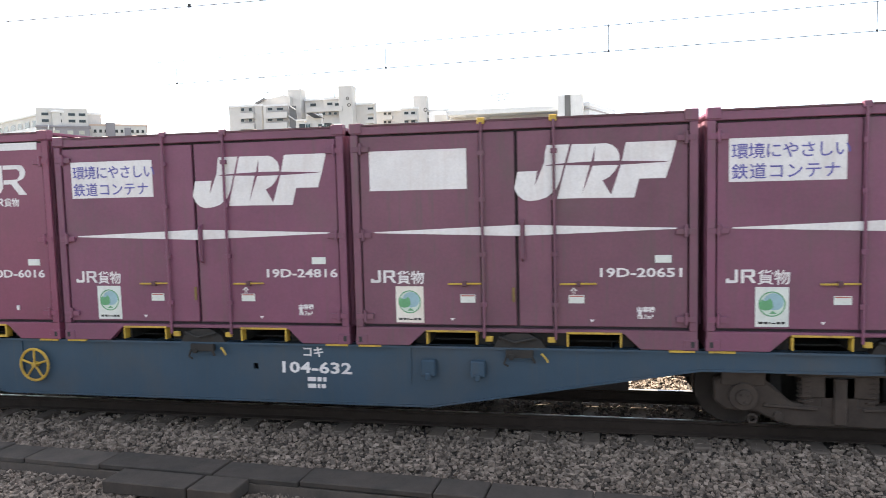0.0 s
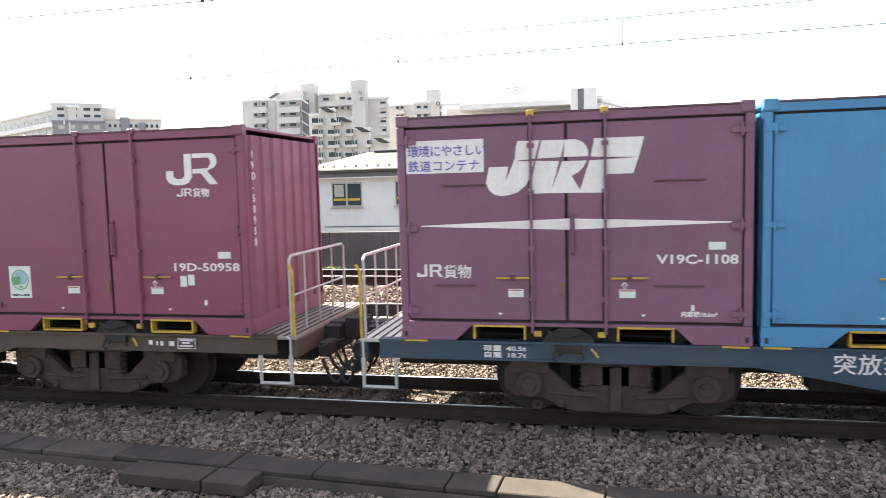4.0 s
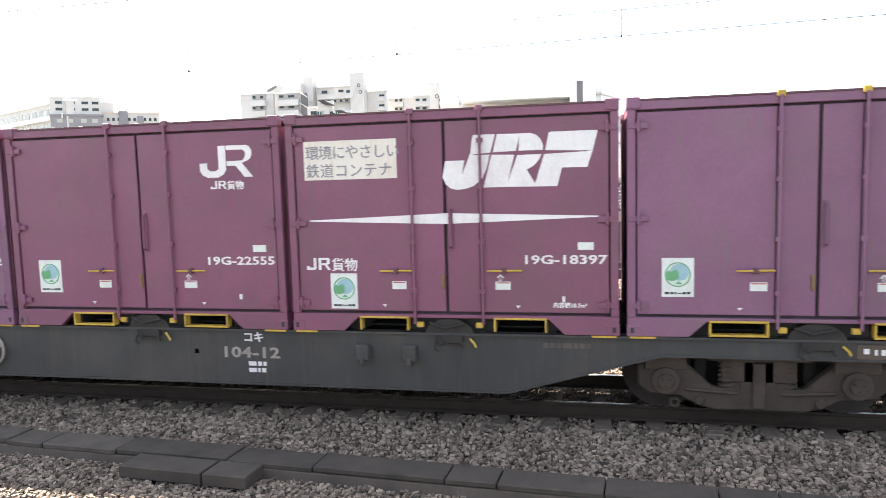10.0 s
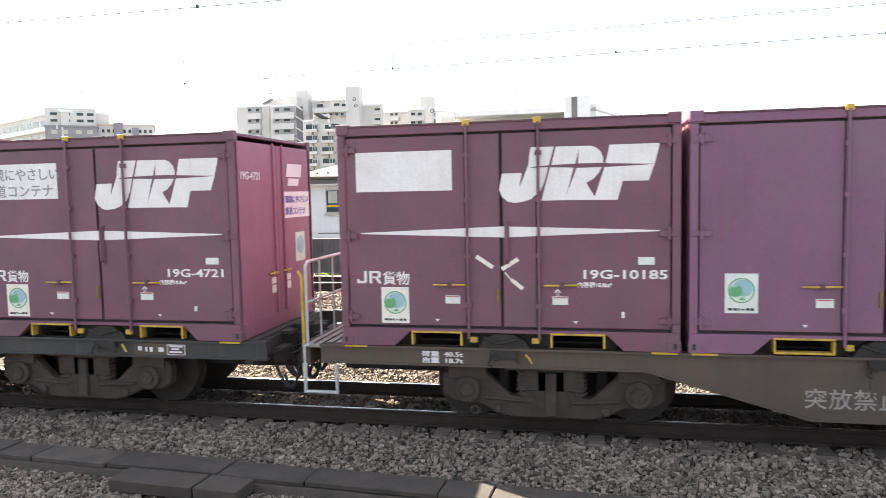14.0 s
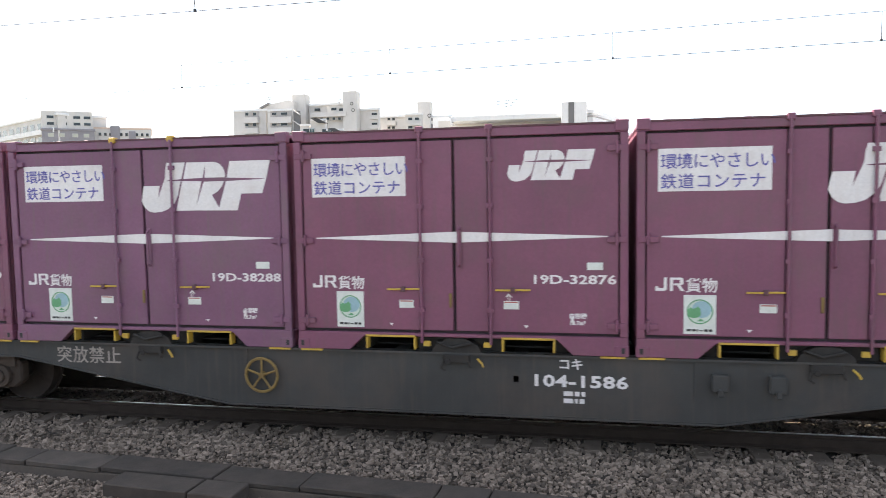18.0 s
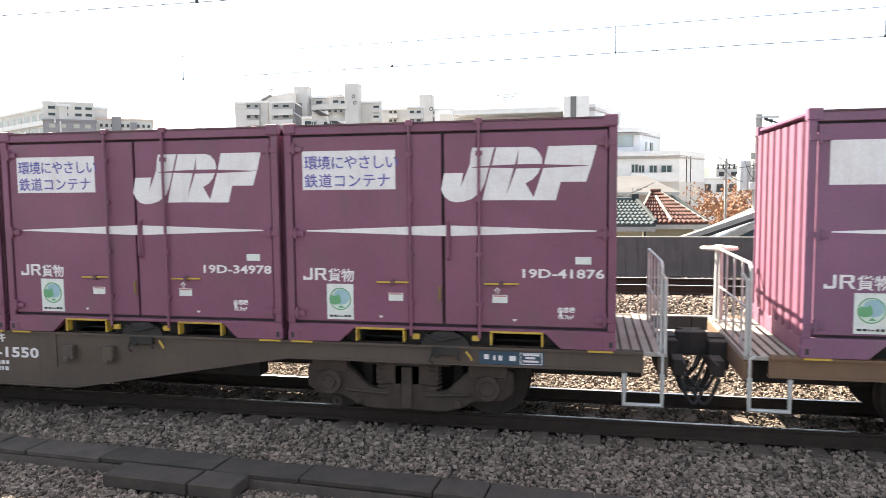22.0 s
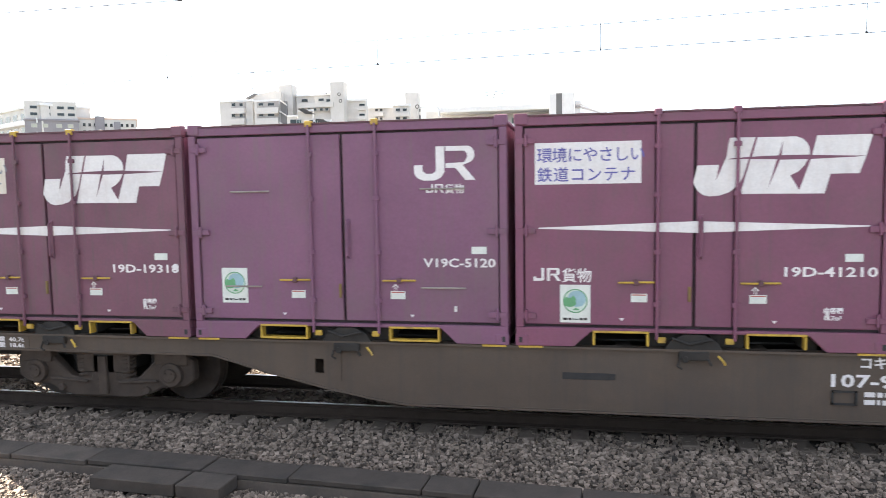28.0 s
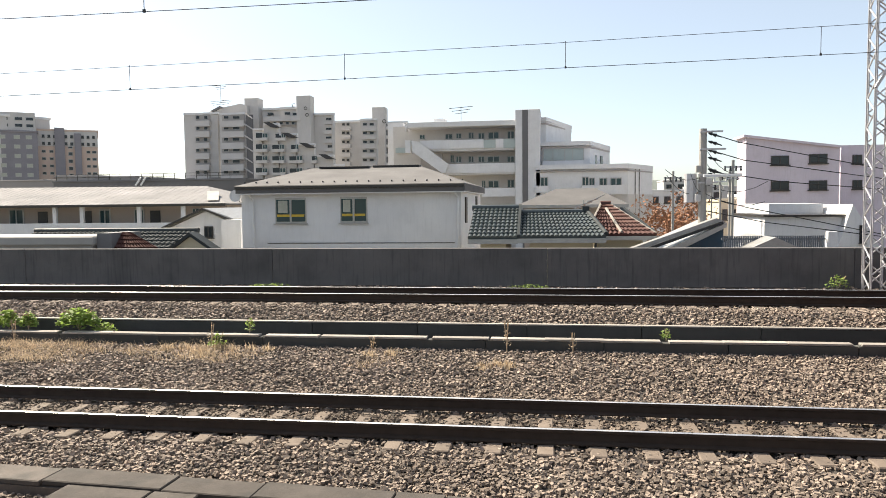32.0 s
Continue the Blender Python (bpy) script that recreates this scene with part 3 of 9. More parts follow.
for x, L in ((-0.85, 0.98), (0.14, 0.5)):
    part("trough_lid", kept(("lidw", L), lambda: Shape().box(0.006, L - 0.006, -0.54, -0.195, -0.30, -0.17).mesh("trough_lid", M_LID, 0.01)), trough, at=pose(x, 0, 0))

# ---- the train: thirteen flat wagons with five containers each ----
CL, CW, CB, DECK = 3.715, 1.24, 1.06, 0.957           # container length, near half width, far half width narrowed to fit the camera's view, height of its foot above the rails
CPITCH, WPITCH = 3.80, 20.40


def add_poly(shape, poly, x, z, w, h, y0=-CW - 0.004, y1=-CW + 0.012):
    return shape.prism([(x + u * w, z + v * h) for u, v in poly], y0, y1, "y")


def fan(cx, cz, rx, rz, a0, a1, n=10):
    return [(cx + rx * math.cos(radians(a0 + (a1 - a0) * i / n)), cz + rz * math.sin(radians(a0 + (a1 - a0) * i / n))) for i in range(n + 1)]


def emblem_long(material):
    """The large slanted emblem: a hook, a rounded block and a stepped flag, cut by a level and an upright sliver."""
    groups = [
        [[(0.215, 1.0), (0.357, 0.997), (0.325, 0.675), (0.215, 0.654)],
         [(0.204, 0.88), (0.215, 1.0), (0.215, 0.654), (0.208, 0.639), (0.32, 0.64), (0.294, 0.366), (0.266, 0.209), (0.21, 0.086), (0.159, 0.039), (0.102, 0.024), (0.062, 0.052), (0.028, 0.13), (0.006, 0.259), (0.028, 0.549), (0.153, 0.553), (0.136, 0.291), (0.185, 0.612), (0.198, 0.706)]],
        [[(0.37, 0.996), (0.513, 0.992), (0.513, 0.954), (0.489, 0.689), (0.34, 0.677)],
         [(0.332, 0.636), (0.479, 0.623), (0.43, 0.119), (0.436, 0.058), (0.277, 0.056)],
         [(0.513, 0.992), (0.583, 0.994), (0.619, 0.956), (0.647, 0.881), (0.66, 0.785), (0.66, 0.69), (0.506, 0.691), (0.513, 0.954)],
         [(0.498, 0.615), (0.651, 0.618), (0.633, 0.517), (0.6, 0.418), (0.556, 0.354), (0.608, 0.106), (0.612, 0.052), (0.436, 0.058), (0.43, 0.119)]],
        [[(0.699, 0.999), (1.0, 1.0), (0.968, 0.659), (0.921, 0.656), (0.674, 0.683)],
         [(0.668, 0.617), (0.921, 0.64), (0.968, 0.659), (0.934, 0.37), (0.778, 0.371), (0.747, 0.049), (0.612, 0.052), (0.608, 0.106)]],
    ]
    made = []
    for g in groups:
        s = Shape()
        for poly in g:
            add_poly(s, poly, 0, 0, 1.67, 0.60, -0.004, 0.0)
        made.append(s.mesh("emblem_shape", material))
    return made


def emblem_short(material):
    """The short upright emblem: a hook and a rounded frame with one slanted foot."""
    s = Shape()
    P = lambda poly: add_poly(s, poly, 0, 0, 0.68, 0.37, -0.004, 0.0)
    P([(0.0, 0.46), (0.14, 0.46), (0.14, 0.28), (0.20, 0.20), (0.30, 0.20), (0.36, 0.28), (0.36, 1.0), (0.50, 1.0), (0.50, 0.24), (0.44, 0.08), (0.34, 0.0), (0.15, 0.0), (0.05, 0.08), (0.0, 0.22)])
    P([(0.52, 1.0), (0.86, 1.0)] + fan(0.87, 0.75, 0.12, 0.25, 90, -60, 7) + [(0.80, 0.44), (1.0, 0.0), (0.84, 0.0), (0.68, 0.36), (0.52, 0.36), (0.52, 0.50), (0.82, 0.52), (0.87, 0.66), (0.87, 0.78), (0.82, 0.86), (0.52, 0.86)])
    return s.mesh("emblem", material)


def owner_mark(w, h, material):
    """The two initial shapes of the owner's mark: a hook, and a post with a bow and a foot."""
    P = lambda poly: Shape().prism([(u * w, v * h) for u, v in poly], -0.004, 0.0)
    hook = P([(0.0, 0.0), (0.15, 0.0), (0.19, 0.10), (0.19, 1.0), (0.14, 1.0), (0.14, 0.2), (0.05, 0.2), (0.05, 0.33), (0.0, 0.33)])
    bow = P([(0.24, 0.0), (0.29, 0.0), (0.29, 0.84), (0.405, 0.84), (0.405, 0.56), (0.30, 0.56), (0.30, 0.42), (0.355, 0.42), (0.42, 0.0), (0.48, 0.0), (0.41, 0.42), (0.46, 0.52), (0.46, 0.9), (0.43, 1.0), (0.24, 1.0)])
    return hook.mesh("owner_hook", material), bow.mesh("owner_bow", material)


def bottom_rail(h_mid=0.165):
    return [(0.0, 0.0), (0.62, 0.0), (0.80, h_mid), (2.97, h_mid), (3.14, 0.0), (CL, 0.0), (CL, 0.205), (0.0, 0.205)]


def frame_mesh(paint, H, ribbed=False):
    """Posts, rails, underframe and roof of a container; x runs from its left corner."""
    s = Shape()
    for y0, y1 in ((-CW, -CW + 0.10), (CB - 0.10, CB)):
        s.prism(bottom_rail(), y0, y1)
        s.box(0.0, CL, y0 + 0.006, y1, H - 0.115, H - 0.02)
        for x0, x1 in ((0.0, 0.085), (CL - 0.085, CL)):
            s.box(x0, x1, *((y0 - 0.003, y0 + 0.03) if y0 < 0 else (y1 - 0.03, y1)), 0.205, H - 0.115)
            for z in (0.0, H - 0.10):
                s.box(x0 - 0.006 if x0 == 0 else x0 - 0.05, x1 + 0.05 if x0 == 0 else x1 + 0.006, y0 - 0.008, y1, z, z + 0.115)
    s.box(0.02, CL - 0.02, -CW + 0.10, CB - 0.10, 0.17, 0.20)
    s.box(0.02, CL - 0.02, -CW + 0.015, CB - 0.015, H - 0.045, H - 0.008)
    for i in range(9):
        x = 0.3 + i * (CL - 0.6) / 8
        s.box(x - 0.04, x + 0.04, -CW + 0.05, CB - 0.05, H - 0.01, H + 0.004)
    return s.mesh("frame", paint, 0.006)


def end_mesh(paint, H, x, sign):
    """One end wall: a sheet with upright swages between its posts."""
    s = Shape()
    n = 7
    w = (CW + CB - 0.20) / n
    prof = []
    for i in range(n):
        y = -CW + 0.10 + i * w
        prof += [(y, 0.03), (y + 0.30 * w, 0.03), (y + 0.38 * w, 0.0), (y + 0.92 * w, 0.0)]
    prof.append((CB - 0.10, 0.03))
    outer = [(x + sign * (0.036 - d), y) for y, d in prof]
    return s.prism(outer + [(x - sign * 0.03, CB - 0.10), (x - sign * 0.03, -CW + 0.10)], 0.19, H - 0.1, "z").mesh("end_wall", paint)


def end_door(paint, H, x, sign, y0, y1, rod):
    """One flat leaf of an end with doors, with its locking rod."""
    a, b = sorted((x, x + sign * 0.03))
    s = Shape().box(a, b, y0, y1, 0.19, H - 0.1)
    s.tube([(x + sign * 0.04, rod, 0.18), (x + sign * 0.04, rod, H - 0.08)], 0.018, 6)
    return s.mesh("end_door", paint, 0.003)


def end_sill(paint, x, sign):
    a, b = sorted((x - sign * 0.05, x + sign * 0.036))
    return Shape().box(a, b, -CW + 0.08, CB - 0.08, 0.0, 0.19).mesh("end_sill", paint, 0.004)


def corrugated_side(paint, H, y, sign):
    s = Shape()
    n, x0, x1 = 17, 0.085, CL - 0.085
    w = (x1 - x0) / n
    for i in range(n):
        x = x0 + i * w
        pts = [(x, 0.0), (x + 0.36 * w, 0.0), (x + 0.46 * w, 0.035), (x + 0.90 * w, 0.035), (x + w, 0.0)]
        for (xa, da), (xb, db) in zip(pts, pts[1:]):
            q = [(xa, y + sign * (da - 0.04), 0.205), (xb, y + sign * (db - 0.04), 0.205), (xb, y + sign * (db - 0.04), H - 0.115), (xa, y + sign * (da - 0.04), H - 0.115)]
            s.add(q, [(0, 1, 2, 3) if sign < 0 else (3, 2, 1, 0)])
    return s.mesh("side_wall", paint, weld=True)


def door_leaf(paint, x0, x1, H):
    s = Shape()
    y = -CW + 0.018
    s.box(x0, x1, y, y + 0.05, 0.238, H - 0.14)
    return s.mesh("door", paint, 0.005)


def rod_mesh(paint, H):
    s = Shape()
    s.tube([(0.0, -CW - 0.018, 0.10), (0.0, -CW - 0.018, H - 0.03)], 0.017, 8)
    for z in (0.45, 1.0, 1.6, 2.1):
        s.box(-0.035, 0.035, -CW - 0.028, -CW + 0.01, z, z + 0.05)
    return s.mesh("lock_rod", paint, 0.003)


SERIAL_Z = 0.775
SPOTTED = ("19D-34429", "19D-31432", "19D-32128", "19D-39177", "19D-20924", "19D-16608", "V19B-201", "19D-33050", "19D-38794", "19D-19318", "19D-31377", "19D-30615")


def owner(c, w, h, at, x, z):
    a, b = kept(("owner", w), lambda: owner_mark(w, h, M_WHITE))
    part("owner_hook", a, c, "white owner marking", at(x, z))
    part("owner_bow", b, c, "white owner marking", at(x, z))
    part("lettering", words("貨物", 0.262 * w, M_WHITE, thick=0.0022), c, "white owner lettering", at(x + 0.495 * w, z))
DOOR_Y = -CW + 0.018


def container(serial, kind="emblem", banner="words", paint=0, eco=True, X=0.0, twin=False, extra="", lead=False):
    """A twelve-foot container, its origin at the left foot of the side that faces the platform."""
    H = 2.58 if kind == "tall" else 2.485
    P = BLUE_BOX if kind == "blue" else MAROON[paint]
    pk = P.name
    look_of = {"emblem": "maroon steel rail container with large white emblem and stripe",
               "short": "plain maroon steel rail container with short white emblem",
               "tall": "taller maroon rail container with white band and warning diamond",
               "ribbed": "weathered maroon rail container with corrugated sides",
               "ribbed_plain": "maroon rail container with corrugated sides and small emblem",
               "blue": "light blue steel rail container on a flat wagon"}[kind]
    c = thing("freight_container", look_of, "container", "containers on the train", pose(X, TRACK1, DECK))
    ribbed = kind.startswith("ribbed")
    part("frame", kept(("cframe", pk, H), lambda: frame_mesh(P, H)), c)
    for x in (1.48, 2.25):
        part("rod_cap", kept(("rodcap", pk, H), lambda: Shape().box(-0.04, 0.04, -CW - 0.02, -CW + 0.05, H - 0.05, H + 0.018).mesh("rod_cap", M_YEL if paint in (1, 2) else P, 0.006)), c, "small rod cap at the roof edge", pose(x, 0, 0))
    part("roof_edge", kept(("redge", H), lambda: Shape().box(0.05, CL - 0.05, -CW - 0.002, -CW + 0.03, H - 0.022, H - 0.004).mesh("roof_edge", M_ROD)), c, "rusty brown roof edge")
    for x in (0.05, CL - 0.05):
        # Black plates carry the darkness inside the lashing slots.
        part("foot_slot", kept(("fslot",), lambda: Shape().box(-0.018, 0.018, -CW - 0.0105, -CW - 0.002, 0.035, 0.095).mesh("foot_slot", M_BLACK)), c, "black plate for the dark inside of a lashing slot", pose(x, 0, 0))
    flat_end = serial.startswith("19G-4721") or serial.startswith("19G-6") or serial.startswith("19G-19034")
    # Both ends take the tone with light in its colour.
    E = P if kind == "blue" else M_LIT_END
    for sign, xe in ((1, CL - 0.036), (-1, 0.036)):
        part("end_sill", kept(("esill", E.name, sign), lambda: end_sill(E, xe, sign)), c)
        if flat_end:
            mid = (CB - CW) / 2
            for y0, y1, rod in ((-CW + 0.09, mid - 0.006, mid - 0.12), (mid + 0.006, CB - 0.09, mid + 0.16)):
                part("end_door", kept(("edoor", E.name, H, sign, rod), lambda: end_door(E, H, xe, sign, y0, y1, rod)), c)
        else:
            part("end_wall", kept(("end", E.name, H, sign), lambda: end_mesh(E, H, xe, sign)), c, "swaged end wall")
    part("side_wall", kept(("back", pk, H), lambda: Shape().box(0.085, CL - 0.085, CB - 0.06, CB - 0.03, 0.2, H - 0.1).mesh("side_wall", P)), c)
    if ribbed:
        part("side_wall", kept(("corr", pk, H), lambda: corrugated_side(P, H, -CW, -1)), c, "corrugated steel side")
    else:
        # One dark sheet behind the doors makes all their gaps dark.
        part("door_seal", kept(("seal", H), lambda: Shape().box(0.08, CL - 0.08, -CW + 0.06, -CW + 0.075, 0.2, H - 0.1).mesh("door_seal", M_EDGE)), c, "dark sheet behind the doors, showing as seals in their gaps")
        edges = (0.100, 1.455, 1.85, 2.232, CL - 0.100)
        leaves = []
        for k in range(4):
            e0, e1 = edges[k] + (0, 0.006, 0.017, 0.006)[k], edges[k + 1] - (0.006, 0.017, 0.006, 0)[k]
            leaves.append(part("door", kept(("leaf", pk, H, k), lambda: door_leaf(P, e0, e1, H)), c))
        d1, d2 = leaves[0], leaves[3]
        for x, d in ((1.478, d1), (2.255, d2)):
            part("lock_rod", kept(("rod", pk, H), lambda: rod_mesh(P, H)), d, at=pose(x, 0, 0))
        part("door_handle", kept(("hnd", pk), lambda: Shape().tube([(1.91, DOOR_Y, 0.95), (1.91, DOOR_Y - 0.05, 0.98), (1.91, DOOR_Y - 0.05, 1.36), (1.91, DOOR_Y, 1.39)], 0.013, 6).box(1.885, 1.935, DOOR_Y - 0.012, DOOR_Y, 0.93, 1.41).mesh("door_handle", P)), d2)
        part("latch", kept(("ltc", pk), lambda: Shape().box(1.79, 1.82, DOOR_Y - 0.02, DOOR_Y, 0.50, 0.66).mesh("latch", M_YELD, 0.004)), d1, "worn yellow latch")
        for z in (0.30, 1.22, 2.18):
            part("hinge", kept(("hinges", pk), lambda: hinge_mesh(P)), d1, at=pose(0.115, 0, z))
            part("hinge", kept(("hinges", pk), lambda: hinge_mesh(P)), d2, at=pose(CL - 0.115, 0, z))
        for x0, x1, d in ((1.08, 1.455, d1), (2.305, 2.69, d2)):
            part("handle", kept(("bar", x0), lambda: Shape().box(x0, x1 - 0.16, DOOR_Y - 0.034, DOOR_Y - 0.012, 0.69, 0.710).box(x0 + 0.18, x1, DOOR_Y - 0.034, DOOR_Y - 0.012, 0.694, 0.714).mesh("handle", M_YEL, 0.004)), d, "yellow lock handle")
            part("clasp", kept(("clasp", x0), lambda: Shape().box((x0 + x1) / 2 - 0.025, (x0 + x1) / 2 + 0.025, DOOR_Y - 0.045, DOOR_Y, 0.672, 0.732).mesh("clasp", M_ROD, 0.006)), d, "dark clasp over the handle")
        for x0, d in ((1.215, d1), (2.395, d2)):
            p = part("placard", kept(("plac", x0), lambda: Shape().box(x0, x0 + 0.165, DOOR_Y - 0.005, DOOR_Y, 0.49, 0.58).mesh("placard", M_CREAM if paint in (2, 4) else M_ECOW)), d, "small white paper placard")
            part("red_band", kept(("placr", x0), lambda: Shape().box(x0 + 0.01, x0 + 0.155, DOOR_Y - 0.0065, DOOR_Y - 0.004, 0.560, 0.573).mesh("red_band", M_RED)), p, "thin red print")
    if serial == "19G-15979":
        rib = (CL - 0.17) / 17
        for k in (1, 4, 8, 12, 13, 15):
            part("bare_rib", kept(("bare", k % 3), lambda: Shape().box(0, rib * 0.40, -0.0015, 0.0, 0, (0.78, 1.0, 0.62)[k % 3]).mesh("bare_rib", M_BARE)), c, "grey weathered strip on a rib", pose(0.085 + rib * (k + 0.48), -CW + 0.0035, 0.225))
        for x in (0.0, CL - 0.09):
            part("bare_post", kept(("barepost",), lambda: Shape().box(0, 0.09, -0.0015, 0.0, 0, 2.0).mesh("bare_post", M_BARE)), c, "grey weathered corner post", pose(x, -CW - 0.0035, 0.25))
    # fork pockets: yellow frames in the foot, closed below on the newer kind
    closed = kind in ("short", "tall", "blue")
    for x0 in (0.82, 2.37):
        part("fork_pocket", kept(("pocket", x0, closed), lambda: pocket_mesh(x0, closed)), c, "yellow-framed fork pocket")
    for x in (1.53, 2.21):
        part("tie_lug", kept(("lugs",), lambda: Shape().box(-0.04, 0.04, -CW - 0.012, -CW + 0.03, 0.06, 0.12).mesh("tie_lug", M_YEL, 0.006)), c, "small yellow securing lug", pose(x, 0, 0))
    # The floor plate is added to stop sun passing under the container.
    part("underframe", kept(("under",), lambda: Shape().box(0.62, 3.10, -CW + 0.35, CB - 0.10, 0.0, 0.02).box(0.84, 1.39, CB - 0.16, CB - 0.13, 0.02, 0.165).box(2.38, 2.94, CB - 0.16, CB - 0.13, 0.02, 0.165).box(0.66, 0.83, -CW + 0.14, CB - 0.14, 0.0, 0.17).box(1.40, 2.37, -CW + 0.14, CB - 0.14, 0.0, 0.17).box(2.95, 3.08, -CW + 0.14, CB - 0.14, 0.0, 0.17).mesh("underframe", M_UNDER)), c, "dark steel underframe with an added sun-blocking floor")
    y_mark = -CW + 0.0005 if ribbed else DOOR_Y
    at = lambda x, z: pose(x, y_mark, z)
    # markings
    if kind in ("emblem", "ribbed"):
        ex = {True: 0.98, False: 1.82}[twin]
        for em in kept(("long",), lambda: emblem_long(M_WHITE)):
            part("emblem_shape", em, c, "white slanted emblem shape", at(ex if extra != "small" else 2.44, 1.58 if extra != "small" else 1.87) @ Matrix.Scale(0.56 if extra == "small" else (1.0 if twin else 1.01), 4))
        part("stripe", kept(("stripe",), lambda: Shape().prism([(0.25, 1.272), (1.87, 1.222), (3.51, 1.276), (3.51, 1.288), (1.87, 1.342), (0.25, 1.284)], -0.004, 0.0).mesh("stripe", M_WHITE)), c, "white tapering stripe", at(0, 0))
        if banner != "none":
            bw, bh, bx, bz = (0.87, 0.36, 0.10, 1.86) if twin else (1.10, 0.44, 0.212, 1.744)
            bm = M_BANNER if "cream" in banner else M_WHITE
            b = part("banner", kept(("ban", bm.name, twin), lambda: Shape().box(0, bw, -0.004, 0, 0, bh).mesh("banner", bm)), c, "white slogan panel" if "words" in banner else "blank faded white panel", at(bx, bz))
            if "words" in banner:
                k = bw / 1.10
                for line, dz, size in (("環境にやさしい", 0.245, 0.168), ("鉄道コンテナ", 0.04, 0.168)):
                    w = words(line, size * k, M_FADETXT if "cream" in banner or "worn" in banner else M_BLUETXT, thick=0.0012, spacing=0.895 if dz > 0.1 else 1.05)
                    part("lettering", w, b, "faded grey slogan lettering" if "cream" in banner or "worn" in banner else "blue slogan lettering", pose(0.02 * k, -0.0055, dz * k))
        owner(c, 0.61, 0.14, at, 0.19, 0.71)
    elif kind in ("short", "tall", "ribbed_plain"):
        part("emblem", kept(("shortE",), lambda: emblem_short(M_WHITE)), c, "white upright emblem of plain shapes", at(2.69, 1.81))
        owner(c, 0.42, 0.095, at, 2.82, 1.675)
    if kind == "tall":
        part("top_band", kept(("band",), lambda: Shape().box(0.17, 1.42, -0.004, 0, 2.362, 2.452).box(1.52, 1.84, -0.004, 0, 2.362, 2.452).box(1.89, 2.2, -0.004, 0, 2.362, 2.452).box(2.3, 3.55, -0.004, 0, 2.362, 2.452).mesh("top_band", M_WHITE)), c, "white band along the top", at(0, 0))
        dia = part("warning_diamond", kept(("dia",), lambda: Shape().prism([(-0.285, 0), (0, -0.285), (0.285, 0), (0, 0.285)], -0.004, 0).mesh("warning_diamond", M_WHITE)), c, "black and yellow warning diamond", at(0.465, 1.915))
        part("yellow_quarter", kept(("diay",), lambda: Shape().prism([(-0.26, 0.005), (-0.005, 0.005), (-0.005, 0.26)], -0.006, -0.002).mesh("yellow_quarter", M_YEL)), dia, "yellow quarter")
        part("black_quarters", kept(("diab",), lambda: Shape().prism([(0.26, 0.005), (0.005, 0.26), (0.005, 0.005)], -0.006, -0.002).prism([(-0.26, -0.005), (-0.005, -0.26), (-0.005, -0.005)], -0.006, -0.002).prism([(0.26, -0.005), (0.005, -0.005), (0.005, -0.26)], -0.006, -0.002).mesh("black_quarters", M_BLACK)), dia, "black quarters")
        part("lettering", words("H", 0.15, M_BLACK, thick=0.004), dia, "black letter", pose(-0.13, -0.008, 0.03))
        part("lettering", words("全高H=2600", 0.07, M_WHITE), c, "small white height note", at(0.82, 1.885))
    if eco and not ribbed:
        ex, ez = (0.475, 0.26) if kind == "emblem" else (0.35, 0.425)
        e = part("sticker", kept(("eco", paint == 2), lambda: Shape().box(0, 0.32, -0.004, 0, 0, 0.41).mesh("sticker", M_CREAM if paint == 2 else M_ECOW)), c, "white sticker with a green and blue disc", at(ex, ez))
        part("disc", kept(("ecog",), lambda: Shape().disc((0.16, 0, 0.235), 0.125, -0.006, -0.003, 20).mesh("disc", M_ECOL)), e, "pale mint disc")
        part("outline", kept(("ecor",), lambda: Shape().ring((0.16, -0.006, 0.235), 0.125, 0.006, 20, "y").mesh("outline", M_ECOG)), e, "thin green ring")
        part("blue_blob", kept(("ecob",), lambda: Shape().prism(fan(0.175, 0.255, 0.098, 0.092, -25, 200, 14) + [(0.10, 0.20), (0.17, 0.17), (0.23, 0.18)], -0.0075, -0.005).mesh("blue_blob", M_ECOB)), e, "pale blue shape")
        part("green_blob", kept(("ecow",), lambda: Shape().prism([(0.045, 0.185), (0.04, 0.25), (0.065, 0.285), (0.085, 0.265), (0.12, 0.275), (0.14, 0.295), (0.165, 0.265), (0.17, 0.20), (0.14, 0.175), (0.09, 0.168)], -0.0085, -0.006).prism([(0.13, 0.135), (0.21, 0.135), (0.19, 0.15), (0.165, 0.165), (0.15, 0.15)], -0.0085, -0.006).mesh("green_blob", M_ECOG)), e, "green print")
        part("caption_bar", kept(("ecoc",), lambda: Shape().box(0.03, 0.075, -0.006, -0.003, 0.028, 0.052).box(0.085, 0.12, -0.006, -0.003, 0.028, 0.052).box(0.13, 0.145, -0.006, -0.003, 0.028, 0.052).box(0.155, 0.195, -0.006, -0.003, 0.03, 0.042).box(0.205, 0.24, -0.006, -0.003, 0.028, 0.052).box(0.25, 0.285, -0.006, -0.003, 0.028, 0.052).mesh("caption_bar", M_BLACK)), e, "small dark caption")
    tx = 3.29 if kind == "emblem" else 3.32
    part("data_plate", kept(("tag",), lambda: Shape().box(0, 0.165, -0.006, 0, 0, 0.08).box(0.02, 0.145, -0.008, -0.004, 0.03, 0.05).mesh("data_plate", M_ECOW)), c, "small white data plate", at(tx, 1.0 if serial.startswith("V") else 0.925))
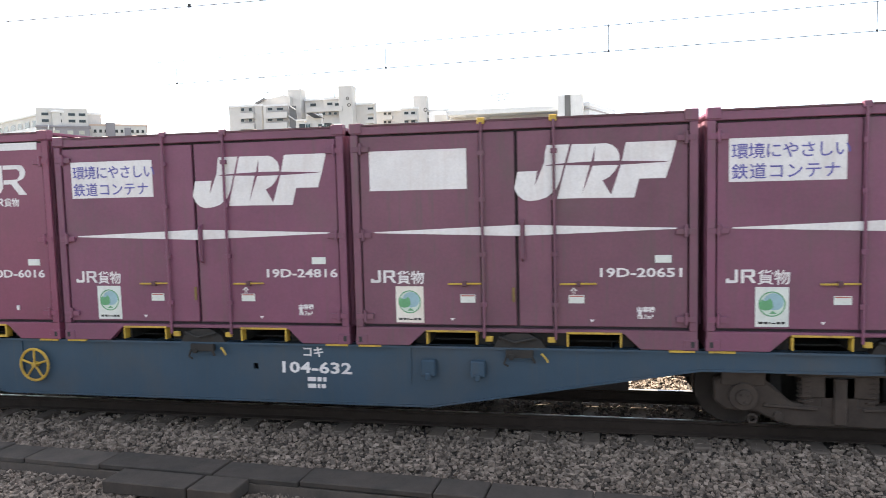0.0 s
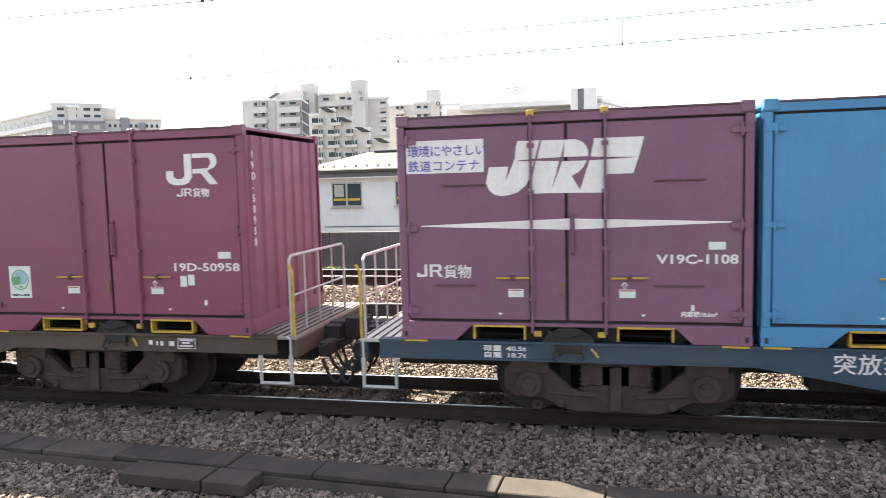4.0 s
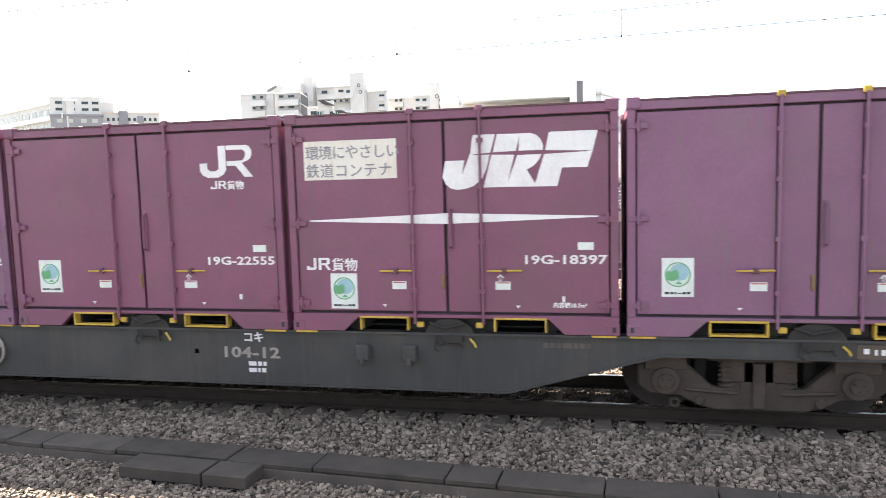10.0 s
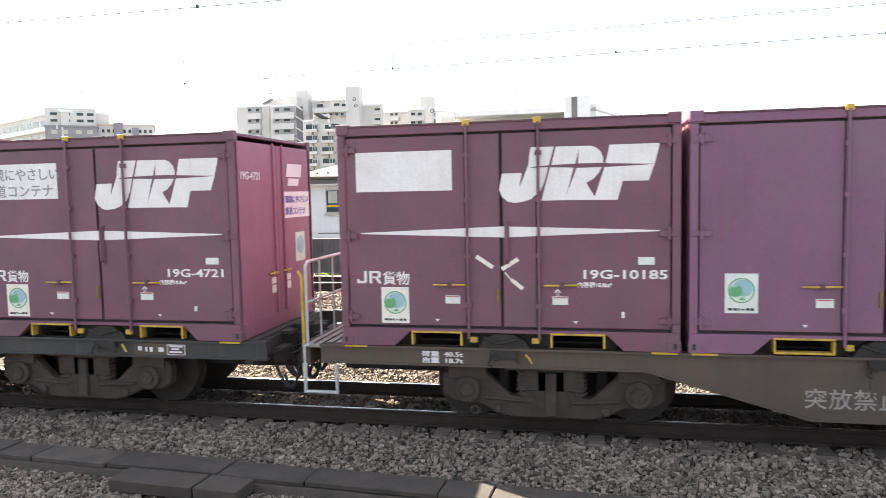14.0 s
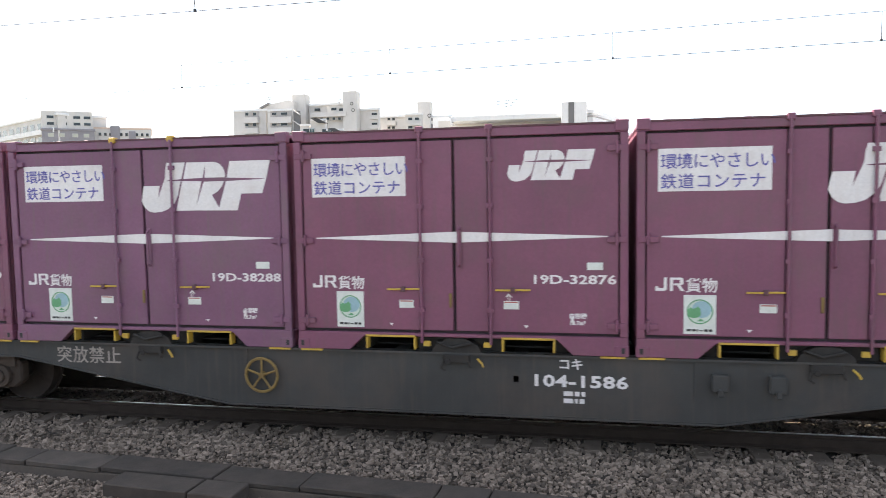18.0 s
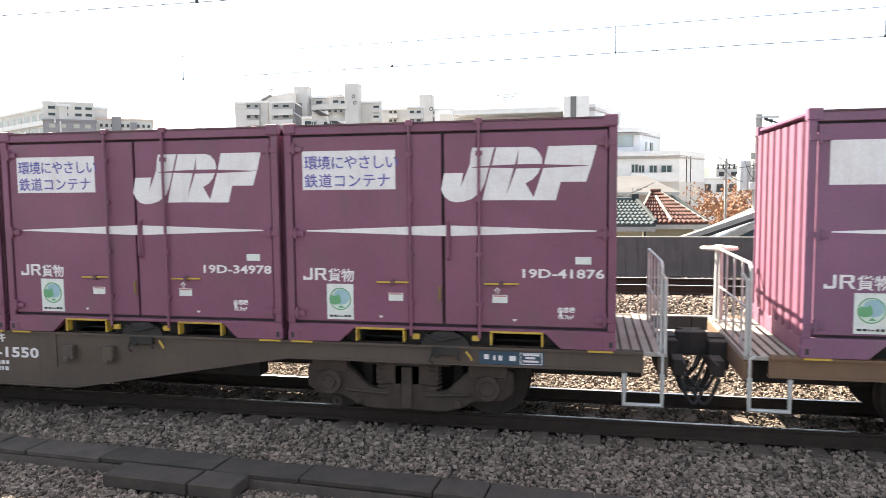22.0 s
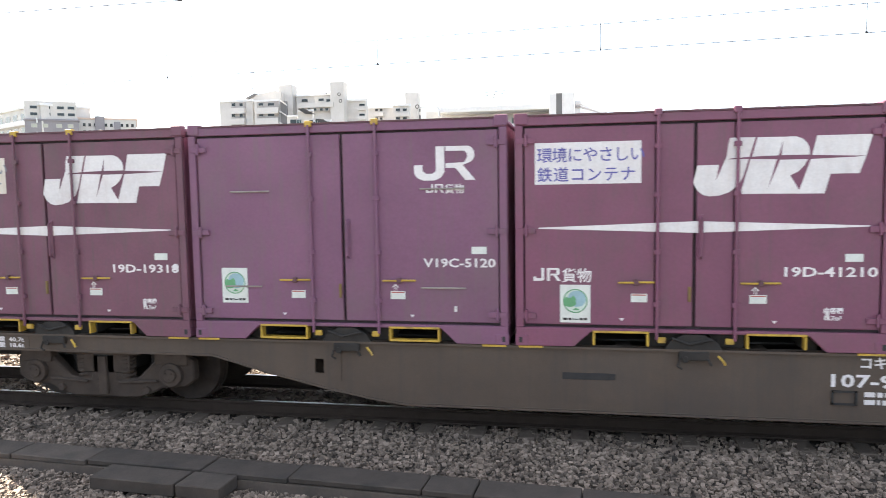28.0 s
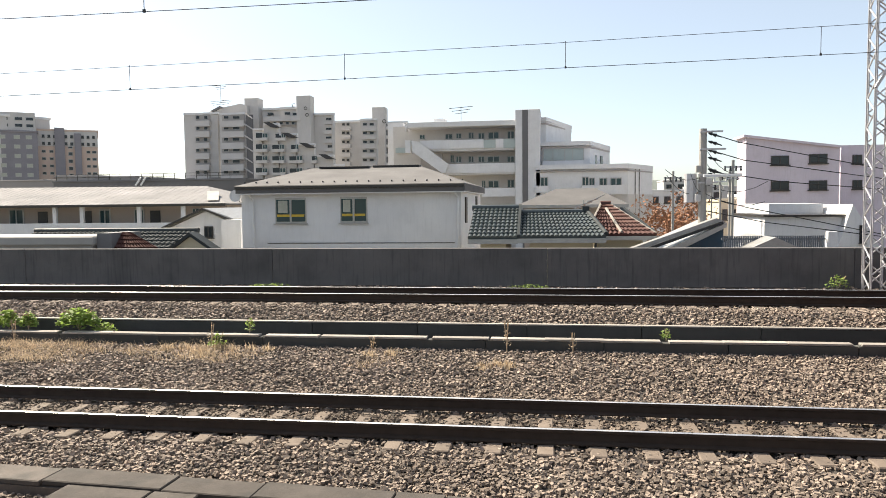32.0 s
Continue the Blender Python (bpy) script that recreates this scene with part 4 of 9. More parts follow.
    if ribbed:
        for j, ch in enumerate(serial.split("-")[0]):
            part("lettering", words(ch, 0.15, M_WHITE, thick=0.005), c, "white serial digits", at(2.53, 0.74 - 0.128 * j))
        for j, ch in enumerate(serial.split("-")[1]):
            part("lettering", words(ch, 0.15, M_WHITE, thick=0.005), c, "white serial digits", at(2.81, 0.74 - 0.128 * j))
    elif serial:
        part("lettering", words(serial, 0.168, M_WHITE, thick=0.0035, spacing=1.01), c, "white serial number", at(2.74 if len(serial) < 9 else (2.69 if not serial.startswith("V") else 2.78), SERIAL_Z + (0.08 if serial.startswith("V") else 0.0)) @ Matrix.Diagonal((1.02 if serial.startswith("V") else 1.17, 1, 0.80, 1)))
        if serial in SPOTTED:
            part("spot", kept(("spot",), lambda: Shape().disc((0, 0, 0), 0.04, -0.004, 0, 14).mesh("spot", M_WHITE)), c, "small white spot after the serial", at(3.555, 0.84))
        note = "18.6" if serial[0] == "V" else ("18.8" if serial.startswith(("19G-1003", "19G-6", "19G-4", "19G-10185")) else "18.7")
        if note == "18.8":
            part("lettering", words("内容積18.8m³", 0.062, M_WHITE, thick=0.002), c, "small white volume note", at(2.66, 0.685))
        elif kind == "emblem" and serial.startswith("19D"):
            part("lettering", words("内容積", 0.062, M_WHITE, thick=0.002), c, "small white volume note", at(3.10, 0.405))
            part("lettering", words(note + "m³", 0.062, M_WHITE, thick=0.002), c, "small white volume note", at(3.10, 0.33))
        elif kind == "emblem":
            part("lettering", words("内容積" + note + "m³", 0.062, M_WHITE, thick=0.002), c, "small white volume note", at(3.02, 0.30))
        if lead and flat_end:
            part("end_lettering", words(serial, 0.135, M_WHITE, thick=0.003), c, "white serial on the end doors", pose(CL + 0.002, -CW + 0.12, 1.93, 0, 0, 90))
            for y in (-0.32, 0.10):
                part("end_latch", kept(("elatch",), lambda: Shape().tube([(CL + 0.02, -0.13, 0), (CL + 0.02, 0.13, 0)], 0.013, 6).box(CL - 0.006, CL + 0.03, -0.02, 0.02, -0.03, 0.03).mesh("end_latch", M_YEL)), c, "yellow latch bar on the end doors", pose(0, y, 0.72))
                part("paper_note", kept(("enote",), lambda: Shape().box(CL - 0.006, CL + 0.003, -0.08, 0.08, 0, 0.1).box(CL - 0.006, CL + 0.003, -0.08, 0.08, 0.12, 0.2).mesh("paper_note", M_CREAM)), c, "small pale notices on the end doors", pose(0, y + 0.05, 0.46))
            if serial == "19G-4721":
                b = part("end_banner", kept(("ebanner",), lambda: Shape().box(CL - 0.006, CL + 0.003, 0.10, 0.96, 1.42, 1.78).mesh("end_banner", M_WHITE)), c, "white banner on the end doors")
                for words_of, z in (("環境にやさしい", 1.63), ("鉄道コンテナ", 1.47)):
                    part("lettering", words(words_of, 0.115, M_BLUETXT, thick=0.002), b, "blue lettering", pose(CL + 0.006, 0.13, z, 0, 0, 90))
                k = part("end_sticker", kept(("esticker",), lambda: Shape().box(CL - 0.006, CL + 0.003, 0.44, 0.76, 0.80, 1.21).mesh("end_sticker", M_ECOL)), c, "pale sticker with a blue-green disc")
                part("disc", kept(("edisc",), lambda: Shape().tube([(CL + 0.002, 0.60, 1.03), (CL + 0.006, 0.60, 1.03)], 0.125, 20).mesh("disc", M_ECOB)), k, "blue-green disc")
            elif serial == "19G-19034":
                part("end_placard", kept(("eplac",), lambda: Shape().box(CL - 0.006, CL + 0.003, 0.66, 0.92, 1.18, 1.58).mesh("end_placard", M_CREAM)), c, "white placard on the end doors")
                part("end_lettering", words("JR貨物", 0.10, M_WHITE, thick=0.003), c, "small white lettering on the end doors", pose(CL + 0.002, 0.55, 1.98, 0, 0, 90))
        elif lead:
            for j, ch in enumerate(serial):
                part("end_lettering", words(ch, 0.125, M_WHITE, thick=0.003), c, "white digit on the end wall", pose(CL + 0.003, -CW + 0.185, 2.12 - 0.132 * j, 0, 0, 90))
        if kind == "emblem":
            part("end_emblem", kept(("endemb",), lambda: Shape().prism([(0.0, 0.12), (0.06, 0.30), (0.55, 0.30), (0.5, 0.12)], 0, 0.004, "x").prism([(0.05, 0.0), (0.08, 0.10), (0.44, 0.10), (0.40, 0.0)], 0, 0.004, "x").mesh("end_emblem", M_WHITE)), c, "small white emblem on the end wall", pose(CL + 0.002, 0.18 if flat_end else CB - 0.75, 1.86 if flat_end else 1.95))
    if not ribbed:
        part("arrow_mark", kept(("arrow",), lambda: Shape().prism([(2.41, 0.622), (2.425, 0.622), (2.45, 0.645), (2.475, 0.622), (2.49, 0.622), (2.45, 0.662)], -0.004, 0).box(2.436, 2.442, -0.004, 0, 0.585, 0.632).box(2.458, 2.464, -0.004, 0, 0.585, 0.632).mesh("arrow_mark", M_WHITE)), c, "small white arrow over the placard", at(0, 0))
    if serial in ("19D-40068", "19D-20924", "19D-49195", "19D-50958"):
        for px, pz in ((2.80, 0.585), (2.905, 0.60)) if serial != "19D-49195" else ((2.92, 0.47), (3.02, 0.48)):
            part("paper_note", kept(("pnote",), lambda: Shape().box(0, 0.085, -0.004, 0, 0, 0.13).mesh("paper_note", M_ECOW)), c, "small white paper note", at(px, pz))
    if serial == "19G-10185":
        for x, z, length, wide, turn in ((1.66, 0.955, 0.22, 0.044, 34), (1.94, 0.93, 0.21, 0.044, -32), (1.925, 0.79, 0.13, 0.014, 50), (2.015, 0.71, 0.16, 0.042, 38)):
            part("paper_strip", Shape().box(-length / 2, length / 2, -0.0045, 0, -wide / 2, wide / 2).mesh("paper_strip", M_CREAM), c, "torn strip of yellowed paper", at(x, z) @ pose(0, 0, 0, 0, turn, 0))
    for mx, mz in ((1.12, 0.285), (2.64, 0.285)):
        part("mark", kept(("tri",), lambda: Shape().prism([(-0.026, 0.03), (0.026, 0.03), (0, 0)], -0.004, 0).mesh("mark", M_WHITE)), c, "small white aiming mark", at(mx, mz))
    part("tag", kept(("tagbit",), lambda: Shape().box(3.12, 3.15, -0.02, 0, 0.36, 0.42).mesh("tag", M_WHITE)), c, "small white tag", at(0, 0))
    # Grip bars in two colours, dark as in shade and pale as in sun.
    shaded_grip = serial in ("V19C-3457", "V19C-1108")
    if twin or extra == "grip":
        part("grip_bar", kept(("grip", shaded_grip), lambda: Shape().tube([(0.5, -0.012, 1.72), (0.98, -0.012, 1.72)], 0.01, 6).tube([(2.75, -0.012, 1.72), (3.25, -0.012, 1.72)], 0.01, 6).tube([(0.4, -0.012, 0.62), (0.85, -0.012, 0.62)], 0.01, 6).tube([(2.75, -0.012, 0.62), (3.25, -0.012, 0.62)], 0.01, 6).mesh("grip_bar", M_ROD if shaded_grip else M_FADED)), c, "thin grip bars coloured dark as if shaded" if shaded_grip else "thin grip bars coloured pale as if sunlit", at(0, 0))
    return c


def hinge_mesh(paint):
    s = Shape().box(-0.10, 0.10, -CW - 0.012, -CW + 0.03, 0, 0.06)
    s.tube([(0, -CW - 0.012, -0.03), (0, -CW - 0.012, 0.10)], 0.02, 6)
    return s.mesh("hinge", paint, 0.003)


def pocket_mesh(x0, closed):
    s = Shape()
    x1, y0, y1 = x0 + 0.58, -CW - 0.012, -CW + 0.09
    s.box(x0, x1, y0, y1, 0.157, 0.180)
    s.box(x0, x0 + 0.022, y0, y1, 0.02, 0.152)
    s.box(x1 - 0.022, x1, y0, y1, 0.02, 0.152)
    if closed:
        s.box(x0, x1, y0, y1, 0.012, 0.035)
    return s.mesh("fork_pocket", M_YEL, 0.004)


# wagon bodies: length of the deep middle and of the slope up to the ends
BELLY = {"a": (2.8, 5.7, 0.25), "b": (4.45, 6.1, 0.28), "c": (3.1, 5.5, 0.23)}
WW = 1.19


def sill_profile(form):
    full, end, low = BELLY[form]
    pts = [(-9.75, 0.95), (-9.75, 0.74), (-end, 0.74)]
    if form == "c":
        pts += [(-end + (end - full) * k, 0.74 - (0.74 - low) * (1 - (1 - k) ** 1.3) * 1.0) for k in (0.3, 0.6, 0.85)]
    pts += [(-full, low)]
    return pts + [(-x, z) for x, z in reversed(pts)]


def bogie_side():
    """The cast side frame: two axlebox arms, a dropped middle and a spring post."""
    top = [(-1.24, 0.36), (-1.24, 0.60), (-1.08, 0.69), (-0.80, 0.67), (-0.63, 0.52), (-0.46, 0.36), (-0.19, 0.34), (-0.17, 0.66)]
    low = [(-1.12, 0.27), (-0.80, 0.25), (-0.62, 0.16), (-0.45, 0.11)]
    return top + [(-x, z) for x, z in reversed(top)] + [(-x, z) for x, z in low] + list(reversed(low))


def wheelset_mesh():
    s = Shape()
    for side in (-1, 1):
        y = side * 0.53
        n = 28
        outer = [(0.43, y - side * 0.065), (0.46, y - side * 0.07), (0.455, y - side * 0.10), (0.30, y - side * 0.06)]
        s.disc((0, y, 0), 0.43, y + side * 0.06, y - side * 0.065, n)
        s.disc((0, y, 0), 0.455, y - side * 0.066, y - side * 0.095, n)
        s.disc((0, y, 0), 0.12, y + side * 0.06, y + side * 0.16, 14)
        for k in range(3):
            a = 2 * math.pi * k / 3
            s.disc((0.26 * math.cos(a), 0, 0.26 * math.sin(a)), 0.045, y + side * 0.06, y + side * 0.068, 8)
    s.tube([(0, -0.95, 0), (0, 0.95, 0)], 0.075, 12)
    return s.mesh("wheelset", M_WHEEL, 0.0, True)


def wagon(number, form, paint, X, halves, fittings, last=False, wheel_colour=None):
    """A container flat wagon, origin at its middle on the rail tops."""
    P = WAGON_PAINT[paint]
    describe = {"blue": "dark blue", "brown": "brown grimy", "grey": "dark grey grimy", "tan": "rust-tan grimy"}[paint]
    w = thing("flat_wagon", describe + " bogie flat wagon carrying five rail containers", "freight wagon", "wagons of the train", pose(X, TRACK1, 0))
    for side in (-1, 1):
        y0, y1 = (-WW, -WW + 0.06) if side < 0 else (WW - 0.06, WW)
        sill = part("side_sill", kept(("sill", form, P.name, side), lambda: sill_mesh(form, P, side)), w, describe + " painted fish-belly side sill")
    body = part("deck_frame", kept(("deck", P.name), lambda: deck_mesh(P)), w, "open steel deck frame with cross beams")
    part("centre_sill", kept(("csill",), lambda: Shape().box(-9.8, 9.8, -0.22, 0.22, 0.42, 0.88).box(-5, 5, -0.5, -0.25, 0.3, 0.62).box(-3.5, -1.5, 0.3, 0.8, 0.32, 0.72).mesh("centre_sill", M_UNDER, 0.01)), w, "dark centre sill and brake gear")
    for k, x in enumerate((-7.1, 7.1)):
        # Plain boxes added in the bogie close its openings with the same dark.
        b = part("bogie", kept(("bolster",), lambda: Shape().box(-0.28, 0.28, -1.0, 1.0, 0.42, 0.72).box(-0.05, 0.05, -0.9, 0.9, 0.25, 0.42).box(-0.50, 0.50, -0.40, 0.40, 0.16, 0.70).box(-0.62, -0.50, -0.75, 0.75, 0.20, 0.62).box(0.50, 0.62, -0.75, 0.75, 0.20, 0.62).mesh("bogie", M_UNDER, 0.01)), w, "dusty cast-steel bogie", pose(x, 0, 0))
        for side in (-1, 1):
            part("side_frame", kept(("bside", side), lambda: bogie_frame(side)), b, "brake-dust brown cast side frame")
            for sx in (-0.31, 0.31):
                part("coil_spring", kept(("coil",), spring_mesh), b, "brown coil spring below the bolster", pose(sx, side * 0.93, 0))
            part("bolster_end", kept(("bcap", side), lambda: bogie_cap(side)), b, "dusty bolster end with link rods")
        for ax in (-0.95, 0.95):
            ws = part("wheelset", kept(("wheelset",), wheelset_mesh), b, "steel wheels on an axle", pose(ax, 0, 0.43))
            SPINNERS.append((ws, X, x + ax))
            for side in (-1, 1):
                part("axlebox", kept(("abox", side), lambda: axlebox_mesh(side)), b, "round axlebox cover", pose(ax, 0, 0))
    # container seats along the deck
    for k in range(5):
        xc = (k - 2) * CPITCH
        part("container_lock", kept(("lock",), lambda: lock_mesh()), w, "black container locking gear", pose(xc, 0, 0))
        for gx in (-1.70, 1.70):
            part("guide_plate", kept(("guide",), lambda: Shape().box(-0.13, 0.13, -WW - 0.055, -WW + 0.02, 0.935, 0.956).mesh("guide_plate", M_YEL)), w, "yellow container guide plate", pose(xc + gx, 0, 0))
        part("lever", kept(("lever",), lambda: Shape().tube([(0.24, -WW - 0.04, 0.89), (0.29, -WW - 0.06, 0.84), (0.31, -WW - 0.06, 0.80)], 0.013, 6).mesh("lever", M_YEL)), w, "small yellow release lever", pose(xc, 0, 0))
    if wheel_colour:
        hw = part("hand_wheel", kept(("hand", wheel_colour.name), lambda: handwheel_mesh(wheel_colour)), w, "five-spoked brake hand wheel", pose(-2.34, -WW - 0.05, 0.62))
    y = -WW - 0.001
    if number:
        nx = {"107-445": 1.25, "106-817": 1.42, "104-1550": 1.25, "107-1566": 0.87, "104-1586": 0.82}.get(number, 1.30 if form == "c" else 0.95)
        part("lettering", words(number, 0.225, M_FADED if number in ("107-1566", "104-12", "106-62") else M_WHITE, thick=0.006, spacing=1.05), w, "faded wagon number" if number in ("107-1566", "104-12", "106-62") else "white wagon number", pose(nx, y, 0.60) @ Matrix.Diagonal((1.16, 1, 0.80, 1)))
        part("lettering", words("コキ", 0.135, M_WHITE, thick=0.003), w, "white class letters", pose(nx + 0.30, y, 0.80))
        for dx, dw, dz in ((0, 0.10, 0.08), (0.12, 0.05, 0.08), (0.19, 0.04, 0.08), (0, 0.10, 0), (0.12, 0.03, 0), (0.17, 0.05, 0)):
            part("load_bar", kept(("lbar", dw), lambda: Shape().box(0, dw, -0.003, 0, 0, 0.05).mesh("load_bar", M_WHITE)), w, "small white load lettering", pose(nx + 0.36 + dx, y, 0.42 + dz))
        if form == "c":
            part("card_holder", kept(("cards",), lambda: Shape().box(0, 0.24, -0.02, 0, 0, 0.018).box(0, 0.24, -0.02, 0, 0.13, 0.148).box(0, 0.018, -0.02, 0, 0, 0.148).box(0.222, 0.24, -0.02, 0, 0, 0.148).mesh("card_holder", M_BLACK)), w, "black card holder frame", pose(nx + 0.05, y, 0.41))
            part("card_holder", kept(("cards2",), lambda: Shape().box(0, 0.14, -0.02, 0, 0, 0.018).box(0, 0.14, -0.02, 0, 0.17, 0.188).box(0, 0.018, -0.02, 0, 0, 0.188).box(0.122, 0.14, -0.02, 0, 0, 0.188).mesh("card_holder", M_BLACK)), w, "black card holder frame", pose(nx + 0.68, y, 0.40))
    if form != "c" or number == "107-445":
        part("lettering", words("突放禁止", 0.225, M_WHITE if paint == "blue" or number == "107-445" else M_FADED, thick=0.0015, spacing=1.05), w, "white warning lettering" if paint == "blue" else "faded warning lettering", pose({"104-12": -4.92, "106-62": -4.53, "104-1586": -5.15}.get(number, {"a": -4.97, "b": -3.96, "c": -3.54}[form]), y, {"104-12": 0.69, "106-62": 0.42}.get(number, {"a": 0.70, "b": 0.42, "c": 0.44}[form])))
    if form == "c":
        # Sill slots are black plates; the darkness inside is only their colour.
        part("sill_slot", kept(("slot107",), lambda: Shape().box(0, 0.50, -0.004, 0, 0, 0.075).box(0.5, 0.56, -0.012, 0, 0.005, 0.07).mesh("sill_slot", M_BLACK, 0.002)), w, "black plate for the dark inside of a sill slot", pose(-1.36, y, 0.585))
    if number == "106-817":
        for sx, sw in ((-1.60, 0.50), (-0.88, 0.34)):
            part("sill_slot", kept(("slot106", sw), lambda: Shape().box(0, sw, -0.004, 0, 0, 0.085).mesh("sill_slot", M_BLACK, 0.002)), w, "black plate for the dark inside of a sill slot", pose(sx, y, 0.56))
    if number == "107-445":
        for em in kept(("long",), lambda: emblem_long(M_WHITE)):
            part("emblem_shape", em, w, "white slanted emblem shape on the sill", pose(-2.42, y, 0.46) @ Matrix.Scale(0.52, 4))
    if form != "a":
        for k, (dx, dw) in enumerate(((0, 0.05), (0.07, 0.05), (0.14, 0.05), (0.21, 0.10), (0.33, 0.04), (0.39, 0.05), (0.46, 0.05))):
            part("type_bar", kept(("tbar", dw), lambda: Shape().box(0, dw, -0.003, 0, 0, 0.055).mesh("type_bar", M_CONC)), w, "faded small lettering", pose(4.85 + dx, y, 0.80))
    for x in (() if form == "c" else (2.78, 3.34)):
        part("valve_box", kept(("vbox", P.name), lambda: Shape().box(-0.08, 0.08, -WW - 0.10, -WW - 0.002, 0.62, 0.80).box(-0.03, 0.03, -WW - 0.13, -WW - 0.10, 0.58, 0.66).mesh("valve_box", P, 0.01)), w, "small valve box on the sill", pose(x, 0, 0))
    # ends: the rear at -x, the front at +x; an end with a railing has a long platform, a plain one stops at the container
    plain = number in ("104-1550", "107-1566")
    for s, half, fit in ((-1, halves[0], fittings[1]), (1, halves[1], fittings[0])):
        h = round(half, 2)
        edge = h - 0.40 if "r" in fit else h - 0.37
        dx = s * (h - 10.14)
        # Pale or greyer platform colour stands for sun and partial shade.
        part("end_platform", kept(("endp", s, h, P.name, "r" in fit), lambda: Shape().box(s * 9.30, s * edge, -1.18, 1.18, 0.90, 0.945).mesh("end_platform", (M_CAP if paint in ("tan", "brown") else M_GALV) if "r" in fit else P, 0.006)), w, "chequered end platform")
        if "r" in fit:
            for k in range(5):
                part("platform_rib", kept(("prib", s), lambda: Shape().box(-0.012, 0.012, -1.17, 1.17, 0.945, 0.953).mesh("platform_rib", M_BOGIE)), w, at=pose(s * (9.52 + k * (edge - 9.56) / 4), 0, 0))
        part("end_beam", kept(("endb", s, h, P.name), lambda: Shape().box(s * (edge - 0.09), s * (edge + 0.01), -1.17, 1.17, 0.68, 0.90).mesh("end_beam", P, 0.01)), w, "end beam")
        part("coupler", kept(("cpl", s), lambda: coupler_mesh(s)), w, "dark knuckle coupler", pose(dx, 0, 0))
        for y, drop in ((-0.82, 0.40), (-0.62, 0.30), (-0.36, 0.36), (-0.12, 0.46), (0.18, 0.42), (0.40, 0.34), (0.66, 0.44)):
            part("brake_hose", kept(("hose", s, y), lambda: hose_mesh(s, y, drop)), w, "black hanging brake hose", pose(dx, 0, 0))
        if "r" in fit:
            part("foot_step", kept(("step", s), lambda: step_mesh(s)), w, "white-painted foot step", pose(dx - s * 0.03, 0, 0))
            part("handrail", kept(("hr",), handrail_mesh), w, "tube handrail across the end platform", pose(s * (h - 0.46), 0, 0))
            part("rail_post", kept(("rp", plain), lambda: Shape().tube([(0, -1.16, 0.93), (0, -1.16, 1.72), (-0.05, -1.16, 1.80)], 0.02, 6).mesh("rail_post", M_GALV if plain else M_YEL)), w, "grey grab post" if plain else "yellow grab post", pose(s * (h - 0.42), 0, 0))
        if "s" in fit:
            part("brake_stand", kept(("bs", plain), lambda: Shape().tube([(0, 0.9, 0.93), (0, 0.9, 1.88)], [0.065, 0.05], 8).tube([(0, 0.9, 1.15), (0, 0.72, 0.93)], 0.014, 6).box(-0.09, 0.09, 0.80, 1.0, 0.93, 0.96).mesh("brake_stand", M_GALV if plain else M_RUST)), w, "grey brake stand post" if plain else "rusty brake stand post", pose(s * (h - 0.48), 0, 0))
            part("brake_wheel", kept(("bw",), lambda: Shape().ring((0, 0.9, 1.90), 0.215, 0.022, 20, "z").disc((0, 0.9, 0), 0.06, 1.88, 1.94, 12, "z").tube([(-0.2, 0.9, 1.90), (0.2, 0.9, 1.90)], 0.016, 6).tube([(0, 0.7, 1.90), (0, 1.1, 1.90)], 0.016, 6).mesh("brake_wheel", M_CREAM)), w, "pale worn brake wheel", pose(s * (h - 0.48), 0, 0))
    # load and tare at the rear, a bordered test panel at the front
    plate = part("end_plate", kept(("eplate", paint), lambda: Shape().box(-0.29, 0.29, -WW - 0.006, -WW, 0.755, 0.905).mesh("end_plate", M_BOGIE if paint == "tan" else P)), w, "data plate with load and tare", pose(-8.28, 0, 0))
    load = ("40.7t", "18.6t") if form == "c" else ("40.5t", "18.7t")
    for word, value, z in (("荷重", load[0], 0.842), ("自重", load[1], 0.768)):
        for text, dx in ((word, -0.26), (value, 0.0)):
            part("lettering", words(text, 0.082, M_WHITE if paint != "grey" else M_FADED, thick=0.002), plate, "white load and tare lettering", pose(dx, -WW - 0.0075, z) @ Matrix.Diagonal((1.28, 1, 0.85, 1)))
    panel = part("test_panel", kept(("tpanel", form), lambda: Shape().box(-0.36, 0.36, -WW - 0.006, -WW, 0.755, 0.905).mesh("test_panel", M_FADED if form == "c" else P)), w, "panel with small white test marks", pose(8.34, 0, 0))
    part("panel_border", kept(("tborder",), lambda: Shape().box(0.10, 0.34, -WW - 0.010, -WW - 0.005, 0.765, 0.772).box(0.10, 0.34, -WW - 0.010, -WW - 0.005, 0.888, 0.895).box(0.10, 0.107, -WW - 0.010, -WW - 0.005, 0.772, 0.888).box(0.333, 0.34, -WW - 0.010, -WW - 0.005, 0.772, 0.888).mesh("panel_border", M_WHITE)), panel, "white painted border")
    for k, (bx, bw, bz) in enumerate(((0.13, 0.18, 0.862), (0.16, 0.10, 0.828), (0.13, 0.17, 0.790), (-0.30, 0.05, 0.81), (-0.20, 0.025, 0.80), (-0.14, 0.04, 0.80), (-0.02, 0.07, 0.80))):
        part("panel_bar", kept(("pnbar", bw), lambda: Shape().box(0, bw, -WW - 0.010, -WW - 0.005, 0, 0.022 if bw > 0.09 else 0.055).mesh("panel_bar", M_WHITE)), panel, "small white lettering", pose(bx, 0, bz))
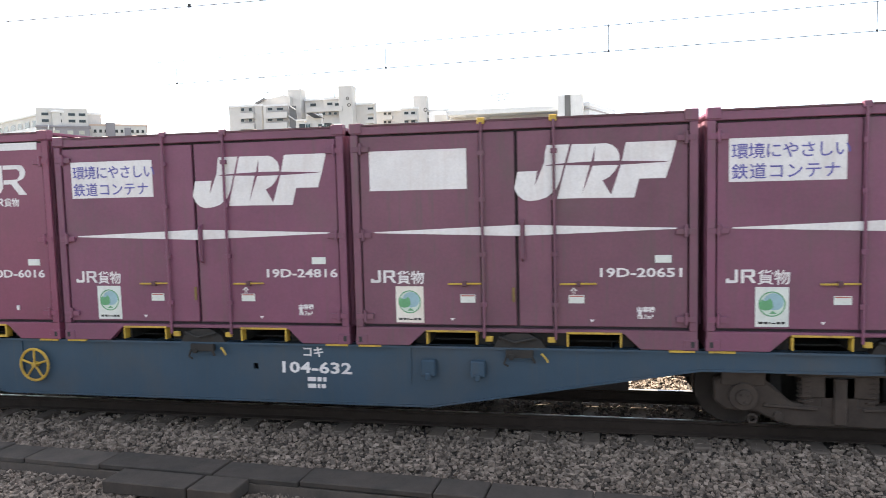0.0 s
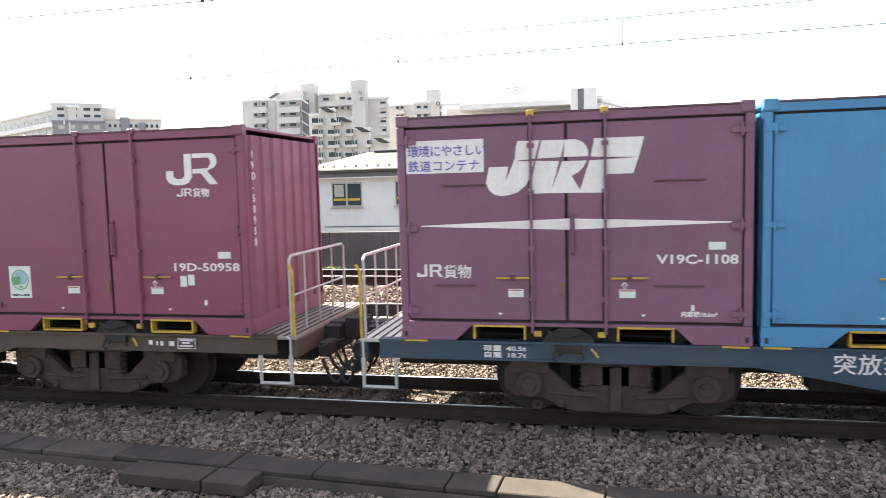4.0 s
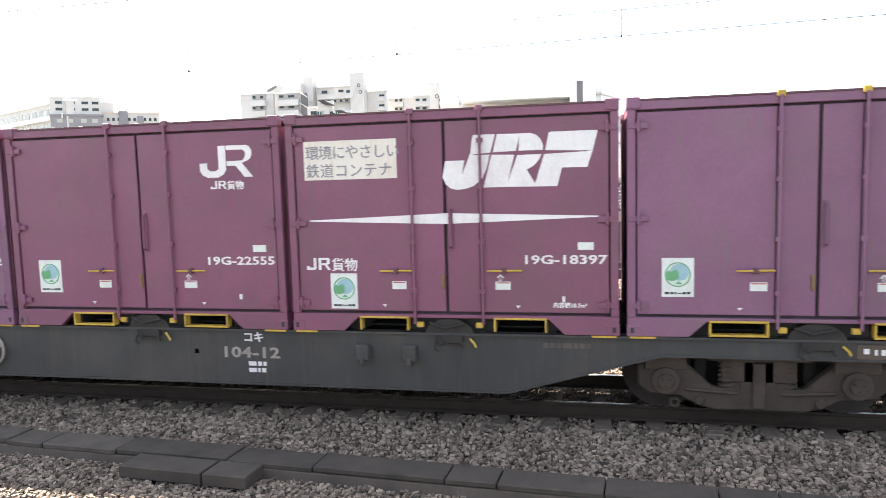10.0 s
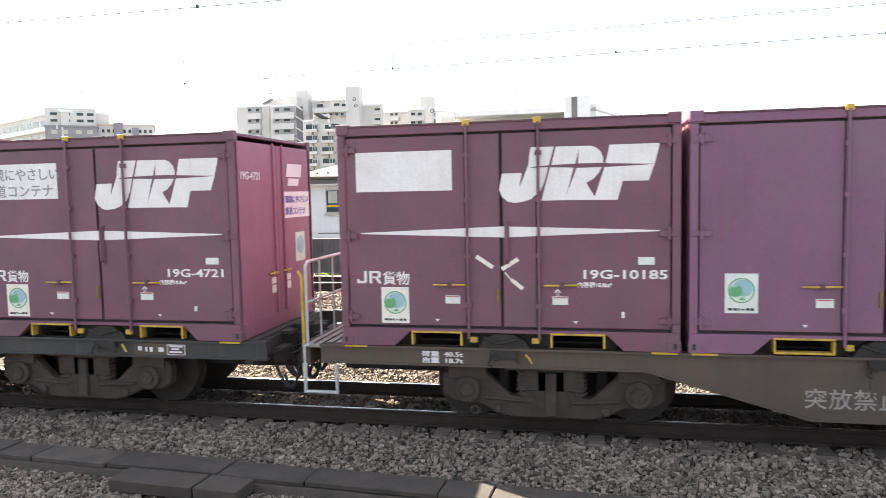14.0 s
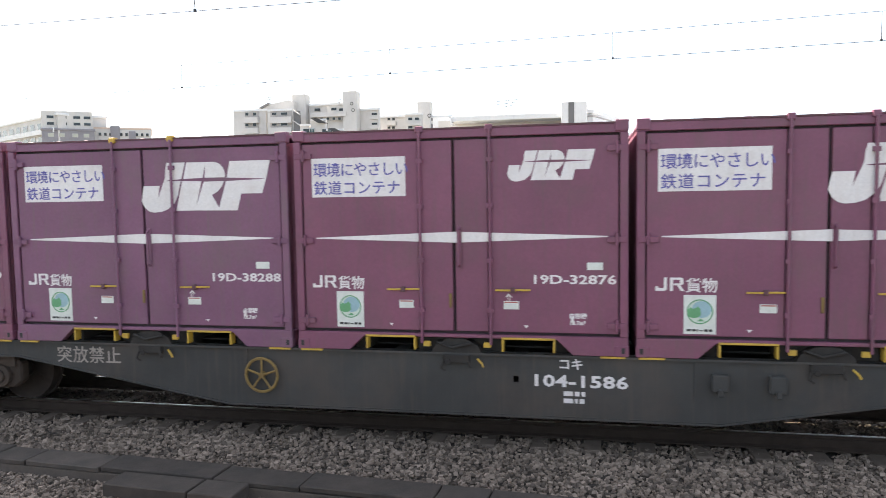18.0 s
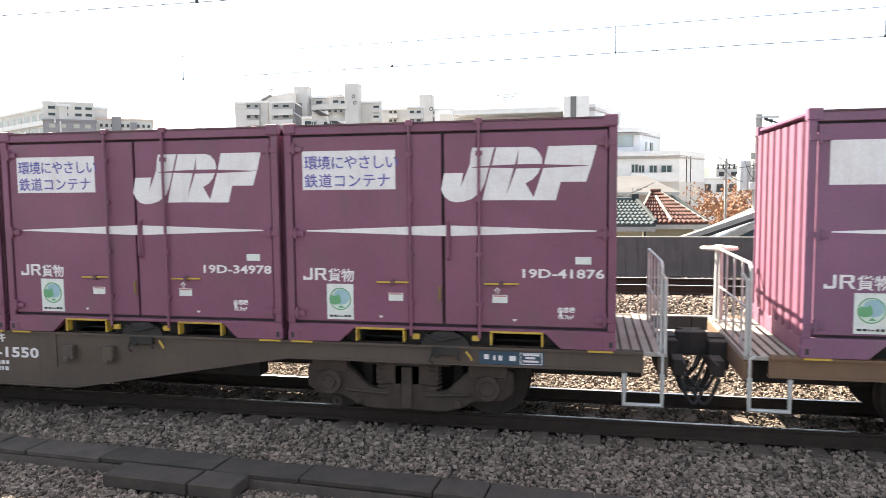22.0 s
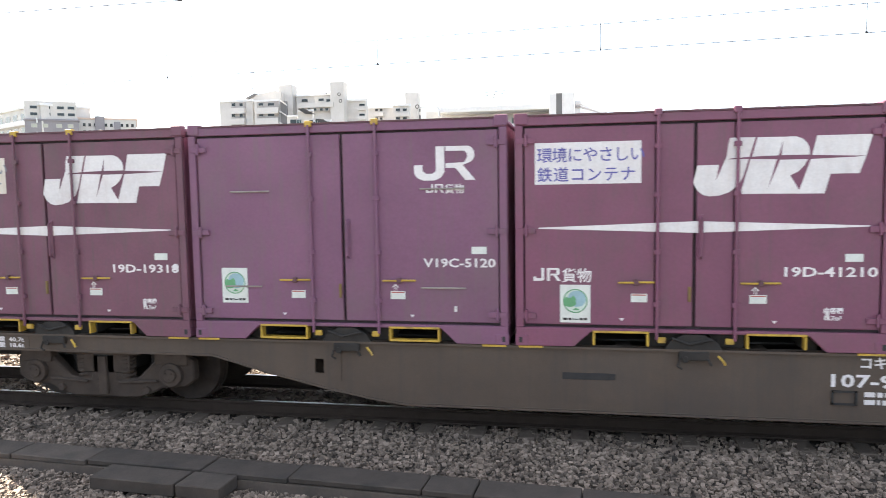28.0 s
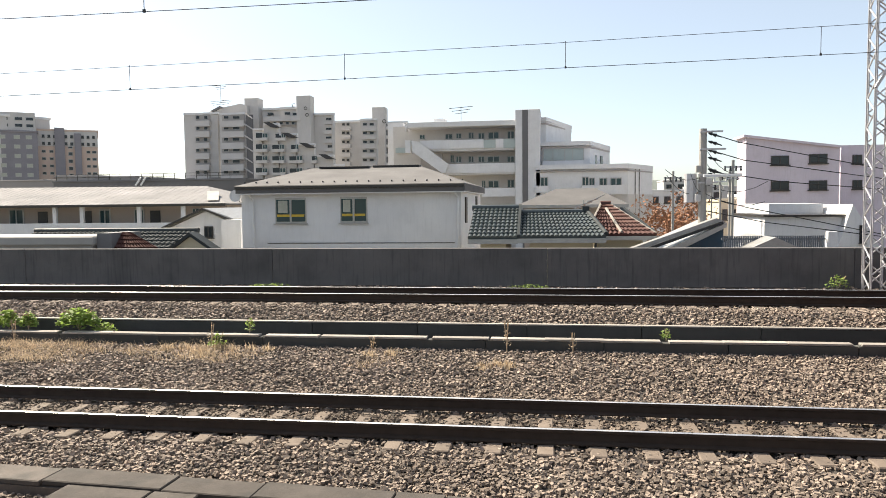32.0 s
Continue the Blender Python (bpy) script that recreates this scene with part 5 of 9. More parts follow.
    if last:
        for yy in (-0.72, 0.72):
            m = part("tail_marker", kept(("tail",), lambda: Shape().disc((0, 0, 0), 0.13, -0.02, 0.02, 18, "x").tube([(0.03, 0, -0.30), (0.03, 0, 0.14)], 0.015, 6).mesh("tail_marker", M_TAIL)), w, "tail marker disc coloured pale pink as if sunlit", pose(-9.60, yy, 1.06))
    return w


SPINNERS = []


def sill_mesh(form, P, side):
    y0, y1 = (-WW, -WW + 0.02) if side < 0 else (WW - 0.02, WW)
    low_pts = sill_profile(form)[1:-1]
    holes = {"a": ((0.66, 0.03, 0.63, 0.70),), "b": ((0.62, 0.03, 0.63, 0.69),), "c": ((-4.15, 0.055, 0.56, 0.73), (4.15, 0.055, 0.56, 0.73))}[form]
    cuts = sorted({x for x, z in low_pts} | {q for hx, hw, _, _ in holes for q in (hx - hw, hx + hw)})
    low_at = lambda x: float(np.interp(x, [q[0] for q in low_pts], [q[1] for q in low_pts]))
    s = Shape()
    for xa, xb in zip(cuts, cuts[1:]):
        la, lb = low_at(xa), low_at(xb)
        cut = [q for q in holes if abs((xa + xb) / 2 - q[0]) < 0.01]
        if cut:
            s.prism([(xa, la), (xb, lb), (xb, cut[0][2]), (xa, cut[0][2])], y0, y1)
            s.prism([(xa, cut[0][3]), (xb, cut[0][3]), (xb, 0.95), (xa, 0.95)], y0, y1)
        else:
            s.prism([(xa, la), (xb, lb), (xb, 0.95), (xa, 0.95)], y0, y1)
    yo0, yo1 = (-WW - 0.035, -WW + 0.10) if side < 0 else (WW - 0.10, WW + 0.035)
    s.box(-9.75, 9.75, yo0, yo1, 0.925, 0.95)
    full, end, low = BELLY[form]
    s.box(-full, full, yo0 + 0.02, yo1 - 0.02, low - 0.012, low + 0.012)
    for (xa, za), (xb, zb) in zip(low_pts, low_pts[1:]):
        if abs(za - zb) > 0.01 or (abs(za - 0.74) < 0.01 and abs(zb - 0.74) < 0.01 and abs(xa) > 5):
            s.prism([(xa, za - 0.012), (xb, zb - 0.012), (xb, zb + 0.012), (xa, za + 0.012)], yo0 + 0.02, yo1 - 0.02)
    for x in ((-2.55, 2.55) if form == "a" else (-3.9, 3.9)):
        s.box(x - 0.015, x + 0.015, y0 - 0.012, y1 + 0.012, low + 0.25, 0.925)
    return s.mesh("side_sill", P, weld=True)


def deck_mesh(P):
    s = Shape()
    for i in range(14):
        x = -9.1 + i * 1.4
        s.box(x - 0.08, x + 0.08, -WW + 0.06, WW - 0.06, 0.72, 0.92)
    s.box(-9.7, 9.7, -0.35, 0.35, 0.88, 0.92)
    return s.mesh("deck_frame", P)


def bogie_frame(side):
    y0, y1 = (-1.0, -0.86) if side < 0 else (0.86, 1.0)
    s = Shape().prism(bogie_side(), y0, y1)
    return s.mesh("side_frame", M_BOGIE, 0.02)


def spring_mesh():
    pts = [(0.075 * math.cos(k * 0.7), 0.075 * math.sin(k * 0.7), 0.35 + 0.31 * k / 54) for k in range(55)]
    return Shape().tube(pts, 0.017, 6).mesh("coil_spring", M_BOGIE)


def bogie_cap(side):
    """The bolster end over the springs, with a link rod and a brake lever below."""
    s = Shape()
    y0, y1 = (-1.03, -0.84) if side < 0 else (0.84, 1.03)
    s.prism([(-0.52, 0.66), (0.52, 0.66), (0.46, 0.735), (-0.46, 0.735)], y0, y1)
    s.box(-0.06, 0.06, y0 - 0.015, y1, 0.15, 0.64)
    for sx in (-1, 1):
        s.box(min(sx * 0.14, sx * 0.37), max(sx * 0.14, sx * 0.37), y0 + 0.02, y1 - 0.02, 0.43, 0.67)
        s.box(min(sx * 0.16, sx * 0.35), max(sx * 0.16, sx * 0.35), y0 + 0.045, y1 - 0.045, 0.33, 0.43)
    s.ring((-0.86, side * 1.03, 0.19), 0.045, 0.018, 10, "y")
    s.tube([(-0.75, side * 1.02, 0.34), (-0.22, side * 1.02, 0.31)], 0.022, 6)
    s.tube([(0.75, side * 1.02, 0.34), (0.22, side * 1.02, 0.31)], 0.022, 6)
    s.disc((-0.60, 0, 0.22), 0.05, *sorted((side * 0.99, side * 1.04)), 10)
    s.disc((0.60, 0, 0.22), 0.05, *sorted((side * 0.99, side * 1.04)), 10)
    return s.mesh("bolster_end", M_BOGIE, 0.008)


def axlebox_mesh(side):
    s = Shape()
    o = lambda d0, d1: (-d1, -d0) if side < 0 else (d0, d1)
    s.disc((0, 0, 0.43), 0.15, *o(0.99, 1.06), 18)
    s.disc((0, 0, 0.43), 0.085, *o(1.05, 1.09), 14)
    for k in range(3):
        q = 2 * math.pi * k / 3 + 0.5
        s.disc((0.05 * math.cos(q), 0, 0.43 + 0.05 * math.sin(q)), 0.016, *o(1.085, 1.10), 6)
    a, b = o(0.90, 1.03)
    s.box(-0.22, 0.22, a, b, 0.55, 0.72)
    return s.mesh("axlebox", M_BOGIE, 0.008)


def lock_mesh():
    """The locking gear between two fork pockets: a low housing with hooks, and the operating shaft below the deck edge."""
    s = Shape()
    s.prism([(-0.30, 0.93), (0.30, 0.93), (0.24, 1.03), (0.10, 1.11), (-0.10, 1.11), (-0.24, 1.03)], -WW - 0.03, -WW + 0.10)
    s.box(-0.15, 0.15, -WW - 0.06, -WW, 0.84, 0.93)
    s.disc((-0.09, 0, 0.85), 0.035, -WW - 0.075, -WW - 0.05, 10)
    s.tube([(-0.14, -WW - 0.065, 0.86), (-0.17, -WW - 0.07, 0.78), (-0.12, -WW - 0.07, 0.75)], 0.014, 6)
    s.tube([(0.14, -WW - 0.065, 0.86), (0.17, -WW - 0.07, 0.79)], 0.016, 6)
    s.tube([(-0.22, -WW - 0.045, 1.07), (-0.05, -WW - 0.055, 1.01), (0.18, -WW - 0.045, 1.06)], 0.016, 6)
    return s.mesh("container_lock", M_UNDER, 0.008)


def handwheel_mesh(material):
    s = Shape().ring((0, 0, 0), 0.20, 0.018, 24, "y").disc((0, 0, 0), 0.035, -0.02, 0.05, 10)
    for k in range(5):
        a = 2 * math.pi * k / 5 + 0.3
        s.tube([(0, 0, 0), (0.195 * math.cos(a), 0, 0.195 * math.sin(a))], 0.014, 6)
    return s.mesh("hand_wheel", material)


def coupler_mesh(s):
    k = Shape()
    k.box(min(s * 9.6, s * 10.15), max(s * 9.6, s * 10.15), -0.10, 0.10, 0.74, 0.92)
    k.prism([(s * 10.12, -0.17), (s * 10.30, -0.15), (s * 10.30, 0.02), (s * 10.20, 0.05), (s * 10.28, 0.16), (s * 10.12, 0.17)], 0.70, 0.98, "z")
    k.tube([(s * 9.95, -1.0, 0.78), (s * 9.99, -0.2, 0.72)], 0.016, 6)
    k.box(min(s * 9.72, s * 9.95), max(s * 9.72, s * 9.95), -0.30, 0.30, 0.58, 0.90)
    k.box(min(s * 9.85, s * 9.98), max(s * 9.85, s * 9.98), -0.75, -0.45, 0.60, 0.78)
    return k.mesh("coupler", M_UNDER, 0.012)


def hose_mesh(s, y, drop):
    pts = []
    for i in range(9):
        u = i / 8
        pts.append((s * (9.92 + 0.26 * u), y + 0.10 * u, 0.72 - drop * math.sin(math.pi * (0.10 + 0.72 * u)) - 0.05 * u))
    return Shape().tube(pts, 0.021, 7).mesh("brake_hose", M_BLACK)


def step_mesh(s):
    k = Shape()
    x0, x1, y = s * 9.33, s * 9.72, -WW - 0.03
    k.tube([(x0, y, 0.72), (x0, y, 0.385), (x1, y, 0.385), (x1, y, 0.72)], 0.028, 6)
    k.tube([(x1, y, 0.72), (x1, y, 0.92), (x1 - s * 0.05, y, 0.95)], 0.015, 6)
    return k.mesh("foot_step", M_GALV)


def handrail_mesh():
    k = Shape()
    k.tube([(0, -1.14, 0.94), (0, -1.14, 1.86), (0, -1.08, 1.90), (0, 0.62, 1.90), (0, 0.68, 1.86), (0, 0.68, 0.94)], 0.019, 6)
    for y in (-0.7, -0.25, 0.22):
        k.tube([(0, y, 1.90), (0, y, 0.94)], 0.013, 6)
    k.tube([(0, -1.14, 1.42), (0, 0.68, 1.42)], 0.013, 6)
    return k.mesh("handrail", M_GALV)


# position of the first container's left foot as the train passes
TRAIN_AT = [(0.0, 1.2), (1.0, 9.28), (2.0, 17.23), (3.0, 25.25), (4.0, 33.27), (5.0, 41.27), (6.0, 49.29), (7.0, 57.25), (8.0, 65.31), (9.0, 73.36), (10.0, 81.43), (11.0, 89.5), (12.0, 97.53), (13.0, 105.65), (14.0, 113.77), (15.0, 121.87), (16.0, 130.03), (17.0, 137.93), (18.0, 146.12), (19.0, 154.45), (20.0, 162.72), (21.0, 171.06), (22.0, 179.41), (23.0, 187.8), (24.0, 196.26), (25.0, 204.71), (26.0, 213.21), (27.0, 221.75), (28.0, 230.33), (29.0, 238.96), (30.0, 247.58), (31.0, 256.32), (32.0, 265.11)]

# wagon number, body form, paint, hand wheel, and its containers from front to rear:
# serial, kind, banner, paint, sticker, wide emblem, note
E_, S_, T_ = "emblem", "short", "tall"
CONSIST = [
    ("104-632", "a", "blue", M_YEL, [("19D-28113", E_, "words", 0), ("19D-20651", E_, "blank", 2), ("19D-24816", E_, "words", 0), ("20D-6016", T_, "", 3), ("19D-42887", S_, "", 0)]),
    ("104-2208", "a", "blue", M_YEL, [("19D-31377", E_, "words", 0), ("19D-49195", S_, "", 0), ("19D-39033", E_, "words", 0), ("", "blue", "", 0), ("V19C-1108", E_, "words", 1, "twin")]),
    ("106-817", "b", "brown", None, [("19D-50958", S_, "", 3), ("19G-17480", E_, "words", 1), ("19G-20860", "ribbed_plain", "", 0), ("19G-15979", "ribbed", "none", 4), ("19G-22199", S_, "", 0)]),
    ("107-1954", "c", "tan", None, [("V19C-2340", E_, "words", 3, "twin"), ("V19B-201", E_, "none", 1, "twin"), ("19D-16608", E_, "blank", 0), ("19G-19257", S_, "", 1), ("19D-46075", S_, "", 0)]),
    ("104-12", "b", "grey", M_FADED, [("19G-19034", S_, "", 1), ("19G-18397", E_, "cream words", 0), ("19G-22555", S_, "", 0), ("19G-16502", E_, "cream words", 1), ("19G-17454", E_, "words", 2)]),
    ("106-62", "b", "brown", M_YELD, [("19G-6376", E_, "blank", 1), ("19G-6446", E_, "blank", 2, "small"), ("19G-10038", E_, "blank", 2), ("19G-19265", S_, "", 1), ("19G-10185", E_, "blank", 2)]),
    ("106-341", "b", "grey", M_YELD, [("19G-4721", E_, "worn words", 2), ("20G-1542", T_, "", 3), ("19D-33050", E_, "words", 0), ("19D-45522", S_, "", 0), ("19G-19902", S_, "", 0)]),
    ("104-1586", "a", "grey", M_YELD, [("19D-31432", E_, "words", 0), ("19D-34429", E_, "words", 0), ("19D-32876", E_, "words", 0, "small"), ("19D-38288", E_, "words", 1), ("19D-30069", E_, "words", 0)]),
    ("107-1566", "c", "tan", None, [("20D-4463", T_, "", 3), ("19D-32128", E_, "words", 0), ("19D-22364", E_, "blank", 2), ("19D-39177", E_, "words", 0), ("19D-20924", E_, "blank", 1)]),
    ("104-1550", "a", "brown", None, [("19D-41876", E_, "words", 0), ("19D-34978", E_, "words", 0), ("V19C-4853", E_, "words", 0, "twin"), ("19D-30615", E_, "words", 0), ("19D-43291", S_, "", 0)]),
    ("107-445", "c", "tan", None, [("V19C-3457", E_, "words", 0, "twin"), ("19D-44368", S_, "", 0), ("19D-40683", E_, "words", 0), ("19D-47434", S_, "", 0), ("19D-40068", E_, "words", 0)]),
    ("107-902", "c", "brown", None, [("19D-33364", E_, "words", 0), ("20D-3026", T_, "", 3), ("19D-41210", E_, "words", 0), ("V19C-5120", S_, "", 1, "grip"), ("19D-19318", E_, "cream words", 2)]),
    ("107-1781", "c", "tan", None, [("19D-42713", S_, "", 1), ("19D-45191", S_, "", 0), ("19D-39450", E_, "words", 2), ("19D-38794", E_, "words", 0), ("19D-43004", S_, "", 3)]),
]
# clear width between the containers at each pair of wagon ends, front to rear
GAPS = [1.36, 1.36, 1.865, 1.36, 0.905, 1.34, 1.27, 1.34, 1.36, 1.83, 1.36, 1.34, 1.38, 1.36]
# what stands on the front and rear platforms: r a railing, s a brake stand
FITTINGS = [("", "r"), ("", "r"), ("r", ""), ("rs", ""), ("", "r"), ("", "rs"), ("", "r"), ("", "r"), ("", "rs"), ("r", ""), ("rs", ""), ("r", ""), ("rs", "")]
RIDERS = []
base = 0.0
for w_i, (number, form, paint, hand, boxes) in enumerate(CONSIST):
    mid = base - 2 * CPITCH + CL / 2
    halves = tuple(9.4575 + (0.93 if "r" in FITTINGS[w_i][k] else 0.4525) for k in (1, 0))
    RIDERS.append((wagon(number, form, paint, mid, halves, FITTINGS[w_i], w_i == len(CONSIST) - 1, hand), mid, 0.0))
    for k, (serial, kind, banner, tone, *note) in enumerate(boxes):
        x = base - k * CPITCH
        RIDERS.append((container(serial, kind, banner, tone, X=x, twin="twin" in note, eco=kind != "blue" and "twin" not in note, extra=note[0] if note else "", lead=k == 0), x, DECK))
    base -= 4 * CPITCH + CL + GAPS[w_i + 1]

# ---- the town behind the parapet ----
GROUND = -2.3


def block(name, label, category, x0, x1, y0, y1, z0, z1, material, rim=True):
    b = thing(name, label, category)
    part("wall", Shape().box(x0, x1, y0, y1, z0, z1).mesh("wall", material), b)
    if rim:
        part("roof", Shape().box(x0 - 0.12, x1 + 0.12, y0 - 0.12, y1 + 0.12, z1, z1 + 0.28).mesh("roof", material, 0.04), b)
    return b


def windows(house, y, items, style):
    """Windows at (middle, sill height, width, height) on a wall that faces the railway."""
    frame_m = {"bronze": M_BRONZE, "light": M_FRAME, "deep": M_WALLG, "balcony": M_FRAME, "white": M_FRAME, "pale": M_FRAME}[style]
    # Deep style: a flat dark pane carries the shade of a balcony opening.
    glass_m = M_CURTAIN if style == "pale" else M_GLASS2 if style in ("balcony", "white") else M_GLASS
    for x, z, w, h in items:
        w, h = round(max(w, 0.2), 1), round(max(h, 0.2), 1)
        t = min(0.09, 0.12 * min(w, h))
        f = part("window", kept(("win", w, h, style), lambda: Shape().box(-w / 2, w / 2, -0.06, 0.0, 0, h).mesh("window", frame_m)), house, at=pose(x, y, z))
        part("pane", kept(("pane", w, h, glass_m.name), lambda: Shape().box(-w / 2 + t, w / 2 - t, -0.066, -0.05, t, h - t).mesh("pane", glass_m)), f, "pane toned by window style")
        if style in ("bronze", "balcony", "white"):
            part("mullion", kept(("mul", h, t, style), lambda: Shape().box(-t / 2, t / 2, -0.085, -0.06, t, h - t).mesh("mullion", frame_m)), f)
            part("sill", kept(("sil", w, t, style), lambda: Shape().box(-w / 2 - t, w / 2 + t, -0.16, 0.0, -t, 0).mesh("sill", frame_m)), f)


def tile_field(corners, nu, nv, material, name="roof_tiles"):
    """Rows of curved roof tiles on a four-cornered slope: left eave, right eave, right ridge, left ridge."""
    a, b, c, d = (Vector(p) for p in corners)
    s = Shape()
    up = (b - a).cross(d - a).normalized()
    if up.z < 0:
        up = -up
    for j in range(nv):
        for i in range(nu):
            q = []
            for k, (bu, lift) in enumerate(((0.0, 0.0), (0.22, 0.045), (0.5, 0.06), (0.78, 0.045), (1.0, 0.0))):
                for v, more in ((j / nv, 0.045), ((j + 1.06) / nv, 0.0)):
                    u = (i + bu) / nu
                    lo, hi = a.lerp(b, u), d.lerp(c, u)
                    q.append(lo.lerp(hi, min(v, 1.0)) + up * (lift + more))
            s.add(q, [(2 * k, 2 * k + 2, 2 * k + 3, 2 * k + 1) for k in range(4)])
            s.add([q[0], q[2], q[4], q[6], q[8], q[8] - up * 0.05, q[0] - up * 0.05], [(0, 6, 5, 4, 3, 2, 1)])
    return s.mesh(name, material)


def gable_house(name, label, x0, x1, y0, y1, eave, ridge, wall, tile, nu, nv, over=0.35, tiles=True, hip=(0.0, 0.0)):
    """A house with its ridge along the railway; hip: how far the ridge ends draw in."""
    h = thing(name, label, "house")
    part("wall", Shape().box(x0, x1, y0, y1, GROUND, eave).mesh("wall", wall), h)
    ym = (y0 + y1) / 2
    a, b = (x0 - over, y0 - over, eave - 0.02), (x1 + over, y0 - over, eave - 0.02)
    a2, b2 = (x0 - over, y1 + over, eave - 0.02), (x1 + over, y1 + over, eave - 0.02)
    d, c = (x0 - over + hip[0], ym, ridge), (x1 + over - hip[1], ym, ridge)
    s = Shape().add([a, b, b2, a2, d, c], [(0, 1, 5, 4), (2, 3, 4, 5), (1, 2, 5), (3, 0, 4), (0, 3, 2, 1)])
    part("roof", s.mesh("roof", tile), h)
    part("eave_board", Shape().box(x0 - over, x1 + over, y0 - over - 0.03, y0 - over + 0.02, eave - 0.16, eave - 0.02).mesh("eave_board", M_FRAME), h, "eave gutter")
    if tiles:
        part("roof_tiles", tile_field([(p[0], p[1], p[2] + 0.02) for p in (a, b, c, d)], nu, nv, tile), h, "rows of curved roof tiles", kind="stuff")
        part("ridge", Shape().tube([(d[0] - 0.05, ym, ridge + 0.07), (c[0] + 0.05, ym, ridge + 0.07)], 0.095, 8).mesh("ridge", tile), h, "rounded ridge tiles")
    return h


def white_house():
    x0, x1, y0, y1, eave = -11.40, -2.98, 26.0, 34.0, 3.12
    h = thing("white_house", "white two-storey house with shallow grey hip roof", "house")
    part("wall", Shape().box(x0, x1, y0, y1, GROUND, eave).mesh("wall", M_WALLW), h)
    o = 0.38
    ra, rb, rz = -9.9, -5.1, 4.22
    v = [(x0 - 0.06, y0 - o, eave + 0.27), (x1 + 0.16, y0 - o, eave + 0.27), (x1 + 0.16, y1 + o, eave + 0.27), (x0 - 0.06, y1 + o, eave + 0.27), (ra, 30, rz), (rb, 30, rz)]
    part("roof", Shape().add(v, [(0, 1, 5, 4), (1, 2, 5), (2, 3, 4, 5), (3, 0, 4), (0, 3, 2, 1)]).mesh("roof", M_ROOFG), h, "grey slate roof")
    part("fascia", Shape().box(x0 - 0.06, x1 + 0.16, y0 - o - 0.02, y0 - o + 0.06, eave - 0.02, eave + 0.262).box(x1 + 0.10, x1 + 0.18, y0 - o, y1 + o, eave - 0.02, eave + 0.262).mesh("fascia", M_ROOFG, 0.01), h, "grey fascia and gutter")
    part("gutter", Shape().box(x0 - 0.06, x1 + 0.16, y0 - o - 0.10, y0 - o - 0.02, eave + 0.14, eave + 0.25).mesh("gutter", M_BRONZE, 0.01), h, "dark gutter")
    part("soffit", Shape().box(x0 - 0.06, x1 + 0.16, y0 - o, y1 + o, eave - 0.06, eave).mesh("soffit", M_WALLW), h)
    part("plinth_line", Shape().box(x0 + 1.0, x1 - 0.25, y0 - 0.02, y0, 1.20, 1.23).mesh("plinth_line", M_BRONZE), h, "thin shadow line in the cladding")
    part("ridge_vent", Shape().box(-9.5, -7.35, 29.7, 30.3, rz - 0.03, rz + 0.05).mesh("ridge_vent", M_BLACK, 0.01), h, "black ridge vent")
    part("ridge_vent", Shape().box(-7.2, -5.2, 29.9, 30.5, rz + 0.0, rz + 0.08).mesh("ridge_vent", M_BLACK, 0.01), h, "black ridge vent")
    for i in range(20):
        x = x0 + 0.1 + i * 0.44
        part("snow_guard", kept(("guard",), lambda: Shape().box(-0.025, 0.025, -0.02, 0.02, 0.0, 0.055).mesh("snow_guard", M_BLACK)), h, at=pose(x, y0 + 0.15, eave + 0.375))
    for x in (-10.92, x1 - 0.12):
        part("drainpipe", kept(("drain",), lambda: Shape().tube([(0, -0.07, GROUND), (0, -0.07, 2.85), (-0.1, -0.3, 3.08)], 0.045, 8).mesh("drainpipe", M_WALLW)), h, "white drainpipe", pose(x, y0, 0))
    for xm, w, zb, hh in ((-9.45, 1.22, 1.96, 0.96), (-7.01, 1.04, 1.97, 0.96)):
        f = part("window", kept(("hw", w), lambda: house_window(w, hh)), h, "aluminium sliding window", pose(xm, y0, zb))
        part("sill", kept(("hsill", w), lambda: Shape().box(-w / 2 - 0.05, w / 2 + 0.05, -0.11, 0, -0.04, 0.0).mesh("sill", M_FRAME, 0.006)), f)
        part("mullion", kept(("hmul", hh), lambda: Shape().box(-0.03, 0.03, -0.06, -0.025, 0.04, hh - 0.04).mesh("mullion", M_FRAME)), f)
        for k in (-1, 1):
            part("pane", kept(("hp", w), lambda: Shape().box(-w / 4 + 0.045, w / 4 - 0.045, -0.03, -0.01, 0.07, hh - 0.07).mesh("pane", M_GLASS2)), f, "green-tinted glass", pose(k * w / 4, 0, 0))
        part("cloth", Shape().box(-w / 2 + 0.08, w / 2 - 0.08, -0.04, -0.032, 0.25, 0.34).mesh("cloth", M_YELC), f, "yellow cloth behind the glass")
        part("curtain", Shape().box(-w / 2 + 0.12, -0.12, -0.038, -0.031, 0.4, hh - 0.1).mesh("curtain", M_CURTAIN), f, "pale curtain")
    for y, z0, z1 in ((27.2, 1.9, 2.9), (31.5, 2.1, 2.95)):
        part("window", Shape().box(x1 - 0.02, x1 + 0.05, y, y + 0.55, z0, z1).mesh("window", M_BRONZE), h, "narrow dark side window")
    d = thing("satellite_dish", "small white satellite dish on a house corner", "satellite dish", at=pose(-11.60, 25.9, 3.02))
    part("dish", Shape().disc((0, 0, 0), 0.22, -0.03, 0.0, 18).mesh("dish", M_WALLW), d)
    part("arm", Shape().tube([(0, 0, 0), (0.15, 0.1, -0.25), (0.25, 0.12, -0.25)], 0.02, 6).mesh("arm", M_FRAME), d)


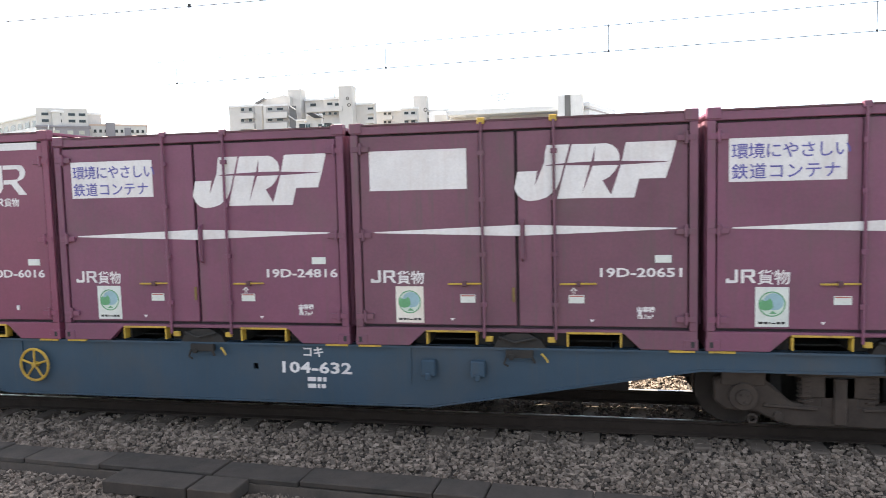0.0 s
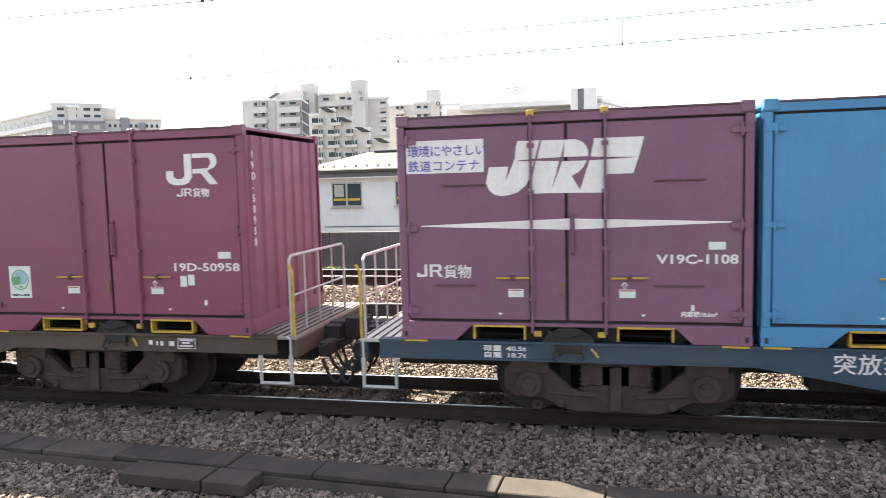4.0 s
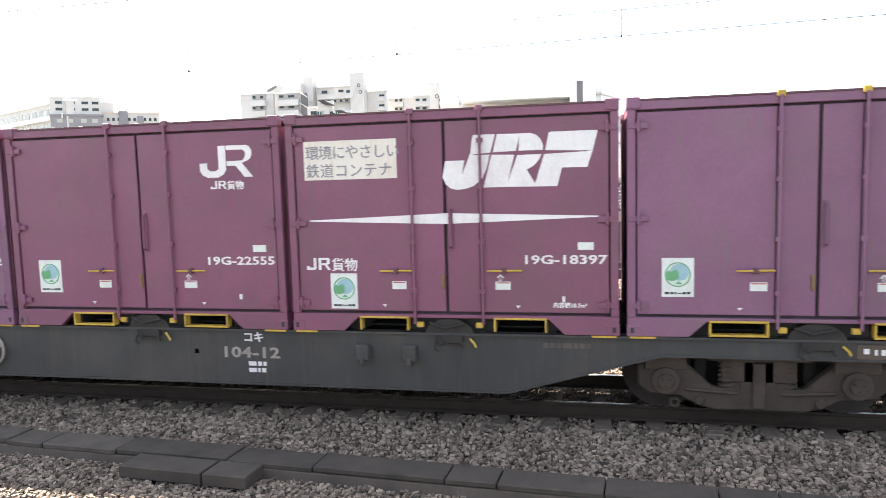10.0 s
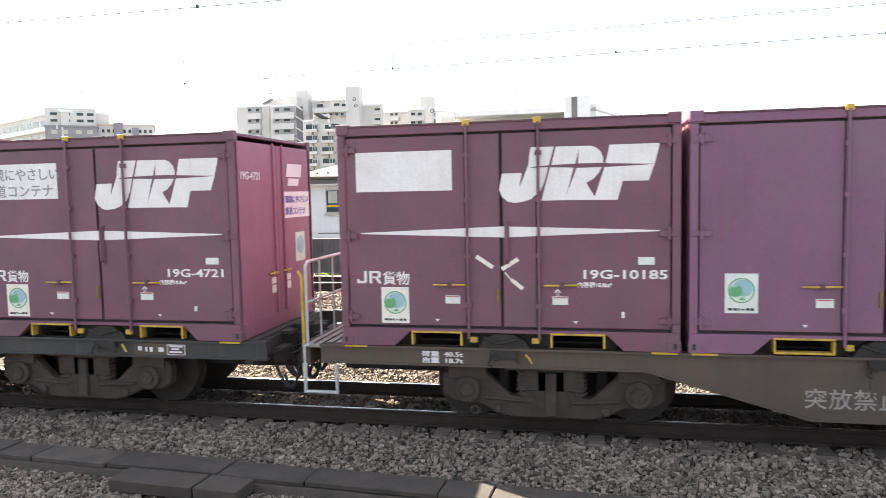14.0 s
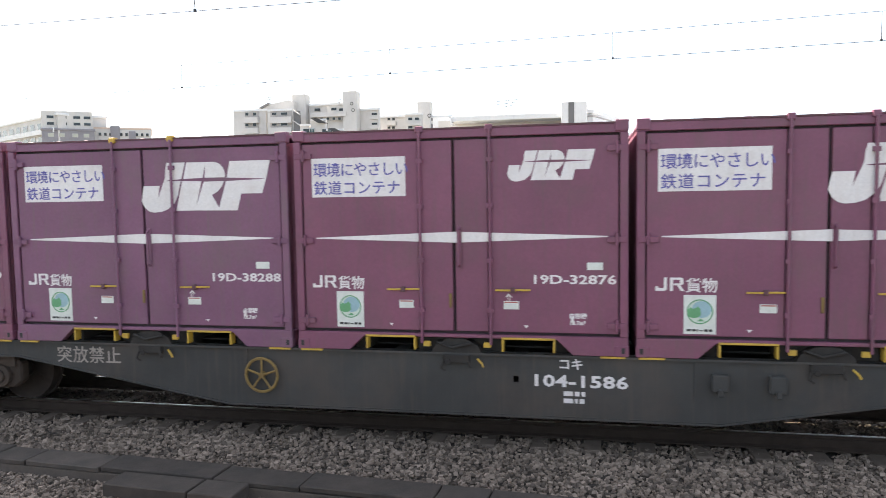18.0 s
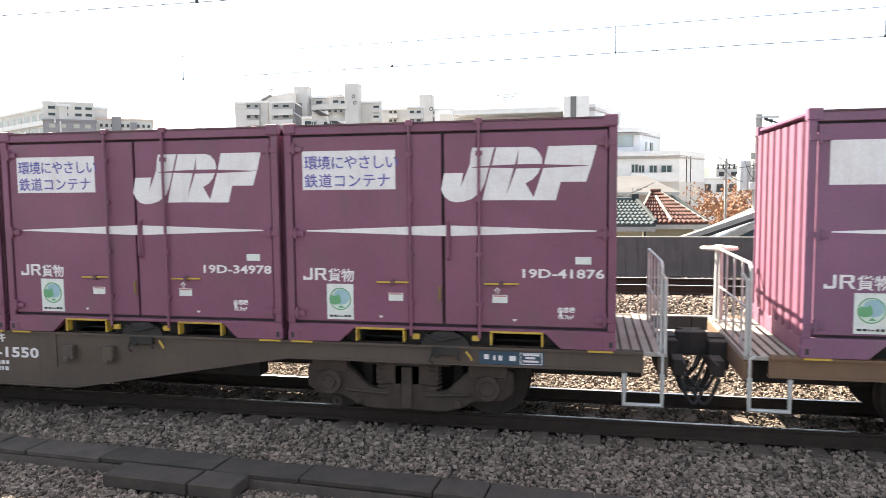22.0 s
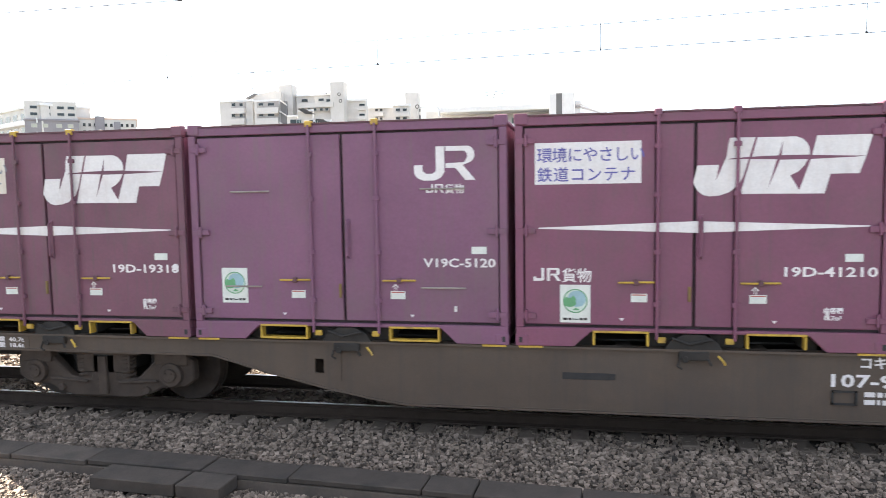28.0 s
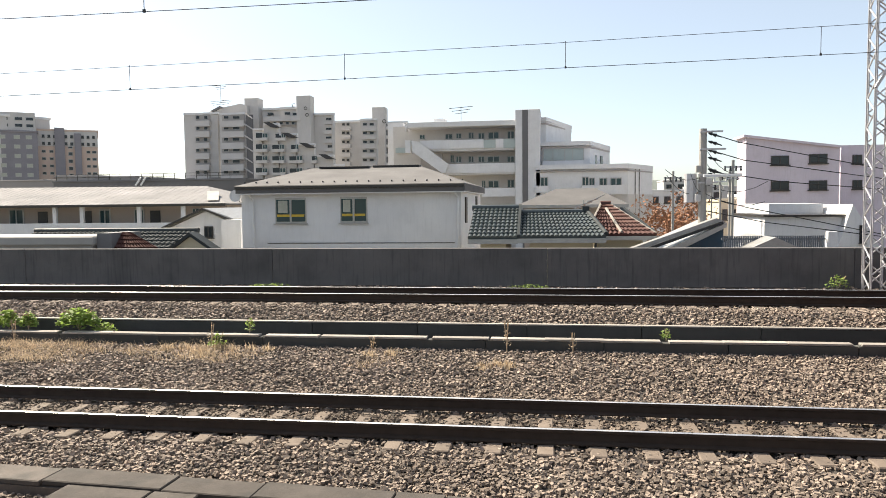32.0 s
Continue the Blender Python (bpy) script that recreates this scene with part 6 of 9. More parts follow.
def house_window(w, h):
    return Shape().box(-w / 2, w / 2, -0.025, 0, 0, h).mesh("window", M_FRAME, 0.006)


def terrace_apartments():
    h = thing("terrace_apartments", "long two-storey beige terrace with walkway and grey roof", "apartment house")
    x0, x1, y0, y1 = -60.0, -19.9, 43.2, 51.0
    part("wall", Shape().box(x0, x1, y0, y1, GROUND, 2.70).mesh("wall", M_WALLB), h)
    v = [(x0, 41.7, 2.78), (x1 + 0.6, 41.7, 2.78), (x1 + 0.6, 52, 2.78), (x0, 52, 2.78), (x0, 46.8, 4.20), (-23.0, 46.8, 4.0)]
    part("roof", Shape().add(v, [(0, 1, 5, 4), (1, 2, 5), (2, 3, 4, 5), (3, 0, 4), (0, 3, 2, 1)]).mesh("roof", M_ROOFS), h, "long grey roof")
    seams = Shape()
    for i in range(86):
        x = x0 + 0.46 * i
        top = min(1.0, max(0.05, (x1 + 0.6 - x) / 3.7))
        seams.tube([(x, 41.7, 2.80), (x, 41.7 + 5.1 * top, 2.80 + 1.36 * top)], 0.009, 4)
    part("roof_seams", seams.mesh("roof_seams", M_ROOFS), h, "raised seams of the sheet roof", kind="stuff")
    part("gutter", Shape().box(x0, x1 + 0.6, 41.62, 41.75, 2.64, 2.80).mesh("gutter", M_BRONZE), h)
    part("walkway_front", Shape().box(x0, x1, 41.9, 42.05, 0.6, 1.63).box(x0, x1, 41.9, 43.2, 0.45, 0.6).mesh("walkway_front", M_WALLW), h, "white walkway parapet")
    for x in (-31.0, -29.1, -25.2, -22.25, -35.6, -39.4):
        part("column", kept(("col",), lambda: Shape().box(-0.13, 0.13, 41.92, 42.1, 0.6, 2.7).mesh("column", M_WALLW, 0.01)), h, "white post", pose(x, 0, 0))
    windows(h, 43.2, [(-34.65, 1.47, 1.15, 1.05), (-28.3, 1.5, 0.75, 1.0), (-25.9, 1.5, 0.7, 1.0), (-22.0, 1.6, 0.5, 0.9), (-38.6, 1.45, 1.0, 1.05)], "white")
    for x in (-32.75, -29.6, -24.8, -36.9):
        part("flat_door", kept(("fdoor",), lambda: Shape().box(-0.34, 0.34, 43.14, 43.2, 0.6, 2.38).mesh("flat_door", M_BRONZE)), h, "dark entrance door", pose(x, 0, 0))
    # Pale flat patch: the roof's sheen is put in as a sheet.
    sheen = thing("solar_panel", "pale grey patch for the sheen on the terrace roof", "roof panel")
    part("panel", Shape().add([(-20.75, 42.2, 2.99), (-20.0, 42.2, 2.99), (-20.95, 44.3, 3.62), (-21.75, 44.3, 3.62)], [(0, 1, 2, 3)]).mesh("panel", M_POLE), sheen)


def low_houses():
    gable_house("tile_house", "low house with dark glazed tile roof and cream gable", -17.9, -12.4, 22.2, 25.2, 1.0, 1.74, M_CREAMW, M_ROOFT, 36, 7)
    fg = thing("front_gable", "small cream front gable with dark verge boards", "house gable")
    part("wall", Shape().prism([(-11.75, GROUND), (-10.3, GROUND), (-10.3, 1.12), (-11.1, 1.70), (-11.75, 1.32)], 21.4, 21.75).mesh("wall", M_CREAMW), fg)
    part("verge", Shape().prism([(-12.1, 1.14), (-11.1, 1.83), (-9.85, 1.0), (-9.9, 0.93), (-11.1, 1.72), (-12.05, 1.06)], 21.25, 21.8).mesh("verge", M_ROOFT), fg, "dark tiled verge")
    b = block("garage", "flat-roofed pale grey garage beside the parapet", "garage", -19.5, -13.7, 20.2, 22.0, GROUND, 1.49, M_POLE)
    part("dark_end", Shape().box(-13.58, -13.1, 20.25, 21.9, GROUND, 1.86).mesh("dark_end", M_WALLD), b, "dark end wall")
    r = thing("red_roof_shed", "small shed with a striped red-brown roof", "shed")
    part("wall", Shape().box(-13.05, -11.75, 20.6, 21.6, GROUND, 1.28).mesh("wall", M_CREAMW), r)
    part("roof_tiles", tile_field([(-13.1, 20.3, 1.25), (-11.35, 20.3, 1.25), (-12.85, 20.9, 1.84), (-13.1, 20.9, 1.84)], 13, 5, M_ROOFR), r, "striped red-brown roof", kind="stuff")
    g = thing("white_gable_house", "white gabled house with dark verge boards", "house")
    part("wall", Shape().prism([(-17.2, GROUND), (-13.9, GROUND), (-13.9, 2.02), (-14.85, 2.42), (-17.2, 1.42)], 30.0, 36.0).mesh("wall", M_WALLW), g)
    part("roof", Shape().prism([(-17.4, 1.38), (-14.85, 2.45), (-13.5, 1.98), (-13.5, 2.08), (-14.85, 2.56), (-17.4, 1.48)], 29.9, 36.3).mesh("roof", M_FRAME), g, "pale metal roof")
    part("verge", Shape().prism([(-17.4, 1.40), (-14.85, 2.48), (-13.5, 2.0), (-13.5, 2.06), (-14.85, 2.56), (-17.4, 1.47)], 29.7, 29.9).mesh("verge", M_BRONZE), g, "dark verge boards")
    part("annex", Shape().box(-13.9, -13.0, 29.5, 34, GROUND, 2.05).mesh("annex", M_WALLW), g, "white flat annex")
    windows(g, 29.98, [(-14.7, 1.25, 0.4, 0.5)], "bronze")
    gable_house("tile_house", "cream house with silver-grey glazed tile roof", -1.9, -1.12, 21.6, 25.0, 1.60, 2.43, M_CREAMW, M_ROOFL, 11, 9)
    wing = gable_house("tile_house", "lower cream house wing with silver-grey glazed tile hip roof", -0.42, 1.45, 21.62, 25.0, 1.62, 2.27, M_CREAMW, M_ROOFL, 19, 8, over=0.35, hip=(0.0, 0.42))
    part("verge", Shape().prism([(21.22, 1.62), (23.3, 2.50), (23.3, 2.60), (21.22, 1.72)], -0.79, -0.70, "x").mesh("verge", M_ROOFT), wing, "dark verge between the two roofs")
    part("ridge_end", Shape().tube([(1.36, 23.3, 2.36), (1.62, 22.3, 2.02), (1.80, 21.3, 1.72)], 0.075, 8).box(1.22, 1.44, 23.2, 23.4, 2.30, 2.52).mesh("ridge_end", M_ROOFT), wing, "dark hip ridge with an end tile")
    part("drainpipe", Shape().tube([(1.52, 21.55, GROUND), (1.52, 21.55, 1.5)], 0.035, 6).mesh("drainpipe", M_BRONZE), wing)
    gable_house("red_tile_house", "cream house with red-brown tiled hip roof", 1.75, 3.25, 24.4, 27.6, 1.55, 2.52, M_CREAMW, M_ROOFR, 15, 9, hip=(0.7, 1.35), over=0.4)
    red = bpy.data.objects["red_tile_house"]
    for pts in (((2.03, 26.0, 2.58), (1.38, 24.05, 1.60)), ((2.30, 26.0, 2.58), (3.62, 24.05, 1.60)), ((2.03, 26.0, 2.60), (2.30, 26.0, 2.60)), ((2.16, 25.6, 2.42), (2.52, 24.02, 1.66))):
        part("hip_ridge", Shape().tube(pts, 0.05, 6).mesh("hip_ridge", M_CAP), red, "pale mortared hip ridge")
    ant = thing("roof_aerial", "white tube aerial on the red tiled roof", "aerial", "roof aerials")
    part("mast", Shape().tube([(1.35, 24.9, 2.0), (1.35, 24.9, 2.72)], 0.02, 6).mesh("mast", M_FRAME), ant)
    for k in range(4):
        part("cross_bar", Shape().tube([(0.85 + 0.2 * k, 24.7, 2.36 + 0.1 * k), (1.25 + 0.2 * k, 25.1, 2.46 + 0.1 * k)], 0.018, 5).mesh("cross_bar", M_FRAME), ant)
    part("boom", Shape().tube([(0.75, 24.9, 2.28), (2.05, 24.9, 2.90)], 0.018, 5).mesh("boom", M_FRAME), ant)
    gable_house("grey_hip_house", "house with plain grey hip roof", -0.9, 3.5, 34.0, 38.5, 2.55, 3.32, M_WALLB, M_ROOFG, 1, 1, tiles=False, hip=(1.9, 1.3))
    windows(bpy.data.objects["grey_hip_house"], 33.98, [(-0.1, 1.6, 0.9, 0.7), (1.6, 1.6, 0.7, 0.7)], "balcony")
    gable_house("blue_roof_house", "house with a blue-grey slate roof", 3.2, 5.0, 36.0, 40.0, 1.25, 2.35, M_WALLW, M_ROOFT, 1, 1, tiles=False, hip=(0.2, 1.2))
    s = thing("slope_roof_house", "house with long pale sheet-metal lean-to roof", "house")
    part("roof", Shape().prism([(2.2, 1.0), (5.28, 2.12), (5.55, 2.0), (2.6, 0.92)], 23.0, 23.5).prism([(3.3, 0.95), (5.55, 1.98), (5.55, 1.84), (3.9, 1.0)], 22.9, 27.0).mesh("roof", M_FRAME), s, "pale metal roof sheets")
    part("wall", Shape().prism([(4.0, GROUND), (5.5, GROUND), (5.5, 1.82), (4.0, 1.02)], 23.1, 27).mesh("wall", WAGON_PAINT["blue"]), s, "dark blue wall")
    part("verge", Shape().prism([(2.9, 1.12), (5.42, 2.03), (5.44, 1.95), (3.1, 1.09)], 22.85, 23.0).mesh("verge", M_BLACK), s, "black verge strip")
    w = thing("white_shed_house", "white flat-roofed house with a gabled end", "house")
    part("wall", Shape().box(8.7, 11.6, 30, 35, GROUND, 1.98).mesh("wall", M_WALLW), w)
    part("roof", Shape().box(8.6, 11.65, 29.8, 35, 1.98, 2.06).mesh("roof", M_BRONZE), w, "dark roof edge")
    part("upper_wall", Shape().box(9.45, 11.6, 32, 36, 2.0, 2.48).mesh("upper_wall", M_WALLW), w, "white upper storey")
    part("gable", Shape().prism([(11.45, GROUND), (12.9, GROUND), (12.9, 0.6), (11.78, 2.45), (11.2, 0.6)], 29.5, 34).mesh("gable", M_WALLW), w, "white sunlit gable end")
    windows(w, 29.48, [(12.12, 0.95, 0.25, 0.72)], "bronze")
    t = thing("small_gable_roof", "small pale gable roof just above the parapet", "shed")
    part("roof", Shape().prism([(5.6, 1.25), (6.4, 1.62), (7.2, 1.25), (7.2, 1.15), (5.6, 1.15)], 21, 24).mesh("roof", M_FRAME), t)
    part("wall", Shape().box(5.8, 7.0, 21.2, 23.8, GROUND, 1.16).mesh("wall", M_WALLW), t)
    f = thing("slatted_fence", "dark blue-grey slatted fence behind the parapet", "fence")
    for i in range(56):
        part("slat", kept(("slat",), lambda: Shape().box(-0.017, 0.017, 22.0, 22.03, 0.2, 1.62).mesh("slat", M_SLAT)), f, at=pose(5.25 + i * 0.05, 0, 0))
    part("rail", Shape().box(5.2, 8.08, 22.03, 22.07, 1.5, 1.55).box(5.2, 8.08, 22.03, 22.07, 0.5, 0.55).mesh("rail", M_SLAT), f)
    part("post", Shape().box(8.1, 8.35, 21.9, 22.1, GROUND, 1.74).mesh("post", M_WALLW), f, "white end post")


def power_poles():
    p = thing("power_pole", "grey concrete power pole with insulators and a transformer", "power pole", "power poles")
    part("shaft", Shape().tube([(5.47, 26, GROUND), (5.47, 26, 5.14)], [0.16, 0.125], 12).mesh("shaft", M_POLE), p)
    part("transformer", Shape().tube([(5.08, 26.1, 2.6), (5.08, 26.1, 3.6)], 0.21, 12).mesh("transformer", M_STEEL), p, "grey can transformer")
    for x0, x1, z in ((5.3, 6.75, 3.52), (5.3, 5.95, 3.25), (5.35, 6.2, 4.4), (5.35, 6.1, 5.0)):
        part("crossarm", Shape().box(x0, x1, 25.86, 25.94, z, z + 0.06).mesh("crossarm", M_STEEL), p, "steel cross arm")
    for z in (4.98, 4.40, 4.70, 4.15, 3.75, 3.60):
        part("insulator", kept(("ins",), lambda: Shape().tube([(0, 0, 0), (0.12, 0, -0.04), (0.14, 0, -0.04), (0.26, 0, -0.09), (0.28, 0, -0.09), (0.45, 0, -0.15)], [0.02, 0.06, 0.03, 0.07, 0.03, 0.02], 8).mesh("insulator", M_BLACK)), p, "black tension insulator", pose(5.62, 25.9, z))
    for a, b, c in (((5.67, 4.98), (6.6, 4.65), (11.6, 3.58)), ((5.73, 4.38), (6.8, 4.03), (11.6, 3.28)), ((5.68, 3.66), (8.0, 3.28), (11.6, 2.95)), ((5.7, 2.75), (6.92, 2.41), (11.6, 1.40)), ((5.6, 2.3), (7.5, 1.9), (11.6, 1.35))):
        w = thing("overhead_cable", "dark sagging overhead cable", "cable", "town cables")
        part("strand", Shape().tube([(a[0], 25.9, a[1]), (b[0], 25.9, b[1]), (c[0], 25.9, c[1]), (c[0] + 25, 25.9, c[1] + 0.6)], 0.016, 5).mesh("strand", M_WIRE), w)
    lamp = thing("thin_pole", "thin grey pole with a wide white cross arm", "pole", "power poles")
    part("shaft", Shape().tube([(5.83, 25, GROUND), (5.83, 25, 3.50)], 0.035, 8).mesh("shaft", M_POLE), lamp)
    part("crossarm", Shape().box(5.29, 6.51, 24.95, 25.05, 3.44, 3.53).box(5.62, 5.66, 24.96, 25.04, 3.30, 3.44).box(6.0, 6.04, 24.96, 25.04, 3.30, 3.44).box(5.62, 6.04, 24.96, 25.04, 3.27, 3.30).mesh("crossarm", M_WALLW, 0.01), lamp, "white painted cross arm")
    for k, (x0, z0, x1, z1, sag) in enumerate(((5.05, 3.6, 5.5, 3.0, 0.25), (5.6, 4.35, 6.6, 3.55, 0.2), (5.6, 3.9, 6.4, 3.5, 0.25), (4.2, 3.75, 5.35, 3.45, 0.2), (4.25, 3.55, 5.0, 2.9, 0.15), (5.6, 3.2, 7.6, 3.3, 0.3), (5.55, 2.9, 7.5, 2.6, 0.25))):
        c = thing("overhead_cable", "dark sagging overhead cable", "cable", "town cables")
        part("strand", Shape().tube([(x0 + (x1 - x0) * u, 25.9, z0 + (z1 - z0) * u - sag * 4 * u * (1 - u)) for u in (0, 0.2, 0.4, 0.6, 0.8, 1.0)], 0.011, 5).mesh("strand", M_WIRE), c)
    for k, (dx, z) in enumerate(((-0.20, 2.75), (0.18, 3.05), (0.16, 3.32), (-0.18, 3.75))):
        part("cable_box", kept(("cbox", k % 2), lambda: Shape().box(-0.09, 0.09, -0.08, 0.08, -0.12, 0.12).mesh("cable_box", M_POLE if k % 2 else M_STEEL, 0.015)), p, "small grey cable box", pose(5.47 + dx, 25.82, z))
    for x, y, z, r in ((5.17, 30, 3.85, 0.05), (7.47, 30, 4.25, 0.06), (7.6, 31, 3.9, 0.05), (6.0, 27, 3.45, 0.03), (1.2, 36, 3.0, 0.03)):
        q = thing("thin_pole", "thin grey steel pole", "pole", "power poles")
        part("shaft", Shape().tube([(x, y, GROUND), (x, y, z)], r, 8).mesh("shaft", M_POLE), q)
        part("crossarm", Shape().box(x - 0.35, x + 0.35, y - 0.03, y + 0.03, z - 0.3, z - 0.24).box(x - 0.25, x + 0.25, y - 0.03, y + 0.03, z - 0.75, z - 0.7).mesh("crossarm", M_STEEL), q)
        for k in (-0.3, -0.1, 0.12, 0.3):
            part("insulator", kept(("ins2",), lambda: Shape().tube([(0, 0, -0.14), (0, 0, -0.05), (0, 0, 0.05)], [0.05, 0.03, 0.05], 6).mesh("insulator", M_BLACK)), q, at=pose(x + k, y, z - 0.28))


def lattice_mast():
    m = thing("catenary_mast", "silver lattice steel mast beside the far track", "mast", at=pose(7.07, 16.45, 0.62))
    H, r = 11.0, 0.19
    for sx in (-1, 1):
        for sy in (-1, 1):
            part("leg", kept(("leg", sx, sy), lambda: Shape().box(sx * r - 0.03, sx * r + 0.03, sy * r - 0.006, sy * r + 0.006, 0, H).box(sx * r - 0.006, sx * r + 0.006, sy * r - 0.03, sy * r + 0.03, 0, H).mesh("leg", M_STEEL)), m)
    n = 34
    for i in range(n):
        z = 0.1 + i * (H - 0.3) / n
        dz = (H - 0.3) / n
        s = 1 if i % 2 else -1
        part("lacing", kept(("lace", s), lambda: Shape().tube([(-s * r, -r, 0), (s * r, -r, dz)], 0.017, 5).tube([(s * r, r, 0), (-s * r, r, dz)], 0.017, 5).tube([(r, -s * r, 0), (r, s * r, dz)], 0.017, 5).tube([(-r, s * r, 0), (-r, -s * r, dz)], 0.017, 5).mesh("lacing", M_STEEL)), m, at=pose(0, 0, z))
    part("brace", Shape().tube([(-0.22, -0.25, 4.36), (1.1, -0.25, 6.6)], 0.035, 6).mesh("brace", M_STEEL), m, "slanting steel bracket")
    part("beam", Shape().box(-0.06, 0.06, -9.5, 0.25, 9.0, 9.06).box(-0.06, 0.06, -9.5, 0.25, 9.5, 9.56).mesh("beam", M_STEEL), m, "steel beam across the tracks")
    for k, (dy, z0) in enumerate(((TRACK1 - 16.45, 5.23 - 0.62), (TRACK2 - 16.45, 5.36 + 0.014 * 7.07 - 0.62))):
        part("hanger", Shape().tube([(0, dy, z0), (0, dy, 9.02)], 0.025, 6).mesh("hanger", M_STEEL), m, "steel hanger of the line")
    part("base", Shape().box(-0.4, 0.4, -0.4, 0.4, -0.25, 0.05).mesh("base", M_CONC, 0.02), m, "concrete footing")


def catenary():
    """The overhead line: for each track a carrying wire, a contact wire and the droppers between them."""
    for y, zc, zm, drops, label in ((TRACK1, 5.23, 6.1, (-5.2, -0.2, 4.8, -10.2), "near track"), (TRACK2, 5.36, 5.86, (5.27, 0.44, -4.14, -9.0, 10.0), "far track")):
        tilt = 0.014 if y > 10 else 0.0
        zat = lambda x, z: z + tilt * x
        line = thing("overhead_line", "thin dark overhead line hung over the " + label, "overhead line", "overhead lines")
        part("contact_wire", Shape().tube([(-60, y, zat(-60, zc)), (0, y, zc), (60, y, zat(60, zc))], 0.005 if y < 10 else 0.006, 5).mesh("contact_wire", M_WIRE), line)
        part("messenger_wire", Shape().tube([(-60, y, zat(-60, zm) + 0.5), (-20, y, zat(-20, zm)), (0, y, zm), (6, y, zat(6, zm) + 0.04), (60, y, zat(60, zm) + 0.5)], 0.005, 5).mesh("messenger_wire", M_WIRE), line)
        for x in drops:
            d = part("dropper", Shape().tube([(x, y, zat(x, zc)), (x, y, zat(x, zm) + 0.03)], 0.006, 5).mesh("dropper", M_WIRE), line)
            part("clip", Shape().box(x - 0.018, x + 0.018, y - 0.012, y + 0.012, zat(x, zc) - 0.012, zat(x, zc) + 0.03).mesh("clip", M_WIRE), d)


def leaf_clump(name, label, category, at, n, spread, size, material, seed, stems=None, upright=0.0, kind=""):
    """Many small bent blades or leaves on thin stems."""
    rng = random.Random(seed)
    s = Shape()
    for i in range(n):
        a, rr = rng.uniform(0, 6.283), rng.random() ** 0.6
        p = Vector((math.cos(a) * rr * spread[0], math.sin(a) * rr * spread[1], 0))
        hgt = spread[2] * (1 - 0.55 * rr * rr) * rng.uniform(0.35, 1.0)
        if upright:
            lean = Vector((rng.uniform(-1, 1), rng.uniform(-1, 1), 0)) * hgt * 0.35
            w = Vector((math.cos(a + 1.5), math.sin(a + 1.5), 0)) * size
            top = p + lean + Vector((0, 0, hgt))
            mid = p + lean * 0.35 + Vector((0, 0, hgt * 0.6))
            s.add([p - w, p + w, mid + w * 0.7, top, mid - w * 0.7], [(0, 1, 2, 4), (4, 2, 3)])
        else:
            c = p + Vector((0, 0, hgt))
            d = Vector((rng.uniform(-1, 1), rng.uniform(-1, 1), rng.uniform(-0.6, 0.5))).normalized()
            e = d.cross(Vector((rng.uniform(-1, 1), rng.uniform(-1, 1), 1))).normalized()
            L = size * rng.uniform(0.6, 1.3)
            s.add([c - d * L, c + e * L * 0.45 - d * 0.1 * L, c + d * L, c - e * L * 0.45 - d * 0.1 * L], [(0, 1, 2, 3)])
    t = thing(name, label, category, "lineside weeds", pose(*at))
    part("leaves", s.mesh("leaves", material), t, kind="stuff")
    if stems:
        k = Shape()
        for i in range(stems):
            a = rng.uniform(0, 6.283)
            k.tube([(0, 0, 0), (math.cos(a) * spread[0] * 0.3, math.sin(a) * spread[1] * 0.3, spread[2] * 0.5), (math.cos(a) * spread[0] * 0.7, math.sin(a) * spread[1] * 0.7, spread[2] * 0.9)], 0.006, 5)
        part("stem", k.mesh("stem", M_GRASS), t)
    return t


def grass_band(name, label, x0, x1, y0, y1, n, height, seed):
    """Uneven dry blades along a strip of ballast, thicker in clumps."""
    rng = random.Random(seed)
    tufts = [(rng.uniform(x0, x1), rng.uniform(y0, y1), rng.uniform(0.08, 0.3)) for _ in range(max(6, n // 70))]
    s = Shape()
    for i in range(n):
        cx, cy, r = rng.choice(tufts)
        x, y = cx + rng.gauss(0, r), min(cy + rng.gauss(0, 0.4 * r), 12.13)
        h = height * rng.uniform(0.2, 1.0)
        a = rng.uniform(0, 6.283)
        w = Vector((math.cos(a), math.sin(a), 0)) * rng.uniform(0.002, 0.005)
        lean = Vector((rng.uniform(-1, 1), rng.uniform(-1, 1), 0)) * h * 1.2
        p = Vector((x, y, bed_z(y) - 0.01))
        mid, top = p + lean * 0.35 + Vector((0, 0, h * 0.65)), p + lean + Vector((0, 0, h))
        s.add([p - w, p + w, mid + w * 0.7, top, mid - w * 0.7], [(0, 1, 2, 4), (4, 2, 3)])
    return tagged(new(name, s.mesh(name, M_GRASS)), label, "grass", "lineside weeds", kind="stuff")


